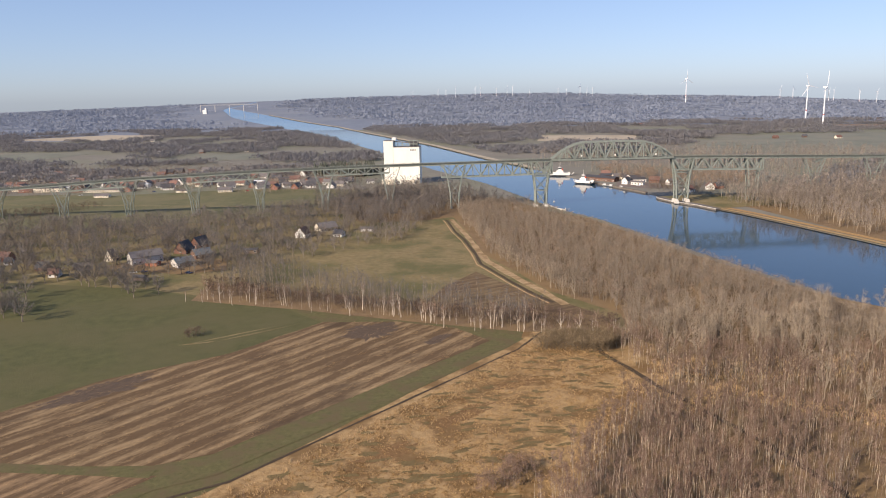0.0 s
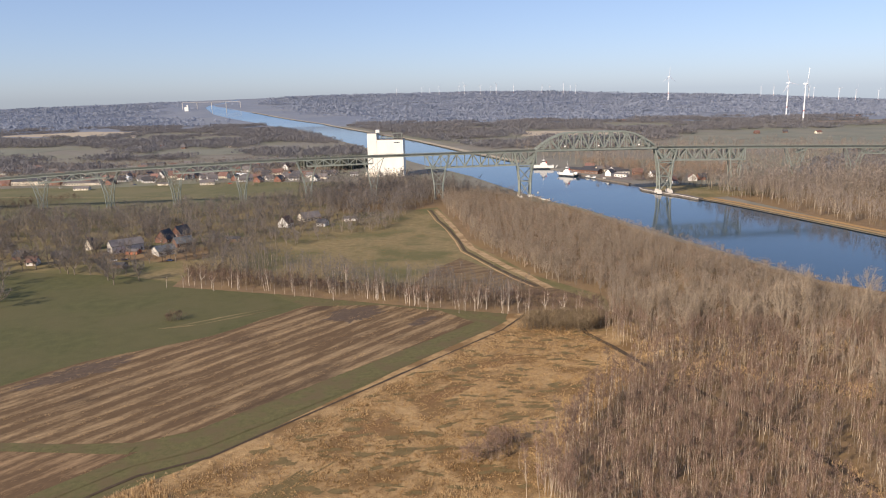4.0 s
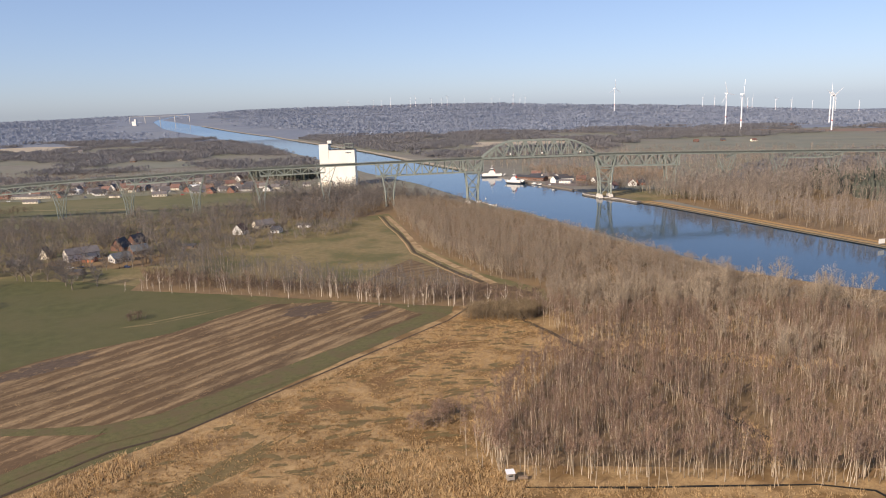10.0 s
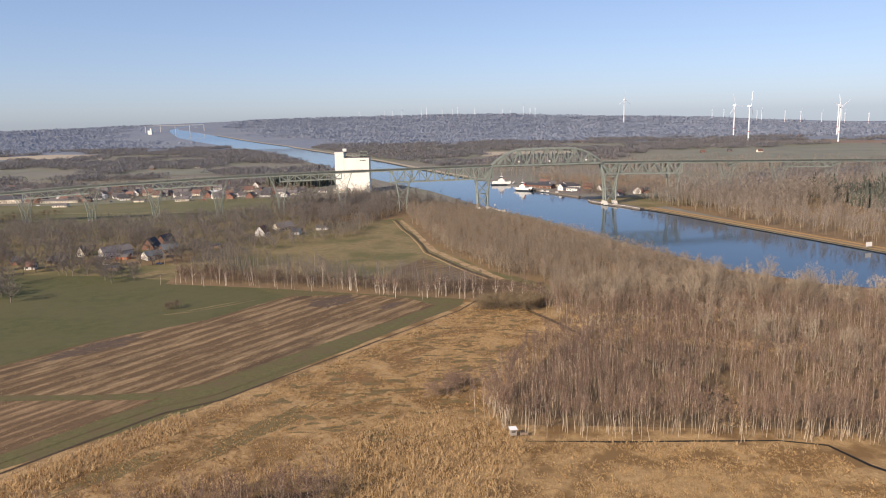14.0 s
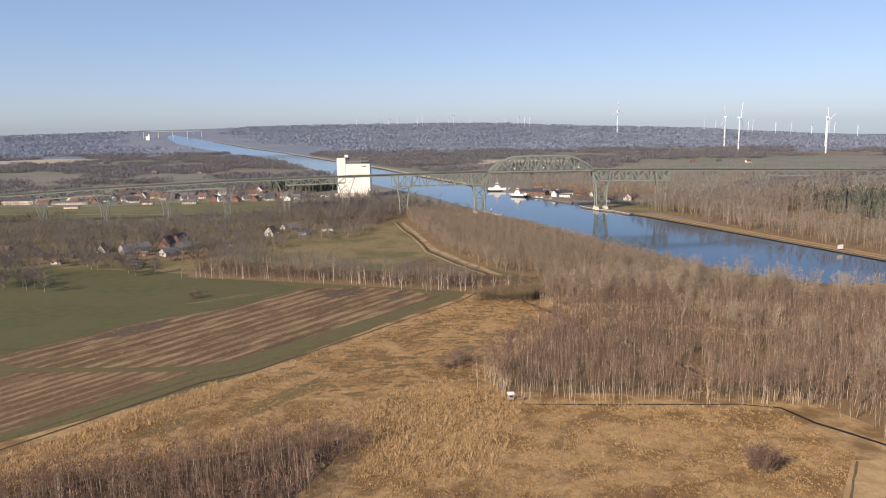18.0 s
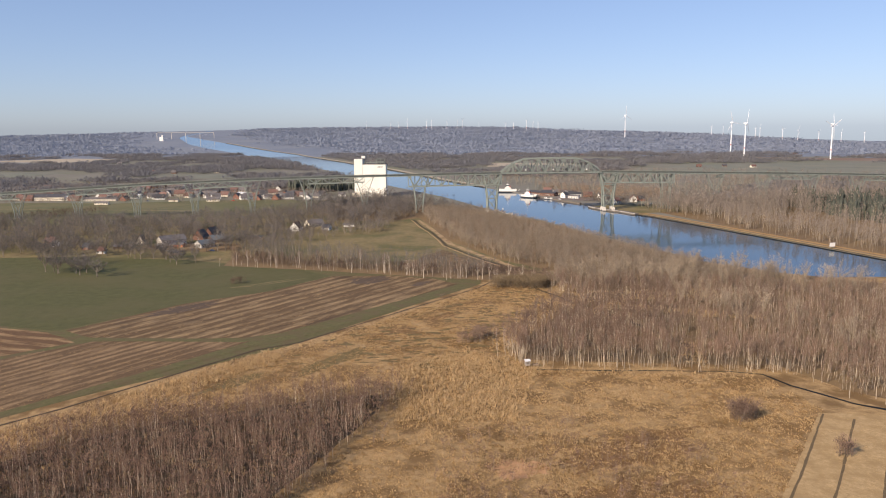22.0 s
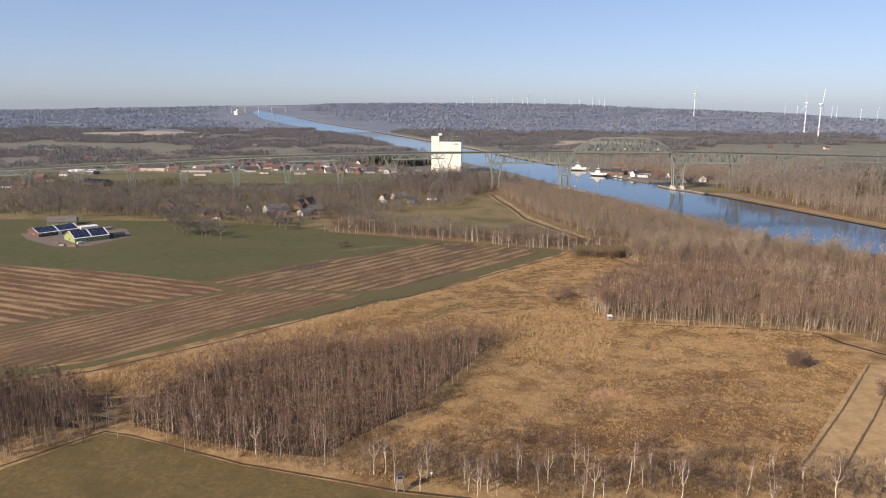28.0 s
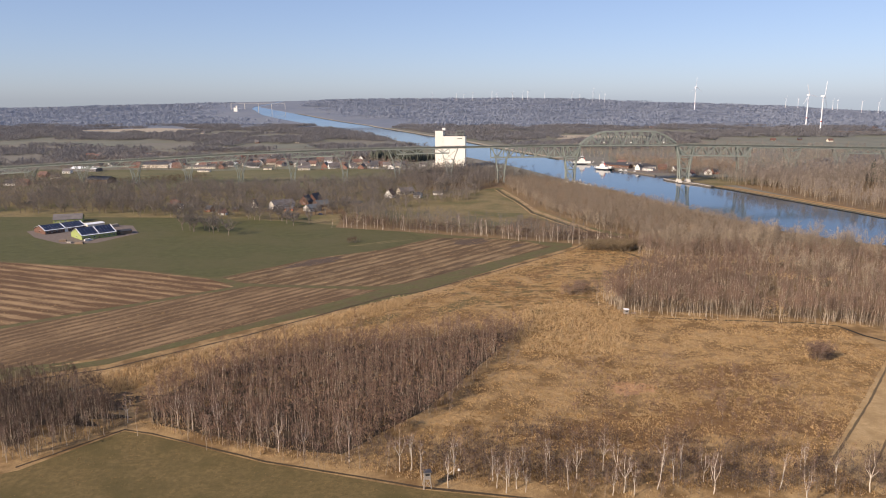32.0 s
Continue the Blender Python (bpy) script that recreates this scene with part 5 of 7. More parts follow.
woods("pier_woodland", "tall leafless trees round the western bridge piers", scatter([(-130, 690), (-48, 706), (-36, 790), (10, 800), (-30, 870), (-90, 930), (-170, 900), (-190, 800)], 6.0, 31, -0.1, (0.7, 1.15), keep=lambda x, y: not on_canal(x, y)), SPARE + ROUND, ["bark", "twigs_dull"], seed=31)
woods("bank_woodland", "leafless trees on the canal bank below the viaduct", scatter([(-130, 860), (-60, 800), (-10, 775), (30, 775), (40, 790), (0, 840), (-60, 900), (-110, 935)], 6.0, 37, -0.1, (0.5, 0.85), keep=lambda x, y: not on_canal(x, y, 3)), ROUND, ["bark", "twigs_dull"], seed=37)
woods("street_trees", "leafless garden trees between the village houses", scatter([(-760, 895), (-200, 895), (-150, 1150), (-760, 1190)], 10, 32, 0.3, (0.45, 0.85), 40), ROUND, ["bark", "twigs_grey"], seed=32)
woods("village_gardens", "dark bare garden trees and hedges among the houses", scatter([(-700, 915), (-540, 918), (-380, 930), (-200, 945), (-160, 1000), (-200, 1250), (-760, 1280)], 9, 78, 0.25, (0.7, 1.3), 30), BUSH, ["bark", "twigs_dark"], seed=78)
woods("west_edge_trees", "leafless trees beyond the green field", scatter([(-640, 480), (-540, 480), (-500, 560), (-540, 760), (-700, 800)], 9, 33, 0.1, (0.8, 1.2)), ROUND, ["bark", "twigs_dull"], seed=33)
woods("landing_trees", "leafless trees behind the ferry landing", scatter([(150, 1005), (180, 960), (225, 900), (290, 880), (330, 1000), (250, 1060), (140, 1120)], 7.5, 34, -0.1, (0.7, 1.1)), ROUND, ["bark", "twigs"], seed=34)
woods("landing_scrub", "dark trees and hedges between landing and eastern pier", scatter([(172, 905), (186, 872), (204, 852), (236, 846), (240, 885), (205, 912), (190, 930)], 5.0, 36, -0.2, (0.45, 0.8), keep=lambda x, y: math.hypot(x - 214, y - 868) > 9), ROUND, ["bark", "twigs_dark"], seed=36)
woods("pier_east_woodland", "tall trees round the eastern bridge piers", scatter([(232, 770), (262, 742), (330, 720), (620, 760), (620, 825), (330, 815), (240, 790)], 6.0, 62, -0.3, (1.3, 1.6)), SPARE + ROUND, ["bark", "twigs_grey"], seed=62)
woods("willow_crowns", "rounded olive-brown willow crowns in the birch wood", scatter(BIRCH_WOOD, 19, 35, 0.1, (0.5, 0.8), keep=birch_ground), BROAD, ["bark", "willow"], seed=35)
woods("meadow_scrub", "open brown scrub and young trees in the back meadow", scatter([(-175, 470), (-112, 428), (-50, 407), (12, 388), (26, 410), (-10, 440), (-60, 452), (-110, 486), (-160, 510)], 3.7, 71, 0.2, (0.35, 0.75), 22), GREY, ["stems", "twigs_dull"], seed=71)
woods("garden_trees", "bare trees in front of the meadow houses", scatter([(-190, 520), (-160, 500), (-120, 560), (-70, 610), (-60, 690), (-110, 700), (-170, 650)], 8.0, 72, 0.15, (0.5, 0.9), 24, keep=clear_of_houses), BROAD, ["bark", "twigs_dull"], seed=72)
woods("thicket", "dense red-brown birch and willow thicket with pale stems", scatter(THICKET, 2.7, 7, 0.34, (0.45, 0.95), 11), YOUNG, ["wood_stems", "twigs_russet"], seed=7)
woods("thicket_shrubs", "russet willow shrubs in the thicket", scatter(THICKET, 2.5, 17, -0.05, (0.7, 1.35)), BUSH, ["stems", "twigs_russet"], seed=17)
woods("dark_thicket", "dark thicket of young birches", scatter(DARK_THICKET, 1.9, 8, -0.3, (0.5, 0.85)), WOOD, ["stems", "twigs_dark"], seed=8)
woods("dark_thicket_shrubs", "dark undergrowth of the young birches", scatter(DARK_THICKET, 2.6, 18, -0.3, (0.5, 0.9)), BUSH, ["stems", "twigs_dark"], seed=18)


def belt(name, label, ring, spacing, seed, clump, protos, mats, size=(0.55, 1.35), clump_size=150.0, shore=22):
    places = scatter(ring, spacing, seed, clump, size, clump_size, keep=lambda x, y: open_country(x, y) and not on_canal(x, y, shore))
    return woods(name, label, places, protos, mats, seed=seed)


# these three belts use the twig colour greyed for haze
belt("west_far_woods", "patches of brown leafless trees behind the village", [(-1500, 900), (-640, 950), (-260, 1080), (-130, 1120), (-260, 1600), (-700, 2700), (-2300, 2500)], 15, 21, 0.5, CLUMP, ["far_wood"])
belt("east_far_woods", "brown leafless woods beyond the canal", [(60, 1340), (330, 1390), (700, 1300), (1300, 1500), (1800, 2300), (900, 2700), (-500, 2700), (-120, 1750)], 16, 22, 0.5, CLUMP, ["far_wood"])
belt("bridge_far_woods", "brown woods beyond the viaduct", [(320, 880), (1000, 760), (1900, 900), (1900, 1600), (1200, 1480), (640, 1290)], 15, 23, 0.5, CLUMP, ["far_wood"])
# the distant belts and the rim carry the haze in their colour
belt("distant_west_woods", "distant woods in haze-tinted blue-grey towards the western horizon", [(-2300, 2500), (-720, 2600), (-1000, 3100), (-1900, 4300), (-2400, 4400), (-3400, 3000), (-2200, 1300)], 58, 24, 0.35, HAZE, ["haze_wood"], clump_size=260.0, shore=280)
belt("distant_east_woods", "distant woods in haze-tinted blue-grey towards the horizon", [(-560, 2750), (900, 2650), (1900, 2300), (3000, 3000), (2400, 4300), (0, 4900), (-1500, 4600), (-1300, 3900)], 60, 25, 0.3, HAZE, ["haze_wood"], clump_size=260.0, shore=280)
rim = []
rng_rim = random.Random(4)
for k in range(1300):
    a = radians(rng_rim.uniform(-42, 42))
    d = rng_rim.uniform(4350, 4900)
    if not on_canal(math.sin(a) * d, math.cos(a) * d, 280):
        rim.append((math.sin(a) * d, math.cos(a) * d, rng_rim.uniform(0.6, 1.0)))
woods("rim_woods", "wooded skyline with haze in its blue-grey colour", rim, HAZE, ["haze_wood"], seed=26)
woods("spruce_stand", "small dark stand of spruces by the canal", scatter([(-260, 1090), (-190, 1060), (-150, 1110), (-230, 1150)], 9, 27, -0.3), SPRUCE, ["conifer"], seed=27)
woods("spruce_row", "dark conifers among the eastern wood", scatter([(418, 830), (424, 640), (470, 560), (560, 640), (540, 820)], 8, 28, 0.3, (1.0, 1.5), 40), SPRUCE, ["conifer"], seed=28)


# ---- single trees ----
def tree_kind(name, label, geos, mats, category="tree"):
    """Shared meshes for trees that stand as things of their own."""
    return [(name, label, category, w.mesh("trunk", mats[0]), c.mesh("crown", mats[1])) for w, c in geos]


KINDS = {
    "birch": tree_kind("birch_tree", "slender bare birch with a pale trunk", NEAR_BIRCH, ("birch", "twigs_red")),
    "edge": tree_kind("birch_tree", "forked bare birch with pale leaning limbs", NEAR_EDGE, ("birch_white", "twigs_red")),
    "poplar": tree_kind("poplar_tree", "tall bare poplar with pale upswept branches", NEAR_POPLAR, ("poplar_bark", "poplar_twigs")),
    "oak": tree_kind("oak_tree", "broad bare tree with spreading branches", NEAR_OAK, ("bark", "twigs_dull")),
    "shrub": tree_kind("willow_shrub", "low leafless shrub with many thin stems", NEAR_SHRUB, ("bark", "twigs_red"), "shrub"),
}
rng_tree = random.Random(77)


def plant(kind, x, y, s=1.0, group="", label=""):
    name, text, category, trunk, crown = rng_tree.choice(KINDS[kind])
    ob = thing(name, label or text, category, Matrix.LocRotScale((x, y, lie(x, y) - 0.03), Euler((0, 0, rng_tree.uniform(0, 6.28))), (s, s, s * rng_tree.uniform(0.9, 1.1))), group)
    part("trunk", trunk, None, ob)
    part("crown", crown, None, ob)
    return ob


def plant_line(kind, line, count, jitter, size, group):
    for i in range(count):
        f = (i + rng_tree.uniform(-0.4, 0.4)) / count * (len(line) - 1)
        f = min(max(f, 0), len(line) - 1.001)
        k = int(f)
        x = line[k][0] + (line[k + 1][0] - line[k][0]) * (f - k) + rng_tree.gauss(0, jitter)
        y = line[k][1] + (line[k + 1][1] - line[k][1]) * (f - k) + rng_tree.gauss(0, jitter)
        plant(kind, x, y, rng_tree.uniform(*size), group)


# the birch row at the head of the fields
plant_line("birch", [(-168, 442), (-137, 434), (-113, 426), (-70, 413), (-40, 401), (-22, 394), (0, 388), (27, 381), (56, 380)], 26, 2.4, (0.6, 1.0), "birches at the head of the field")
plant_line("edge", [(-168, 442), (-137, 434), (-113, 426), (-70, 413), (-40, 401), (-22, 394), (0, 388), (27, 381), (56, 380)], 64, 3.6, (0.45, 1.2), "birches at the head of the field")
plant_line("birch", [(18, 210), (50, 206), (80, 204), (112, 201), (124, 200)], 84, 2.6, (0.75, 1.05), "birches at the edge of the wood")
plant_line("birch", [(17, 212), (14, 232), (30, 262), (50, 298)], 52, 2.6, (0.7, 1.0), "birches at the edge of the wood")
plant_line("birch", [(135, 170), (175, 142), (240, 108), (300, 80)], 22, 2.5, (0.8, 1.1), "birches along the ditch")
plant_line("poplar", [(70, 360), (110, 355), (160, 350), (210, 345)], 26, 9, (0.8, 1.05), "pale poplars in the wood")
plant_line("poplar", [(75, 372), (120, 378), (170, 384), (215, 350), (235, 310)], 48, 11, (0.75, 1.05), "pale poplars in the wood")
plant_line("poplar", [(118, 335), (140, 290), (160, 262), (172, 225), (200, 190)], 46, 11, (0.65, 0.95), "pale poplars in the wood")
plant_line("oak", [(-285, 500), (-240, 496), (-200, 500), (-170, 520), (-200, 555), (-280, 560)], 26, 6, (0.5, 0.85), "trees round the hamlet")
for x, y, r in HOUSE_SPOTS:
    for _ in range(2):
        a = rng_tree.uniform(math.pi * 0.1, math.pi * 2.05)
        u, v = x + math.cos(a) * (r + 4), y + math.sin(a) * (r + 4)
        if clear_of_houses(u, v):
            plant("oak", u, v, rng_tree.uniform(0.4, 0.75), "trees round the hamlet")
plant_line("poplar", [(42, 440), (30, 478), (12, 514), (0, 556), (-12, 620), (-26, 690)], 34, 2.0, (0.6, 0.85), "trees along the sandy track")
plant_line("oak", [(-205, 462), (-260, 478), (-330, 490), (-420, 492), (-500, 500)], 26, 7, (0.6, 1.0), "trees behind the green field")
plant_line("oak", [(-291, 421), (-268, 413), (-244, 406)], 8, 4, (0.75, 1.1), "trees along the green field")
plant_line("oak", [(-352, 505), (-310, 470), (-279, 440), (-262, 430)], 9, 6, (0.7, 1.1), "trees along the green field")
for x, y, q in ((-316, 481, 1.0), (-300, 466, 1.05), (-249, 470, 0.95), (-234, 468, 0.9), (-223, 465, 1.0), (-197, 452, 0.85)):
    plant("oak", x, y, q, "trees along the green field")
plant("oak", -208, 444, 0.95, label="lone bare tree at the edge of the green field")
plant_line("birch", [(-150, 66), (-106, 53), (-83, 49), (-50, 43)], 10, 1.5, (0.55, 0.85), "birches along the meadow edge")
for x, y in ((-141, 73), (-135, 70), (-117, 63), (-110, 61), (-104, 58), (-96, 56), (-87, 62), (-82, 53), (-67, 49), (-52, 48), (-64, 50), (-158, 74), (-125, 66)):
    plant("edge", x, y, rng_tree.uniform(0.85, 1.2), "birches along the meadow edge")
plant_line("birch", [(-50, 46), (-20, 42), (20, 46), (70, 50)], 12, 4.5, (0.45, 0.7), "birches along the meadow edge")
plant_line("edge", [(-50, 46), (-20, 43), (20, 47), (90, 50)], 36, 5.0, (0.6, 1.05), "birches along the meadow edge")
plant_line("shrub", [(-50, 48), (-20, 46), (20, 50), (90, 48)], 46, 5, (0.6, 1.0), "shrubs along the meadow edge")
plant_line("birch", [(-178, 48), (-160, 70), (-196, 100)], 18, 2.5, (0.55, 0.8), "birches beside the dark thicket")
plant_line("shrub", [(-60, 90), (-36, 156), (-30, 182)], 26, 4, (0.7, 1.1), "shrubs at the thicket edge")
plant_line("shrub", [(18, 374), (56, 372)], 12, 2.5, (0.7, 1.0), "shrubs at the field corner")
for x, y, s in ((-5, 246, 1.0), (-3, 249, 0.9), (0, 244, 0.8), (2, 248, 0.9), (84, 145, 0.9), (86, 147, 0.9), (120, 118, 0.9), (-147, 377, 0.6), (-145, 378, 0.6), (-143, 376, 0.55), (-16, 325, 0.6), (-14, 326, 0.5), (-71, 228, 0.7), (-66, 230, 0.7), (-62, 226, 0.6), (-57, 231, 0.6)):
    plant("shrub", x, y, s)
plant("birch", 3, 243, 0.5)


# ---- houses ----
def house(x, y, w, d, eave, ridge, wall, roof, turn, label, category="house"):
    """A gabled building on its plot: w along its ridge, d across it, with roof slabs, windows, a door and a chimney."""
    z = lie(x, y)
    ob = thing(category if category in ("barn", "shed", "hall") else "house", label, category, pose(x, y, z, 0, 0, turn))
    a, b = w / 2, d / 2
    body = Geo()
    body.add([(-a, -b, -0.3), (a, -b, -0.3), (a, b, -0.3), (-a, b, -0.3), (-a, -b, eave), (a, -b, eave), (a, b, eave), (-a, b, eave), (-a, 0, ridge - 0.15), (a, 0, ridge - 0.15)],
             [(0, 3, 2, 1), (0, 1, 5, 4), (2, 3, 7, 6), (1, 2, 6, 9, 5), (3, 0, 4, 8, 7), (4, 5, 9, 8), (6, 7, 8, 9)])
    part("wall", body, wall, ob)
    over, thick = 0.45, 0.22
    rise = (ridge - eave) / b
    for s in (-1, 1):
        slab = Geo()
        e, lo = s * (b + over), eave - over * rise
        low = [(-a - over, e, lo), (a + over, e, lo), (a + over, 0, ridge), (-a - over, 0, ridge)]
        if s > 0:
            low = [low[1], low[0], low[3], low[2]]
        slab.hexa(low, [(p[0], p[1], p[2] + thick) for p in low])
        side = part("roof_slope", slab, roof, ob)
        if roof == "solar":
            edge, step = Geo(), rise
            for q in (-a - over, -0.35, a + over - 0.7):
                pts = [(q, e, lo + thick), (q + 0.7, e, lo + thick), (q + 0.7, 0, ridge + thick), (q, 0, ridge + thick)]
                if s > 0:
                    pts = [pts[1], pts[0], pts[3], pts[2]]
                edge.hexa(pts, [(p[0], p[1], p[2] + 0.12) for p in pts])
            pts = [(-a - over, e, lo + thick), (a + over, e, lo + thick), (a + over, e - s * 0.8, lo + 0.8 * rise + thick), (-a - over, e - s * 0.8, lo + 0.8 * rise + thick)]
            if s > 0:
                pts = [pts[1], pts[0], pts[3], pts[2]]
            edge.hexa(pts, [(p[0], p[1], p[2] + 0.12) for p in pts])
            part("roof_edging", edge, "metal_white", side, "white metal edging")
            panel_lines = Geo()
            n = int(w / 2.2)
            for i in range(1, n):
                q = -a + w * i / n
                panel_lines.beam((q, e, lo + thick + 0.03), (q, 0, ridge + thick + 0.03), 0.08)
            part("panel_joint", panel_lines, "roof_grey", side)
    if category == "house":
        rng = random.Random(int(x * 7 + y))
        c = rng.uniform(-a * 0.5, a * 0.5)
        part("chimney", Geo().box(c - 0.4, -0.4 + 0.6, ridge - 1.0, c + 0.4, 0.4 + 0.6, ridge + 0.9), "brick_dark", ob)
    n = max(2, int(w / 3.2))
    for i in range(n):
        cx = -a + w * (i + 0.5) / n
        if i == n // 2:
            part("door", Geo().box(cx - 0.55, -b - 0.06, 0, cx + 0.55, -b + 0.05, 2.1), "wood", ob)
            continue
        if eave > 2.5:
            win = part("window", Geo().box(cx - 0.75, -b - 0.05, 0.9, cx + 0.75, -b + 0.05, 2.2), "white", ob)
            part("pane", Geo().box(cx - 0.62, -b - 0.08, 1.02, cx + 0.62, -b - 0.05, 2.08), "glass", win)
    for s in (-1, 1):
        win = part("window", Geo().box(s * a - 0.05, -0.6, eave * 0.35, s * a + 0.05, 0.6, eave * 0.35 + 1.3), "white", ob)
        part("pane", Geo().box(s * (a + 0.065) - 0.015, -0.48, eave * 0.35 + 0.1, s * (a + 0.065) + 0.015, 0.48, eave * 0.35 + 1.2), "glass", win)
    return ob


house(-630, 707, 12.8, 9.0, 3.0, 7.0, "white", "roof_dark", 4, "small white house with a dark roof", "house")
house(-615, 709, 17.4, 9.0, 3.2, 7.5, "brick", "roof_red", -6, "red brick house with a red tiled roof", "house")
house(-647, 854, 10.8, 8.0, 3.4, 6.5, "white", "roof_grey", 8, "white house with a grey roof", "house")
house(-637, 885, 40.1, 16.0, 4.0, 6.5, "roof_grey", "metal_white", -4, "long hall with a bright white metal roof", "hall")
house(-536, 742, 31.1, 18.0, 4.5, 8.0, "wood", "roof_dark", -10, "dark wooden barn with a long low roof", "barn")
house(-592, 942, 15.9, 9.0, 3.2, 8.0, "brick", "roof_red", 5, "brick house with a steep red roof", "house")
house(-562, 950, 40.9, 18.0, 5.0, 8.5, "cream", "roof_dark", 2, "long dark-roofed farm hall with pale walls", "hall")
house(-538, 948, 8.3, 8.0, 5.0, 5.6, "white", "metal_white", 0, "white flat-roofed farm shed", "shed")
house(-525, 941, 16.4, 9.0, 3.5, 8.0, "brick", "roof_red", -8, "red brick house with a red tiled roof", "house")
house(-488, 937, 46.7, 10.0, 3.0, 5.0, "cream", "roof_grey", 3, "long low pale building with a grey roof", "hall")
house(-462, 885, 17.1, 7.0, 2.6, 4.4, "cream", "roof_grey", 3, "low cream outbuilding by the meadow", "shed")
house(-451, 970, 13.7, 10.0, 5.5, 6.2, "white", "metal_white", 0, "bright white flat-roofed house", "house")
house(-493, 1071, 12.0, 8.0, 3.0, 5.0, "white", "roof_grey", 6, "white house with a grey roof", "house")
house(-441, 1033, 13.4, 8.0, 2.8, 5.5, "white", "roof_grey", -5, "white bungalow with a grey roof", "house")
house(-417, 1005, 11.1, 9.0, 3.6, 8.5, "white", "roof_grey", 88, "white gabled house with a grey roof", "house")
house(-401, 1007, 14.8, 10.0, 3.4, 9.0, "cream", "roof_red", 4, "house with a large orange-red tiled roof", "house")
house(-381, 989, 10.9, 9.0, 3.0, 7.0, "brick_dark", "roof_red", -8, "brown brick house with a red roof", "house")
house(-390, 1040, 11.4, 9.0, 3.0, 7.0, "white", "roof_red", 10, "white house with a red tiled roof", "house")
house(-380, 921, 12.9, 6.0, 2.4, 3.4, "cream", "roof_grey", 0, "low cream village garage", "shed")
house(-355, 1013, 12.9, 9.0, 3.0, 6.5, "cream", "roof_grey", -4, "cream house with a grey roof", "house")
house(-326, 921, 16.9, 9.0, 3.2, 6.0, "cream", "roof_grey", 12, "cream house with a hipped pale grey roof", "house")
house(-337, 1015, 11.0, 9.0, 3.0, 7.0, "brick", "roof_dark", 2, "brick house with a dark roof", "house")
house(-338, 1070, 11.5, 9.0, 3.0, 7.0, "brick_dark", "roof_red", -6, "brown house with a red roof", "house")
house(-305, 989, 12.5, 9.0, 5.5, 6.2, "white", "metal_white", 0, "bright white flat-roofed hall", "hall")
house(-284, 973, 15.8, 10.0, 3.0, 6.0, "ochre", "roof_red", 4, "ochre house with a red roof", "house")
house(-278, 1003, 9.9, 9.0, 3.6, 6.0, "ochre", "roof_red", -6, "ochre timber village house", "house")
house(-267, 1025, 13.7, 9.0, 3.2, 7.5, "cream", "roof_red", 8, "cream house with a red roof", "house")
house(-272, 1090, 10.6, 9.0, 3.4, 8.0, "white", "roof_red", 80, "white gabled house with a red roof", "house")
house(-326, 1119, 12.9, 9.0, 3.0, 7.0, "brick", "roof_red", -3, "brick house with a red tiled roof", "house")
house(-636, 997, 12.9, 9.0, 3.0, 7.0, "brick", "roof_red", 14, "brick house with a red tiled roof", "house")
house(-668, 1003, 14.1, 9.0, 3.0, 6.5, "cream", "roof_dark", -7, "cream house with a dark roof", "house")
house(-651, 806, 12.2, 9.0, 3.0, 7.0, "brick", "roof_red", -7, "brick house with a red roof", "house")
house(-619, 781, 10.1, 8.0, 3.0, 6.0, "cream", "roof_grey", 7, "cream house with a grey roof", "house")
house(-255, 1166, 10.2, 8.0, 3.0, 7.0, "white", "roof_red", 20, "white house with a red roof", "house")
house(-548, 1005, 18.6, 10.0, 3.0, 7.0, "cream", "roof_dark", 5, "cream house with a dark roof", "house")
house(-191, 1014, 10.6, 9.0, 3.0, 6.0, "white", "roof_dark", 5, "white house with a dark roof near the silo", "house")
house(-194, 966, 11.6, 9.0, 3.0, 6.5, "cream", "roof_grey", -8, "cream shed near the silo", "shed")
house(-159, 991, 10.3, 8.0, 3.0, 5.5, "white", "roof_grey", 12, "white shed near the silo", "shed")
house(-245, 537, 21.2, 12.0, 5.2, 8.6, "concrete", "roof_grey", 42, "long pale-walled barn with a grey sheet roof", "barn")
house(-213, 525, 12.2, 11.0, 3.4, 6.2, "concrete", "roof_blue", 46, "pale outbuilding with a pale blue-grey roof", "barn")
house(-235, 527, 8.3, 6.0, 2.4, 3.4, "orange", "roof_grey", -6, "low orange-red farm shed", "shed")
house(-211, 553, 11.9, 11.0, 3.0, 6.5, "brick_dark", "roof_blue", 40, "brown farmhouse with a blue-grey roof", "house")
house(-230, 568, 10.6, 10.0, 3.0, 9.0, "brick_dark", "roof_dark", 78, "brown gabled house with a steep dark roof", "house")
house(-226, 588, 11.8, 10.0, 3.0, 8.5, "brick_dark", "roof_dark", 70, "brown gabled house with a dark roof", "house")
house(-273, 543, 6.1, 8.0, 1.0, 8.0, "cream", "roof_dark", 85, "steep cream-gabled village cottage", "house")
house(-225, 487, 7.7, 5.0, 2.2, 3.2, "wood", "roof_dark", -10, "low dark wooden shed", "shed")
house(-287, 497, 6.6, 7.0, 2.6, 5.5, "white", "roof_red", 10, "small white cottage with a red roof", "house")
house(-307, 516, 6.1, 7.0, 2.6, 5.5, "brick", "roof_dark", -14, "small dark brick cottage", "house")
house(-283, 518, 6.0, 6.0, 2.4, 4.2, "wood", "roof_grey", 20, "small wooden garden shed", "shed")
house(-155, 624, 9.2, 9.0, 3.6, 8.5, "white", "roof_red", 72, "white gabled house with red trim and roof", "house")
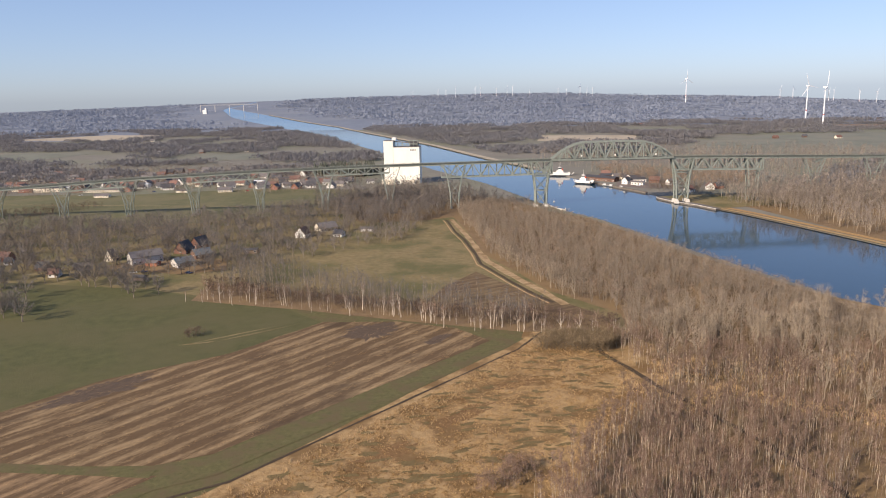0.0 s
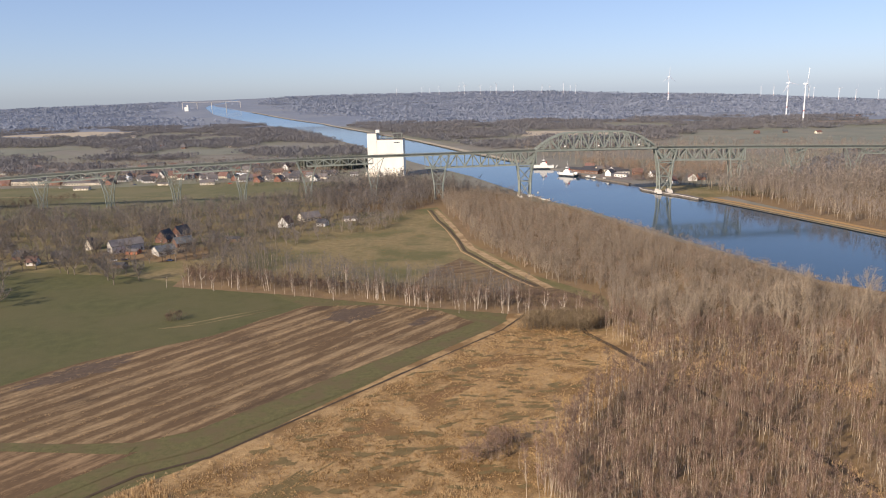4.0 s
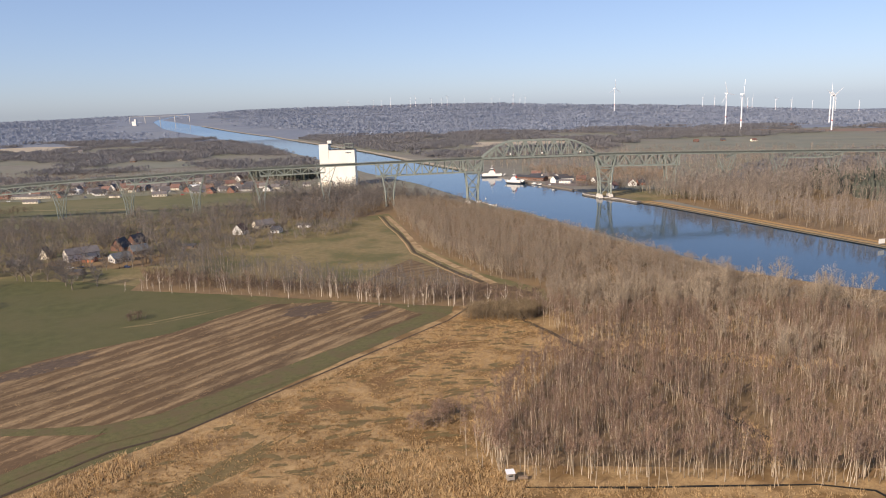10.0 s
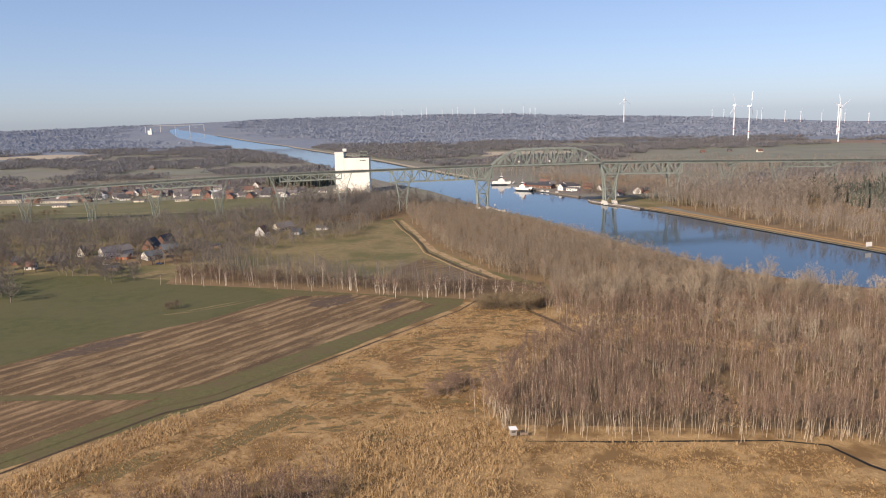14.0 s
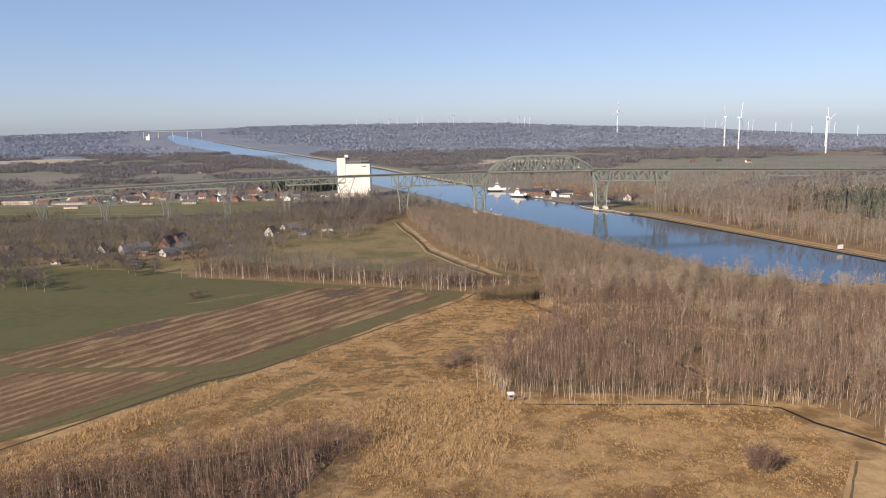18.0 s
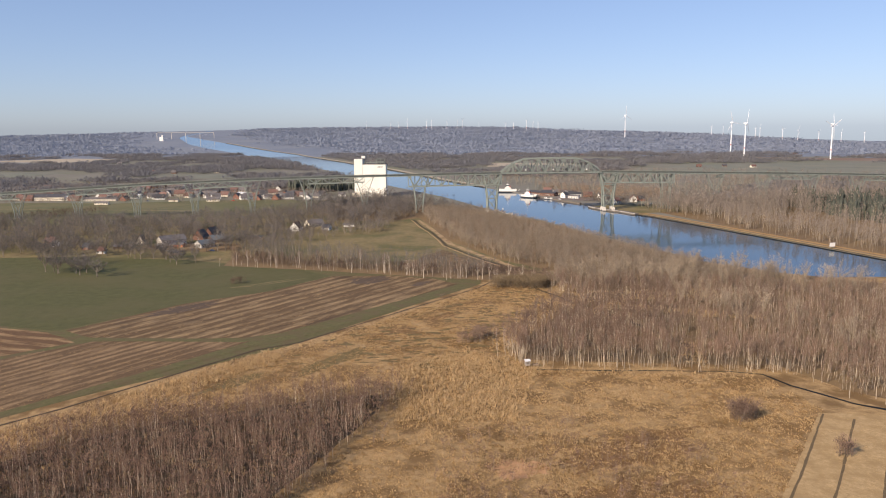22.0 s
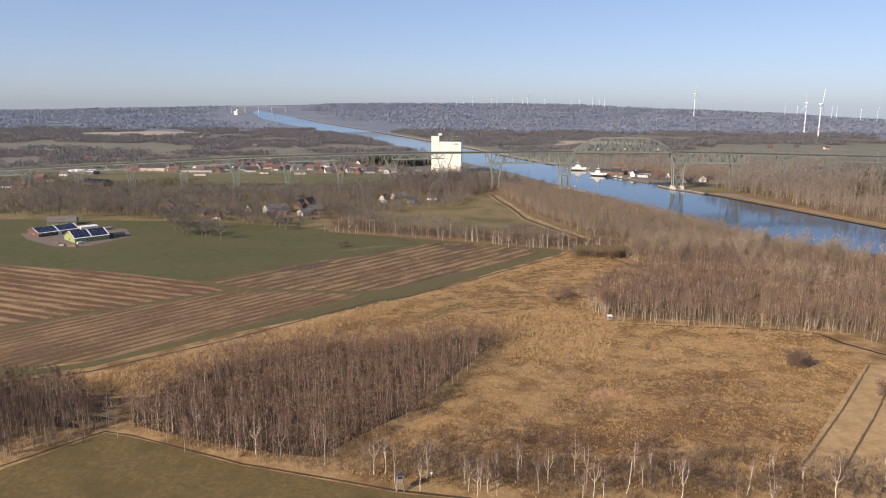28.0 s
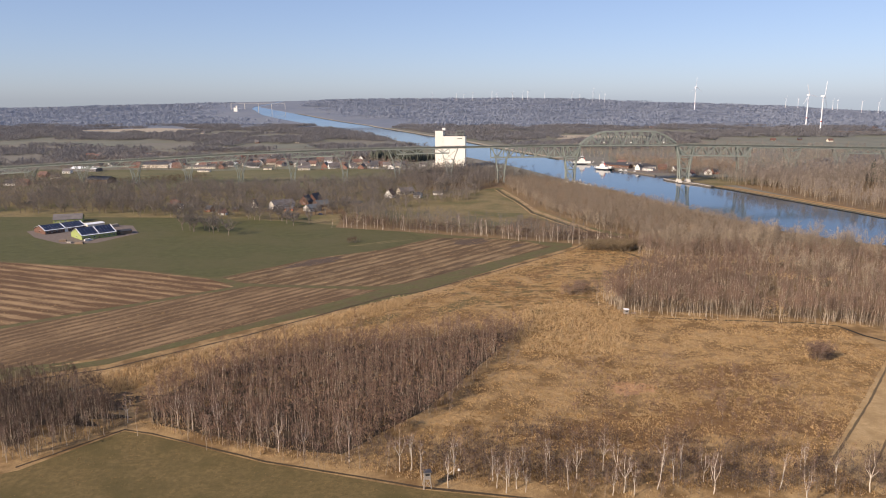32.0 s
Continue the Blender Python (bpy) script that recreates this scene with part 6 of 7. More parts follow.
house(-143, 655, 16.4, 12.0, 3.0, 7.0, "cream", "roof_grey", 38, "large house with a pale grey roof", "house")
house(-107, 650, 10.4, 6.0, 2.4, 3.6, "white", "roof_grey", 4, "low white garden shed", "shed")
house(-126, 627, 7.3, 8.0, 2.8, 5.5, "white", "roof_dark", -12, "small white house with a dark roof", "house")
house(-179, 566, 10.2, 6.0, 2.6, 3.6, "wood", "roof_dark", 6, "dark open wooden shed", "shed")
house(-352, 545, 8.5, 8.0, 3.0, 6.5, "brick", "roof_red", -8, "brick cottage with a red roof", "house")
house(-342, 533, 4.6, 6.0, 2.6, 5.0, "white", "roof_dark", 12, "small white village cottage", "house")
house(-386, 410, 31, 19, 2.8, 6.0, "brick_dark", "solar", 56, "long brick farm building with a dark solar roof", "barn")
house(-346, 388, 25, 22, 3.2, 7.6, "leaf_green", "solar", 50, "green-gabled barn with a solar panel roof", "barn")
house(-366, 424, 13, 9, 3.8, 4.3, "cream", "metal_white", 50, "low link building with a flat white roof", "shed")
house(-404, 452, 22, 11, 3.0, 6.6, "leaf_green", "roof_grey", 22, "pale green farmhouse with a grey roof", "house")
house(-329, 401, 9, 8, 2.4, 3.2, "wood", "roof_dark", 50, "low dark wooden lean-to beside the barn", "shed")
house(166, 973, 7.2, 12.0, 3.4, 8.5, "white", "roof_dark", 84, "white gabled ferry house with a dark roof", "house")
house(178, 970, 18.8, 9.0, 3.2, 5.6, "white", "roof_dark", 0, "long white annex of the ferry house", "house")
house(155, 1017, 33.2, 10.0, 3.6, 5.4, "brick", "roof_dark", 2, "long low red brick shed by the quay", "shed")
house(242, 888, 9.4, 9.0, 4.0, 8.0, "white", "roof_red", 80, "white gabled house with a red roof by the wood", "house")
house(254, 896, 8.2, 9.0, 3.4, 7.0, "brick", "roof_dark", 5, "brick house with a dark roof by the wood", "house")
# more roofs further back in the village
rng_village = random.Random(12)
for i in range(64):
    house(round(rng_village.uniform(-780, -180)), round(rng_village.uniform(985, 1190)), rng_village.uniform(9, 15), 9, 3, rng_village.uniform(6, 8),
          *rng_village.choice([("brick", "roof_red", 0, "brick village house with a red tiled roof"), ("white", "roof_grey", 0, "white village house with a grey roof"), ("cream", "roof_dark", 0, "cream village house with a dark roof"), ("brick_dark", "roof_dark", 0, "brown village house with a dark roof")]))
for i in range(52):
    house(round(rng_village.uniform(-660, -190)), round(rng_village.uniform(938, 1010)), rng_village.uniform(9, 14), 9, 3, rng_village.uniform(6, 8),
          *rng_village.choice([("white", "roof_grey", 30, "white village house with a low grey roof"), ("white", "roof_dark", 12, "white village house with a dark roof"), ("cream", "roof_red", -14, "cream village house with a red roof"), ("brick", "roof_dark", 80, "gabled brick village house with a dark roof"), ("white", "roof_grey", 84, "white gabled village house with a grey roof")]))
for x, y, w in ((-700, 1560, 16), (-660, 1580, 14), (-610, 1570, 16), (-560, 1590, 18), (-520, 1585, 14), (-980, 2020, 24), (-930, 2030, 18), (-1500, 1800, 20), (-1430, 1830, 22), (-1380, 1790, 18), (620, 1720, 18), (690, 1740, 16), (740, 1690, 20), (880, 2380, 30), (480, 2480, 26), (1260, 2560, 26), (-60, 2300, 20)):
    house(x, y, w * 0.6, 9, 3, 7, rng_village.choice(("cream", "brick", "brick_dark")), rng_village.choice(("roof_red", "roof_grey", "roof_dark")), rng_village.randrange(-20, 20), "distant farmhouse among trees")


plot("hamlet_meadow", [(-330, 560), (-200, 560), (-170, 610), (-250, 640), (-340, 620)], "rough_meadow", "small rough paddock behind the hamlet", z=0.09, category="meadow")
plot("paddock", [(-500, 560), (-400, 540), (-380, 600), (-480, 630)], "rough_meadow", "small rough paddock among trees", z=0.09, category="meadow")
for ring in FIELDS_BEYOND[5:]:
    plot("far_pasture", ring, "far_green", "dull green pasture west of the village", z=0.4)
# ---- the farmyard ----
plot("farmyard", [(-410, 404), (-388, 380), (-352, 357), (-330, 362), (-318, 402), (-340, 436), (-384, 440)], "gravel", "pale gravel farmyard", z=0.1, category="yard")
plot("hamlet_yard", [(-268, 520), (-205, 500), (-178, 512), (-190, 545), (-250, 552)], "litter", "worn earthy yard between farm buildings", z=0.1, category="yard")
plot("ferry_yard", [(146, 925), (176, 900), (205, 910), (190, 950), (150, 965)], "gravel", "gravel ferry landing yard", z=0.12, category="yard")


def car(x, y, turn, paint, label):
    """A parked car: body with cabin, windows, wheels."""
    ob = thing("car", label, "car", pose(x, y, lie(x, y) + 0.02, 0, 0, turn), "parked cars")
    body = Geo()
    body.hexa([(-2.1, -0.85, 0.25), (2.1, -0.85, 0.25), (2.1, 0.85, 0.25), (-2.1, 0.85, 0.25)], [(-2.05, -0.82, 0.85), (2.05, -0.82, 0.8), (2.05, 0.82, 0.8), (-2.05, 0.82, 0.85)])
    part("body", body, paint, ob)
    cabin = Geo().hexa([(-1.7, -0.78, 0.84), (0.95, -0.78, 0.84), (0.95, 0.78, 0.84), (-1.7, 0.78, 0.84)], [(-1.3, -0.62, 1.42), (0.3, -0.62, 1.42), (0.3, 0.62, 1.42), (-1.3, 0.62, 1.42)])
    part("cabin_glass", cabin, "glass", ob)
    part("car_roof", Geo().box(-1.28, -0.6, 1.42, 0.28, 0.6, 1.46), paint, ob)
    for wx in (-1.3, 1.3):
        for wy in (-0.86, 0.86):
            part("wheel", Geo().tube([(wx, wy - 0.1, 0.31), (wx, wy + 0.1, 0.31)], [0.31, 0.31], 10), "black", ob)
    return ob


for x, y, turn, paint, label in ((-238, 505, 20, "metal_white", "white parked car in the hamlet"), (-232, 507, 25, "navy", "dark blue parked car in the hamlet"), (-200, 503, -10, "navy", "dark blue parked car by the shed"), (-340, 372, 40, "metal_white", "white car in the farmyard"), (-352, 380, 10, "red_paint", "red tractor-sized car in the farmyard"), (-500, 905, 5, "metal_white", "white parked car in the village"), (-420, 930, 3, "navy", "dark parked car in the village"), (-300, 925, 3, "red_paint", "red parked car in the village"), (170, 925, 30, "metal_white", "white car at the ferry landing")):
    car(x, y, turn, paint, label)


# ---- raised hide and hut ----
def raised_hide():
    ob = thing("hunting_hide", "raised pale wooden hunting hide on braced legs", "hide", pose(-58.6, 41.3, 0.05, 0, 0, 12))
    part("cabin", Geo().hexa([(-0.8, -0.8, 2.6), (0.8, -0.8, 2.6), (0.8, 0.8, 2.6), (-0.8, 0.8, 2.6)], [(-0.85, -0.85, 4.7), (0.85, -0.85, 4.7), (0.85, 0.85, 4.5), (-0.85, 0.85, 4.5)]), "wood_pale", ob)
    part("opening", Geo().box(-0.55, -0.9, 3.7, 0.55, -0.82, 4.25), "black", ob, "dark window slit")
    part("roof", Geo().hexa([(-1.1, -1.2, 4.75), (1.1, -1.2, 4.75), (1.1, 1.1, 4.5), (-1.1, 1.1, 4.5)], [(-1.1, -1.2, 4.9), (1.1, -1.2, 4.9), (1.1, 1.1, 4.65), (-1.1, 1.1, 4.65)]), "roof_dark", ob)
    for sx in (-1, 1):
        for sy in (-1, 1):
            part("leg", Geo().beam((sx * 1.15, sy * 1.15, -0.1), (sx * 0.72, sy * 0.72, 2.65), 0.16), "wood_pale", ob)
    part("brace", Geo().beam((-1.1, -1.1, 0.3), (0.75, -0.75, 2.4), 0.1), "wood_pale", ob)
    part("brace", Geo().beam((1.1, -1.1, 0.3), (-0.75, -0.75, 2.4), 0.1), "wood_pale", ob)
    ladder = Geo()
    for q in (-0.25, 0.25):
        ladder.beam((1.9, q, 0), (0.85, q, 2.9), 0.07)
    for i in range(8):
        f = (i + 0.5) / 8
        ladder.beam((1.9 - 1.05 * f, -0.25, 2.9 * f), (1.9 - 1.05 * f, 0.25, 2.9 * f), 0.05)
    part("ladder", ladder, "wood", ob)
    post = thing("marker_post", "thin post with a small white box on top", "post", pose(-50.5, 46, 0.05))
    part("pole", Geo().tube([(0, 0, 0), (0, 0, 2.6)], [0.06, 0.05], 6), "wood", post)
    part("box", Geo().box(-0.25, -0.25, 2.6, 0.25, 0.25, 3.1), "white", post)


raised_hide()


def marsh_hut():
    ob = thing("hut", "small pale grey hut on short legs at the wood edge", "hut", pose(20.5, 206.5, 0.05, 0, 0, 8))
    part("wall", Geo().box(-1.0, -0.9, 0.7, 1.0, 0.9, 2.6), "wood_pale", ob)
    part("roof", Geo().hexa([(-1.2, -1.15, 2.62), (1.2, -1.15, 2.62), (1.2, 1.1, 2.85), (-1.2, 1.1, 2.85)], [(-1.2, -1.15, 2.75), (1.2, -1.15, 2.75), (1.2, 1.1, 2.98), (-1.2, 1.1, 2.98)]), "metal_white", ob, "white sheet roof")
    part("opening", Geo().box(-0.6, -0.94, 1.7, 0.6, -0.9, 2.1), "black", ob)
    for sx in (-0.9, 0.9):
        for sy in (-0.8, 0.8):
            part("leg", Geo().box(sx - 0.08, sy - 0.08, -0.1, sx + 0.08, sy + 0.08, 0.72), "wood", ob)
    rack = thing("feed_rack", "low dark wooden rack beside the hut", "rack", pose(24.0, 206.8, 0.05, 0, 0, 5))
    part("trough", Geo().box(-1.2, -0.5, 0.5, 1.2, 0.5, 1.1), "wood", rack)
    for sx in (-1.1, 1.1):
        part("post", Geo().box(sx - 0.07, -0.07, -0.1, sx + 0.07, 0.07, 1.6), "wood", rack)


marsh_hut()


# ---- on and beside the canal ----
def canal_sign():
    x = along(BANK_EAST, 501) + 4
    ob = thing("sign_board", "large blank white canal sign board on two posts", "sign", pose(302, 500, -0.2, 0, 0, 15))
    part("board", Geo().box(-2.6, -0.08, 1.6, 2.6, 0.08, 4.8), "white", ob)
    for s in (-1.7, 1.7):
        part("post", Geo().box(s - 0.12, 0.09, -0.3, s + 0.12, 0.29, 4.6), "steel", ob)


canal_sign()


def quay():
    g = Geo()
    ring = [(206, 742), (196, 768), (181, 790), (170, 818), (170, 828), (176, 830), (186, 800), (203, 775), (212, 746)]
    g.prism(ring[::-1], -3.0, 0.45)
    thing("quay_wall", "dark low quay wall round the bridge pier", "quay", kind="structure", geo=g, mats="quay")
    rail = thing("quay_rail", "pale capping along the quay wall", "kerb")
    cap = Geo()
    line = [(206, 742), (196, 768), (181, 790), (170, 818), (170, 828)]
    for a, b in zip(line, line[1:]):
        cap.beam((*a, 0.6), (*b, 0.6), 1.2, 0.35)
    part("capping", cap, "concrete", rail)
    plot("pier_ground", [(205, 745), (196, 768), (181, 790), (171, 818), (171, 830), (215, 850), (300, 845), (300, 780)], "rough_meadow", "rough grass round the bridge pier", z=0.3, category="meadow")
    w = Geo()
    line = [(168, 866), (150, 905), (138, 935), (120, 975)]
    for a, b in zip(line, line[1:]):
        w.beam((*a, -0.5), (*b, -0.5), 3.0, 2.6)
    thing("ferry_quay", "dark timber quay of the ferry landing", "quay", kind="structure", geo=w, mats="quay")


quay()


def ferry(x, y, turn, length, label, size=1.0):
    """A flat white car ferry with a wheelhouse, bulwarks, ramps and a mast."""
    ob = thing("ferry", label, "ferry", Matrix.Translation((x, y, -1.0)) @ pose(0, 0, 0, 0, 0, turn) @ Matrix.Diagonal((size, size, size * 1.5, 1)))
    a = length / 2
    hull = Geo().hexa([(-a * 0.8, -3.6, -0.6), (a * 0.8, -3.6, -0.6), (a * 0.8, 3.6, -0.6), (-a * 0.8, 3.6, -0.6)], [(-a, -4.4, 0.9), (a, -4.4, 0.9), (a, 4.4, 0.9), (-a, 4.4, 0.9)])
    part("hull", hull, "hull", ob, "dark hull")
    for s in (-1, 1):
        part("bulwark", Geo().box(-a * 0.85, s * 4.3 - 0.2, 0.9, a * 0.85, s * 4.3 + 0.2, 2.6), "white", ob)
        part("ramp", Geo().hexa([(s * a - 0.2, -3.2, 0.9), (s * a + 0.2, -3.2, 0.9), (s * a + 0.2, 3.2, 0.9), (s * a - 0.2, 3.2, 0.9)], [(s * (a + 2.4) - 0.2, -3.0, 2.6), (s * (a + 2.4) + 0.2, -3.0, 2.6), (s * (a + 2.4) + 0.2, 3.0, 2.6), (s * (a + 2.4) - 0.2, 3.0, 2.6)]), "white", ob)
    part("car_deck", Geo().box(-a * 0.95, -4.1, 0.9, a * 0.95, 4.1, 1.0), "deck", ob)
    house_ = part("deckhouse", Geo().hexa([(-4, -4.2, 1.0), (4, -4.2, 1.0), (4, -1.4, 1.0), (-4, -1.4, 1.0)], [(-3.6, -4.2, 4.2), (3.6, -4.2, 4.2), (3.6, -1.4, 4.2), (-3.6, -1.4, 4.2)]), "white", ob)
    part("wheelhouse", Geo().hexa([(-2, -3.9, 4.2), (2, -3.9, 4.2), (2, -1.6, 4.2), (-2, -1.6, 4.2)], [(-1.7, -3.8, 6.6), (1.7, -3.8, 6.6), (1.7, -1.7, 6.6), (-1.7, -1.7, 6.6)]), "white", house_)
    part("wheelhouse_window", Geo().box(-1.9, -4.0, 5.2, 1.9, -3.84, 6.1), "glass", house_)
    part("mast", Geo().tube([(0, -2.7, 6.6), (0, -2.7, 10.5)], [0.16, 0.08], 6), "white", ob)
    part("funnel", Geo().box(2.2, -3.3, 4.2, 3.2, -2.2, 5.6), "red_paint", ob)


ferry(90, 1052, -8, 25, "white canal ferry with a wheelhouse lying at the far slip", 1.25)
ferry(112, 962, -36, 20, "white ferry with red funnel lying at its landing", 1.15)


def launch(x, y, turn):
    ob = thing("launch", "small white motor launch tied to the quay", "boat", pose(x, y, -1.0, 0, 0, turn))
    hull = Geo().prism([(-4, -1.4), (2, -1.5), (4.8, 0), (2, 1.5), (-4, 1.4)], -0.4, 1.0)
    part("hull", hull, "hull", ob)
    part("gunwale", Geo().prism([(-4.05, -1.45), (2.05, -1.55), (4.9, 0), (2.05, 1.55), (-4.05, 1.45)], 1.0, 1.25), "white", ob)
    part("cabin", Geo().hexa([(-2.2, -1.1, 1.25), (1.4, -1.1, 1.25), (1.4, 1.1, 1.25), (-2.2, 1.1, 1.25)], [(-2.0, -1.0, 2.9), (0.8, -1.0, 2.9), (0.8, 1.0, 2.9), (-2.0, 1.0, 2.9)]), "white", ob)
    part("cabin_window", Geo().box(-1.7, -1.12, 2.0, 0.7, -1.05, 2.6), "glass", ob)


launch(139, 928, -50)
launch(133, 938, -50)
launch(148, 912, -60)
house(136, 985, 44, 11, 4.2, 6.4, "brick_dark", "roof_dark", -42, "long dark-roofed boatyard hall on the quay", "hall")
house(160, 946, 9, 8, 4.4, 8.6, "white", "roof_dark", 48, "white gabled landing house on the quay", "house")
house(172, 938, 15, 7, 3.2, 4.6, "white", "roof_grey", -30, "low white annex beside the landing house", "shed")
house(214, 868, 9, 8, 3.2, 7.0, "white", "roof_red", 40, "white house with a red roof near the eastern pier", "house")
for x, y, w, d, wall, roof, turn, label in ((176, 978, 14, 9, "white", "roof_dark", 20, "white house with a dark roof above the landing"), (196, 960, 12, 9, "brick", "roof_red", -15, "brick house behind the ferry landing"), (160, 1000, 16, 9, "cream", "roof_grey", 10, "cream house above the landing"), (150, 1040, 12, 9, "white", "roof_red", -8, "white house with a red roof among trees"), (210, 935, 11, 8, "white", "roof_grey", 30, "white shed at the landing"), (164, 958, 8, 6, "wood", "roof_dark", -30, "dark timber kiosk at the landing")):
    house(x, y, w, d, 3.2, 7.0, wall, roof, turn, label, "house")
jetty = thing("jetty", "pale concrete guide wall at the western bank", "jetty")
for (xa0, ya0), (xb0, yb0) in zip([(52, 806), (55, 782), (60, 762)], [(55, 782), (60, 762), (68, 753)]):
    part("wall_section", Geo().beam((xa0, ya0, -0.7), (xb0, yb0, -0.7), 1.4, 1.8), "concrete", jetty)
for x, y in ((52, 806), (55, 782), (60, 762), (68, 753)):
    part("bollard", Geo().tube([(x, y, -1.5), (x, y, 1.6)], [0.45, 0.4], 8), "concrete", jetty)
for x, y, w, d, h, turn, m, text in ((-357, 366, 5, 2.4, 1.4, 20, "wood", "low stack of weathered boards in the farmyard"), (-349, 361, 4, 2, 1.1, -10, "wood_pale", "pale stack of planks in the farmyard"), (-340, 358, 6, 2.2, 1.5, 8, "wood", "long pile of brown timber in the farmyard"), (-341, 369, 3, 2, 1.6, 50, "concrete", "pale concrete trough in the farmyard"), (-352, 430, 6, 4, 2.2, 45, "wood_pale", "stack of pale straw-coloured boards behind the barn"), (-378, 405, 2.4, 2.2, 2.6, 50, "white", "tall white tank beside the barn")):
    pile = thing("stack", text, "stack", pose(x, y, 0.1, 0, 0, turn))
    for k in range(3):
        part("layer", Geo().hexa([(-w / 2 + 0.1 * k, -d / 2, h * k / 3), (w / 2 - 0.15 * k, -d / 2, h * k / 3), (w / 2 - 0.15 * k, d / 2, h * k / 3), (-w / 2 + 0.1 * k, d / 2, h * k / 3)], [(-w / 2 + 0.1 * k, -d / 2 + 0.1, h * (k + 0.94) / 3), (w / 2 - 0.15 * k, -d / 2 + 0.1, h * (k + 0.94) / 3), (w / 2 - 0.15 * k, d / 2 - 0.1, h * (k + 0.94) / 3), (-w / 2 + 0.1 * k, d / 2 - 0.1, h * (k + 0.94) / 3)]), m, pile)
buoy = thing("buoy", "small white mooring buoy in the canal", "buoy", pose(62, 812, -1.05))
part("float", Geo().tube([(0, 0, -0.4), (0, 0, 0.1), (0, 0, 0.8), (0, 0, 1.0)], [0.5, 0.8, 0.8, 0.3], 10), "white", buoy)
part("staff", Geo().tube([(0, 0, 1.0), (0, 0, 3.0)], [0.12, 0.08], 6), "white", buoy)


# ---- wind turbines ----
def turbine(x, y, hub, blade, spin, face, label):
    """A three-bladed turbine at rest: tower with a red band, nacelle, hub, tapered blades."""
    ob = thing("wind_turbine", label, "wind turbine", pose(x, y, lie(x, y) - 0.5, 0, 0, face), "wind turbines")
    k = hub / 100.0
    part("tower", Geo().tube([(0, 0, 0), (0, 0, hub * 0.5), (0, 0, hub)], [2.1 * k, 1.8 * k, 1.25 * k], 12), "metal_white", ob)
    part("band", Geo().tube([(0, 0, hub * 0.28), (0, 0, hub * 0.31)], [2.0 * k, 1.98 * k], 12, cap=False), "red_paint", ob, "red warning band")
    part("nacelle", Geo().box(-1.9 * k, -3 * k, hub, 1.9 * k, 6 * k, hub + 3.6 * k), "metal_white", ob)
    part("rotor_hub", Geo().tube([(0, -3 * k, hub + 1.7 * k), (0, -5.6 * k, hub + 1.7 * k)], [1.7 * k, 0.8 * k], 10), "metal_white", ob)
    for i in range(3):
        a = radians(spin + 120 * i)
        s, c = math.sin(a), math.cos(a)
        g = Geo()
        base, tip = 1.4 * k, blade
        o = Vector((0, -4.4 * k, hub + 1.7 * k))
        out, side = Vector((s, 0, c)), Vector((c, 0, -s))
        rings = []
        for f, wd in ((0.0, 0.9), (0.15, 1.7), (0.55, 1.1), (1.0, 0.25)):
            p = o + out * (base + (tip - base) * f)
            rings.append([p - side * wd * k * 0.9 + Vector((0, -0.3 * k, 0)), p + side * wd * k * 0.7 + Vector((0, -0.3 * k, 0)), p + side * wd * k * 0.7 + Vector((0, 0.4 * k, 0)), p - side * wd * k * 0.9 + Vector((0, 0.4 * k, 0))])
        for p, q in zip(rings, rings[1:]):
            g.hexa(p, q)
        part("blade", g, "metal_white", ob)


turbine(1038, 2592, 110, 42, 100, 25, "white wind turbine with a red band, blades sideways")
turbine(948, 2252, 106, 46, 15, 55, "white wind turbine with one blade nearly upright")
turbine(1147, 2109, 96, 36, 55, 20, "white wind turbine standing beyond the wood")
turbine(1385, 2560, 104, 38, 20, 80, "white wind turbine partly behind another")
for i, (bearing, hub, spin) in enumerate(((-5.9, 44, 10), (-4.0, 46, 40), (-3.4, 44, 75), (-2.7, 52, 0), (-1.2, 50, 20), (-0.8, 56, 95), (0.4, 50, 50), (1.2, 48, 15), (1.6, 60, 60), (2.9, 46, 100), (5.0, 46, 33), (5.6, 44, 66), (6.6, 62, 5), (7.1, 50, 45), (7.5, 52, 80), (14.1, 120, 0), (20.3, 56, 25), (21.1, 58, 88), (23.3, 60, 40), (23.6, 62, 10), (25.1, 66, 70), (26.1, 66, 30), (27.4, 60, 50), (28.8, 60, 5), (30.2, 62, 64))):
    d = 4650 if hub < 64 else (4200 if hub > 100 else 4500)
    turbine(math.sin(radians(bearing)) * d, math.cos(radians(bearing)) * d, hub, hub * 0.42, spin, 30 + 7 * (i % 5), "small white wind turbine on the skyline")


# ---- the far road bridge and silo at the canal's bend ----
def far_bridge():
    ob = thing("far_bridge", "distant pale road bridge over the canal", "bridge")
    d, z = 4150, lie(-1410, 3900)
    pts = [Vector((math.sin(radians(b)) * d, math.cos(radians(b)) * d, z + 34)) for b in np.linspace(-21.4, -17.4, 9)]
    span = Geo()
    for a, b in zip(pts, pts[1:]):
        span.beam(a, b, 6, 1.8)
    part("deck", span, "concrete", ob)
    for p in pts[::2]:
        part("pier", Geo().beam((p.x, p.y, z - 30), (p.x, p.y, p.z - 1), 2.2), "concrete", ob)
    silo = thing("far_silo", "distant white silo beside the canal", "silo", pose(math.sin(radians(-21.1)) * 4000, math.cos(radians(-21.1)) * 4000, lie(-1440, 3730) - 2))
    part("silo_block", Geo().box(-10, -8, 0, 10, 8, 22), "white", silo)
    part("lift_tower", Geo().box(2, -8, 22, 10, 8, 32), "white", silo)


far_bridge()


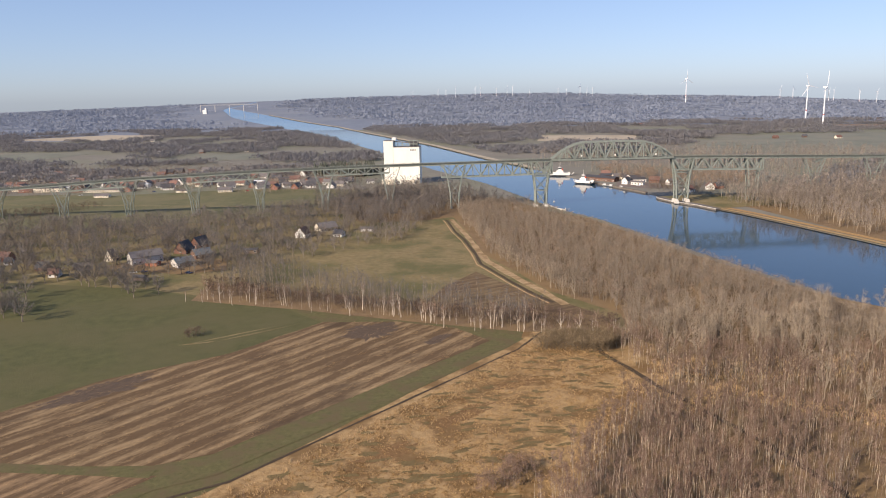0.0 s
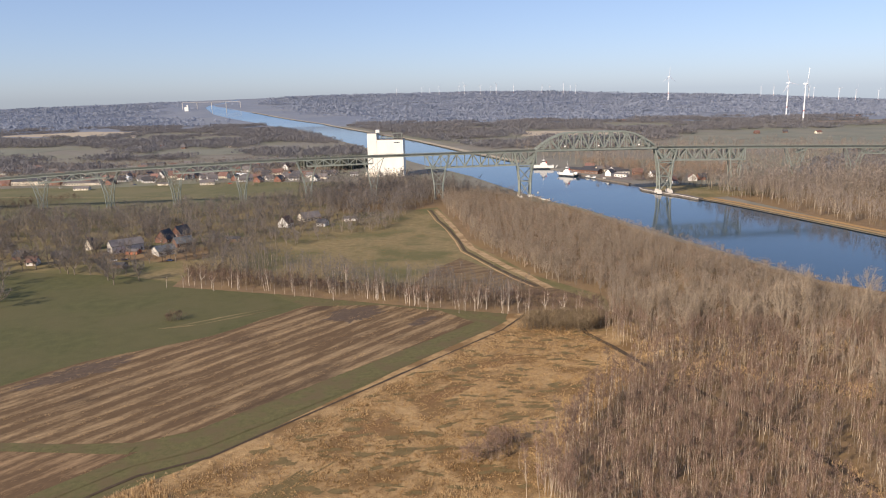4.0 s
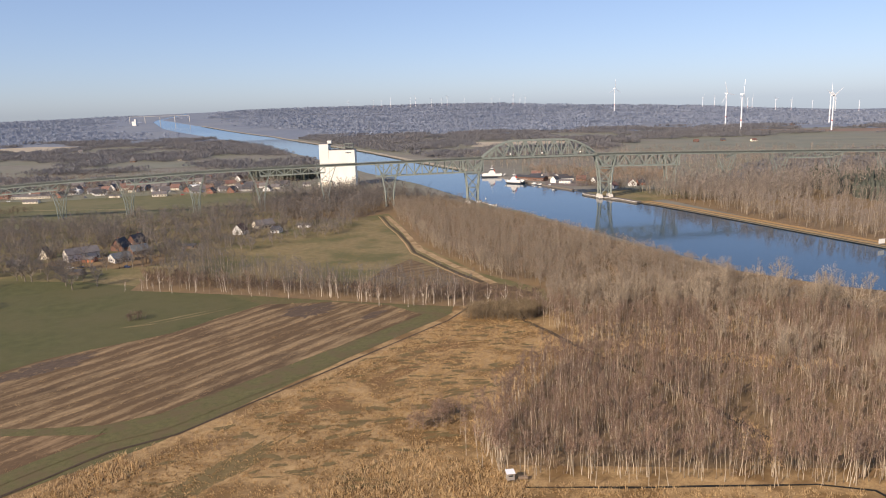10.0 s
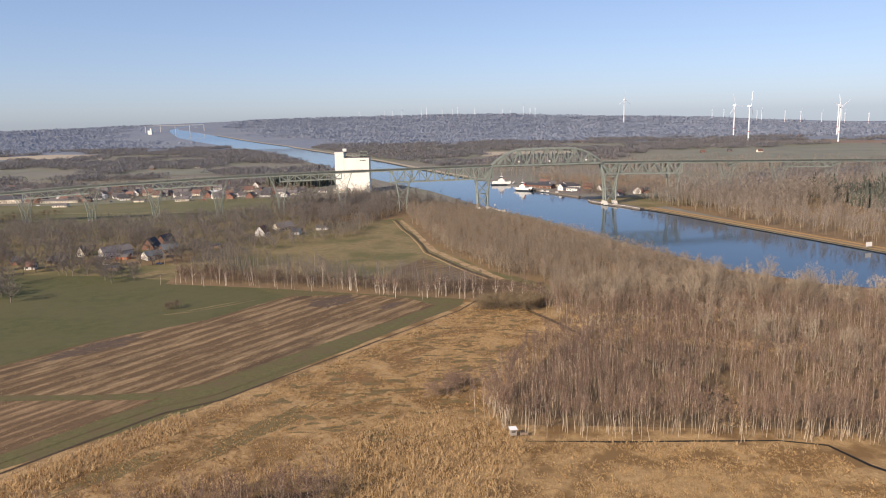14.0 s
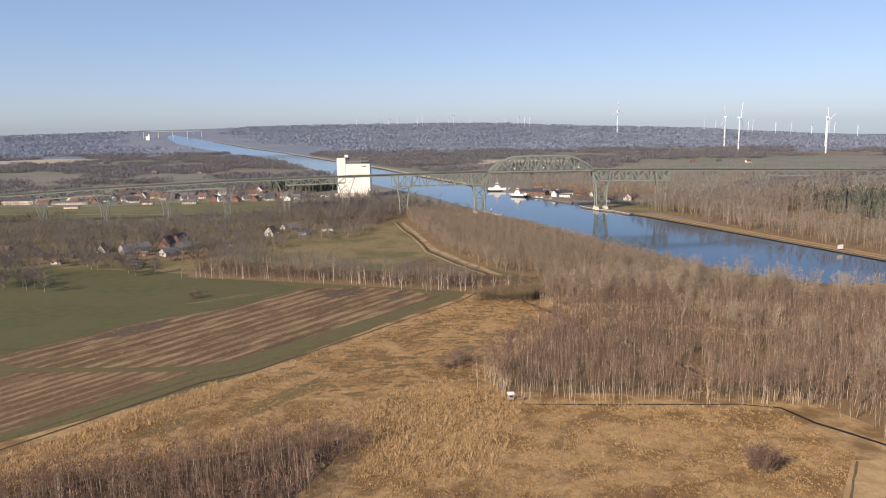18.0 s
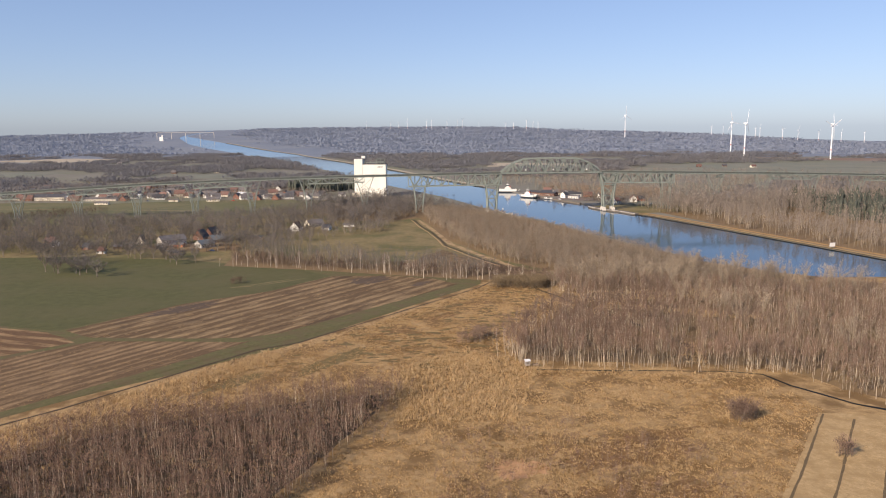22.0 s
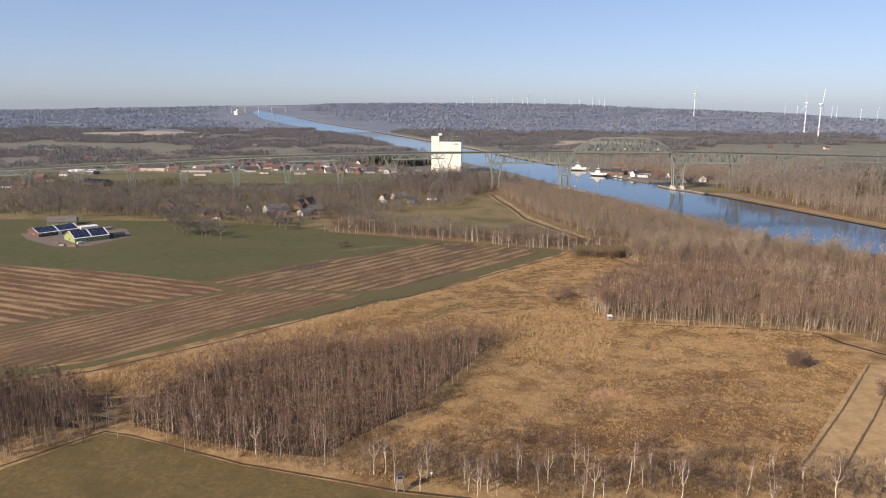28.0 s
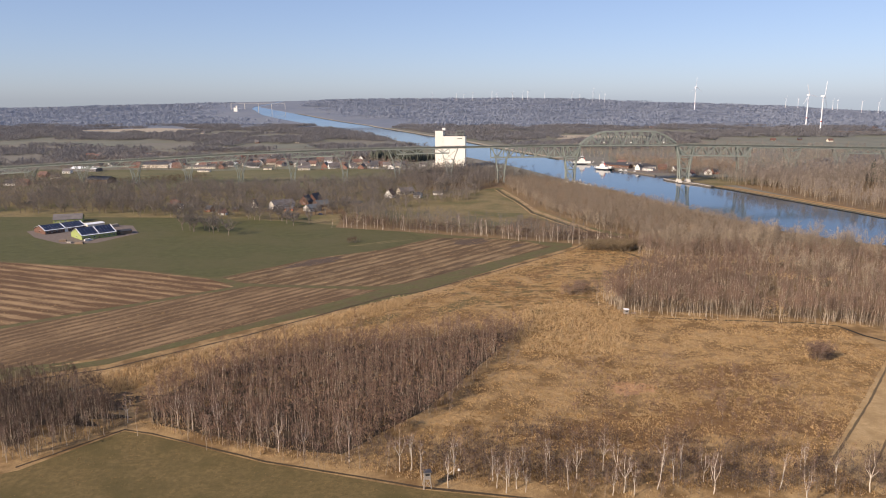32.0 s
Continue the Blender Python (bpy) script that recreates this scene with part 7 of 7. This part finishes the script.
# ---- tussocks, reeds and garden growth ----
def tuft_arrays(seed, blades, height, spread, width):
    rng = random.Random(seed)
    g = Geo()
    for _ in range(blades):
        x, y, a = rng.gauss(0, spread * 0.45), rng.gauss(0, spread * 0.45), rng.uniform(0, math.pi)
        h, w = height * rng.uniform(0.6, 1.2), width * rng.uniform(0.6, 1.4)
        dx, dy = math.cos(a) * w / 2, math.sin(a) * w / 2
        g.add([(x - dx, y - dy, 0), (x + dx, y + dy, 0), (x + rng.gauss(0, 0.3) * h, y + rng.gauss(0, 0.3) * h, h)], [(0, 1, 2)])
    return arrays_poly(g)


TUSSOCK = [tuft_arrays(300 + i, 7, 0.52, 1.0, 0.55) for i in range(5)]
REED = [tuft_arrays(320 + i, 9, 1.55, 1.3, 0.24) for i in range(5)]
MARSH = [(-190, 100), (-120, 60), (-60, 46), (70, 46), (118, 158), (112, 190), (20, 204), (14, 230), (32, 262), (58, 312), (44, 366), (14, 368), (-74, 238), (-146, 160)]
PALE_STRIPS = [(115, 155), (53, 63), (60, 46), (150, 44), (175, 150)]


def off_strips(x, y):
    return not inside(x, y, PALE_STRIPS)


woods("meadow_side_reeds", "dry reeds along the meadow ditch", scatter([(-176, 47), (-157, 72), (-146, 70), (-106, 55), (-60, 44), (-10, 38), (60, 32), (60, 38), (-10, 45), (-60, 51), (-104, 62), (-148, 78), (-164, 78)], 1.5, 73, 0.0, (0.25, 0.6), 8), REED, ["reed"], "reeds", 73)
woods("tussocks", "straw-coloured grass tussocks of the marsh", scatter(MARSH, 1.3, 41, 0.08, (0.5, 1.1), 9, keep=lambda x, y: off_strips(x, y) and off_hollows(x, y) and not inside(x, y, THICKET)), TUSSOCK, ["straw"], "grass", 41)
woods("dark_tussocks", "brown sedge tussocks of the marsh", scatter(MARSH, 1.7, 42, 0.52, (0.5, 1.1), 26, keep=off_strips), TUSSOCK, ["sedge"], "grass", 42)
woods("thicket_reeds", "pale reeds between the thicket trees", scatter(THICKET, 2.0, 55, 0.6, (0.4, 0.8), 10), REED, ["reed"], "reeds", 55)
woods("reeds", "pale reed bed along the ditch", scatter([(-192, 108), (-146, 158), (-92, 230), (-82, 222), (-130, 150), (-150, 118), (-176, 96)], 1.2, 43, -0.3, (0.7, 1.2), 14), REED, ["reed"], "reeds", 43)
woods("reed_patch", "pale reeds in the middle of the marsh", scatter([(-30, 150), (10, 150), (26, 205), (14, 214), (-4, 232), (-34, 205)], 1.3, 44, -0.15, (0.6, 1.1), 14), REED, ["reed"], "reeds", 44)
woods("reed_edge", "pale reeds at the foot of the wood", scatter([(14, 206), (112, 196), (110, 190), (60, 194), (20, 199)], 1.5, 45, -0.2, (0.4, 0.8), 10), REED, ["reed"], "reeds", 45)
woods("reed_clearing", "pale reeds in the clearings of the wood", scatter([(44, 322), (66, 292), (84, 306), (104, 294), (124, 284), (154, 279), (154, 290), (126, 297), (104, 307), (84, 321), (66, 304), (50, 326)], 1.3, 46, -0.4, (0.6, 1.1), 20) + scatter([(88, 210), (96, 208), (102, 230), (98, 242), (92, 238)], 1.3, 46, -0.6, (0.5, 0.9)) + scatter([(60, 318), (150, 330), (150, 352), (62, 345)], 2.0, 46, -0.1, (0.7, 1.2), 20), REED, ["reed"], "reeds", 46)
woods("thicket_edge_reeds", "tawny reeds along the far side of the thicket", scatter([(-168, 114), (-146, 146), (-114, 164), (-80, 178), (-46, 192), (-40, 184), (-80, 166), (-112, 152), (-142, 134), (-160, 108)], 1.3, 66, -0.3, (0.6, 1.1), 12), REED, ["reed"], "reeds", 66)
woods("ditch_reeds", "pale reeds beside the field ditch", scatter([(-188, 117), (-148, 161.5), (-96, 230), (-79, 241), (-45, 285), (10, 356), (18, 350), (-37, 277), (-70, 233), (-88, 222), (-140, 155), (-180, 110)], 1.35, 67, 0.05, (0.3, 0.75), 12), REED, ["reed"], "reeds", 67)
woods("field_hedge", "brown scrub behind the birch row", scatter([(-166, 446), (-70, 418), (0, 393), (56, 384), (60, 402), (20, 406), (-50, 424), (-110, 448), (-180, 480)], 2.1, 47, 0.1, (0.45, 1.25), 18), BUSH, ["bark", "twigs_dark"], "hedge", 47)
woods("corner_willows", "rounded brown willow scrub at the marsh head", scatter([(14, 357), (46, 353), (56, 368), (50, 374), (20, 371)], 1.0, 48, -0.4, (0.75, 1.2)), BUSH, ["bark", "willow"], "shrub", 48)
woods("round_willow", "round brown willow bush in the marsh", scatter([(82, 149), (87, 146), (92, 150), (88, 155), (83, 154)], 0.9, 49, -0.9, (0.8, 1.2)), BUSH, ["bark", "twigs_red"], "shrub", 49)
woods("round_willow_beyond", "round brown willow bush beside the pale strips", scatter([(103, 121), (106, 119), (109, 122), (106, 125)], 0.8, 50, -0.9, (0.7, 1.05)), BUSH, ["bark", "twigs_red"], "shrub", 50)
woods("red_birch_bush", "reddish young birch scrub in the marsh", scatter([(-9, 238), (4, 240), (12, 256), (2, 254)], 1.3, 51, -0.5, (0.6, 1.1)), BUSH, ["stems", "twigs_red"], "shrub", 51)
woods("heath_scrub", "low brown heath and birch scrub", scatter([(0, 60), (60, 62), (70, 100), (40, 118), (-20, 100), (-40, 70)], 4.2, 52, 0.35, (0.25, 0.55), 18), BUSH, ["stems", "twigs_red"], "shrub", 52)
woods("wood_floor_scrub", "brown undergrowth along the birch wood", scatter(BIRCH_WOOD, 5.5, 53, -0.1, (0.4, 0.9), 20), BUSH, ["stems", "twigs"], "shrub", 53)
woods("west_thicket_scrub", "brown scrub along the meadow ditch", scatter([(-150, 66), (-106, 52), (-60, 44), (-20, 40), (80, 44), (80, 56), (20, 58), (-40, 56), (-60, 66), (-100, 62)], 2.4, 54, 0.0, (0.4, 0.95), 14), BUSH, ["stems", "twigs_dark"], "shrub", 54)
for k, (x0, y0, x1, y1) in enumerate(((116, 154, 55, 64), (124, 149, 62, 57), (133, 143, 71, 51), (142, 137, 80, 45))):
    ribbon("furrow_line", [(x0, y0), ((x0 + x1) / 2 + 1, (y0 + y1) / 2), (x1, y1)], [0.7, 0.8], "furrow_earth", "dark furrow between pale strips", z=0.13, category="furrow", step=2.0, rough=0.25)


def swaths(ring, heading, spacing, seed, step, keep_above):
    """Places along the mown swaths of a field, ragged and broken."""
    k = math.hypot(*heading)
    out = []
    for x, y, s in scatter(ring, step, seed, -0.2, (0.45, 1.0), 25):
        across = (heading[1] * x - heading[0] * y) / k + 3.0 * noise.noise((x / 30, y / 30, 2.0))
        if math.sin(2 * math.pi * across / spacing) + 0.9 * noise.noise((x / 5, y / 5, 1.0)) + 0.6 * noise.noise((x / 25, y / 25, 9.0)) > keep_above:
            out.append((x, y, s))
    return out


STRAW = [tuft_arrays(340 + i, 5, 0.28, 1.1, 0.55) for i in range(5)]
woods("field_straw", "loose straw lying in mown swaths", swaths([(-200, 266), (-176, 252), (-108, 252), (-92, 260), (-4, 370), (-20, 388), (-50, 399), (-88, 398), (-120, 352), (-160, 322)], (93, 133), 8.2, 61, 0.85, 0.55), STRAW, ["straw"], "straw", 61)
woods("rough_field_straw", "straw lying on the rough mown field", swaths([(-260, 98), (-228, 118), (-192, 133), (-156, 178), (-118, 226), (-104, 246), (-178, 247), (-330, 100)], (93, 133), 6.5, 62, 0.95, 0.35), STRAW, ["straw"], "straw", 62)
woods("western_straw", "straw lying in swaths on the western field", swaths([(-480, 312), (-360, 295), (-268, 281), (-204, 262), (-186, 246), (-340, 100), (-400, 100), (-480, 160)], (-110, 34), 8.6, 63, 1.1, 0.5), STRAW, ["straw"], "straw", 63)
woods("meadow_tufts", "tufts of rough grass in the lower meadow", scatter([(-230, 5), (-173, 42), (-156, 66), (-106, 50), (-60, 39), (-10, 33), (60, 27), (60, 0), (-230, -20)], 1.5, 64, 0.25, (0.5, 1.0), 10), STRAW, ["sedge"], "grass", 64)
woods("back_meadow_tufts", "tufts of dry grass in the back meadow", scatter([(-190, 480), (-112, 424), (-50, 403), (12, 384), (30, 420), (-2, 480), (-22, 560), (-48, 690), (-110, 640), (-150, 560)], 2.4, 65, 0.5, (0.5, 1.1), 24), STRAW, ["sedge"], "grass", 65)
woods("heath_reeds", "pale reed clumps scattered over the brown heath", scatter([(-40, 60), (60, 60), (100, 140), (112, 186), (60, 192), (-10, 170), (-30, 120)], 1.25, 75, 0.72, (0.3, 0.65), 13), REED, ["reed"], "reeds", 75)
woods("alder_scrub", "dark alder scrub in the meadow below the viaduct", scatter([(-620, 690), (-485, 733), (-452, 712), (-431, 742), (-422, 786), (-409, 806), (-440, 822), (-484, 800), (-500, 770), (-620, 725)], 4.2, 76, -0.4, (0.7, 1.1)), BUSH, ["bark", "twigs_dark"], "shrub", 76)
woods("bank_shrubs", "brown shrubs between the wood and the western bank", scatter([(-20, 800), (20, 770), (36, 700), (64, 652), (92, 600), (112, 556), (134, 496), (152, 450), (176, 392), (190, 396), (168, 452), (148, 505), (122, 575), (92, 650), (74, 700), (50, 752), (20, 800)], 3.6, 77, -0.2, (0.8, 1.35), keep=lambda x, y: not on_canal(x, y, 5)), BUSH, ["bark", "twigs_pale"], "shrub", 77)
woods("edge_scrub", "dark russet scrub along the meadow edge", scatter([(-62, 50), (-20, 45), (30, 46), (90, 48), (80, 66), (20, 70), (-30, 80), (-54, 70)], 2.3, 79, 0.2, (0.5, 1.1), 12), BUSH, ["stems", "twigs_dark"], "shrub", 79)
woods("field_bush", "dark lone bush in the green field", scatter([(-152, 375), (-146, 372), (-140, 377), (-145, 381)], 1.1, 80, -0.9, (0.5, 0.8)), BUSH, ["bark", "twigs_dark"], "shrub", 80)
woods("heath_shrubs", "dark brown birch scrub scattered over the heath", scatter([(-30, 70), (60, 64), (70, 120), (30, 150), (-20, 130)], 3.0, 81, 0.62, (0.4, 0.85), 11), BUSH, ["stems", "twigs_russet"], "shrub", 81)
woods("ditch_birches", "young birches and brush along the winding ditch", scatter([(48, 376), (49, 352), (58, 330), (66, 318), (76, 340), (68, 380)], 2.6, 82, -0.1, (0.45, 0.8), 12), WOOD, ["wood_stems", "twigs_red"], "shrub", 82)
woods("strip_tufts", "short dry grass on the pale mown strips", scatter(PALE_STRIPS, 1.15, 74, 0.1, (0.5, 1.0), 6), STRAW, ["straw"], "grass", 74)
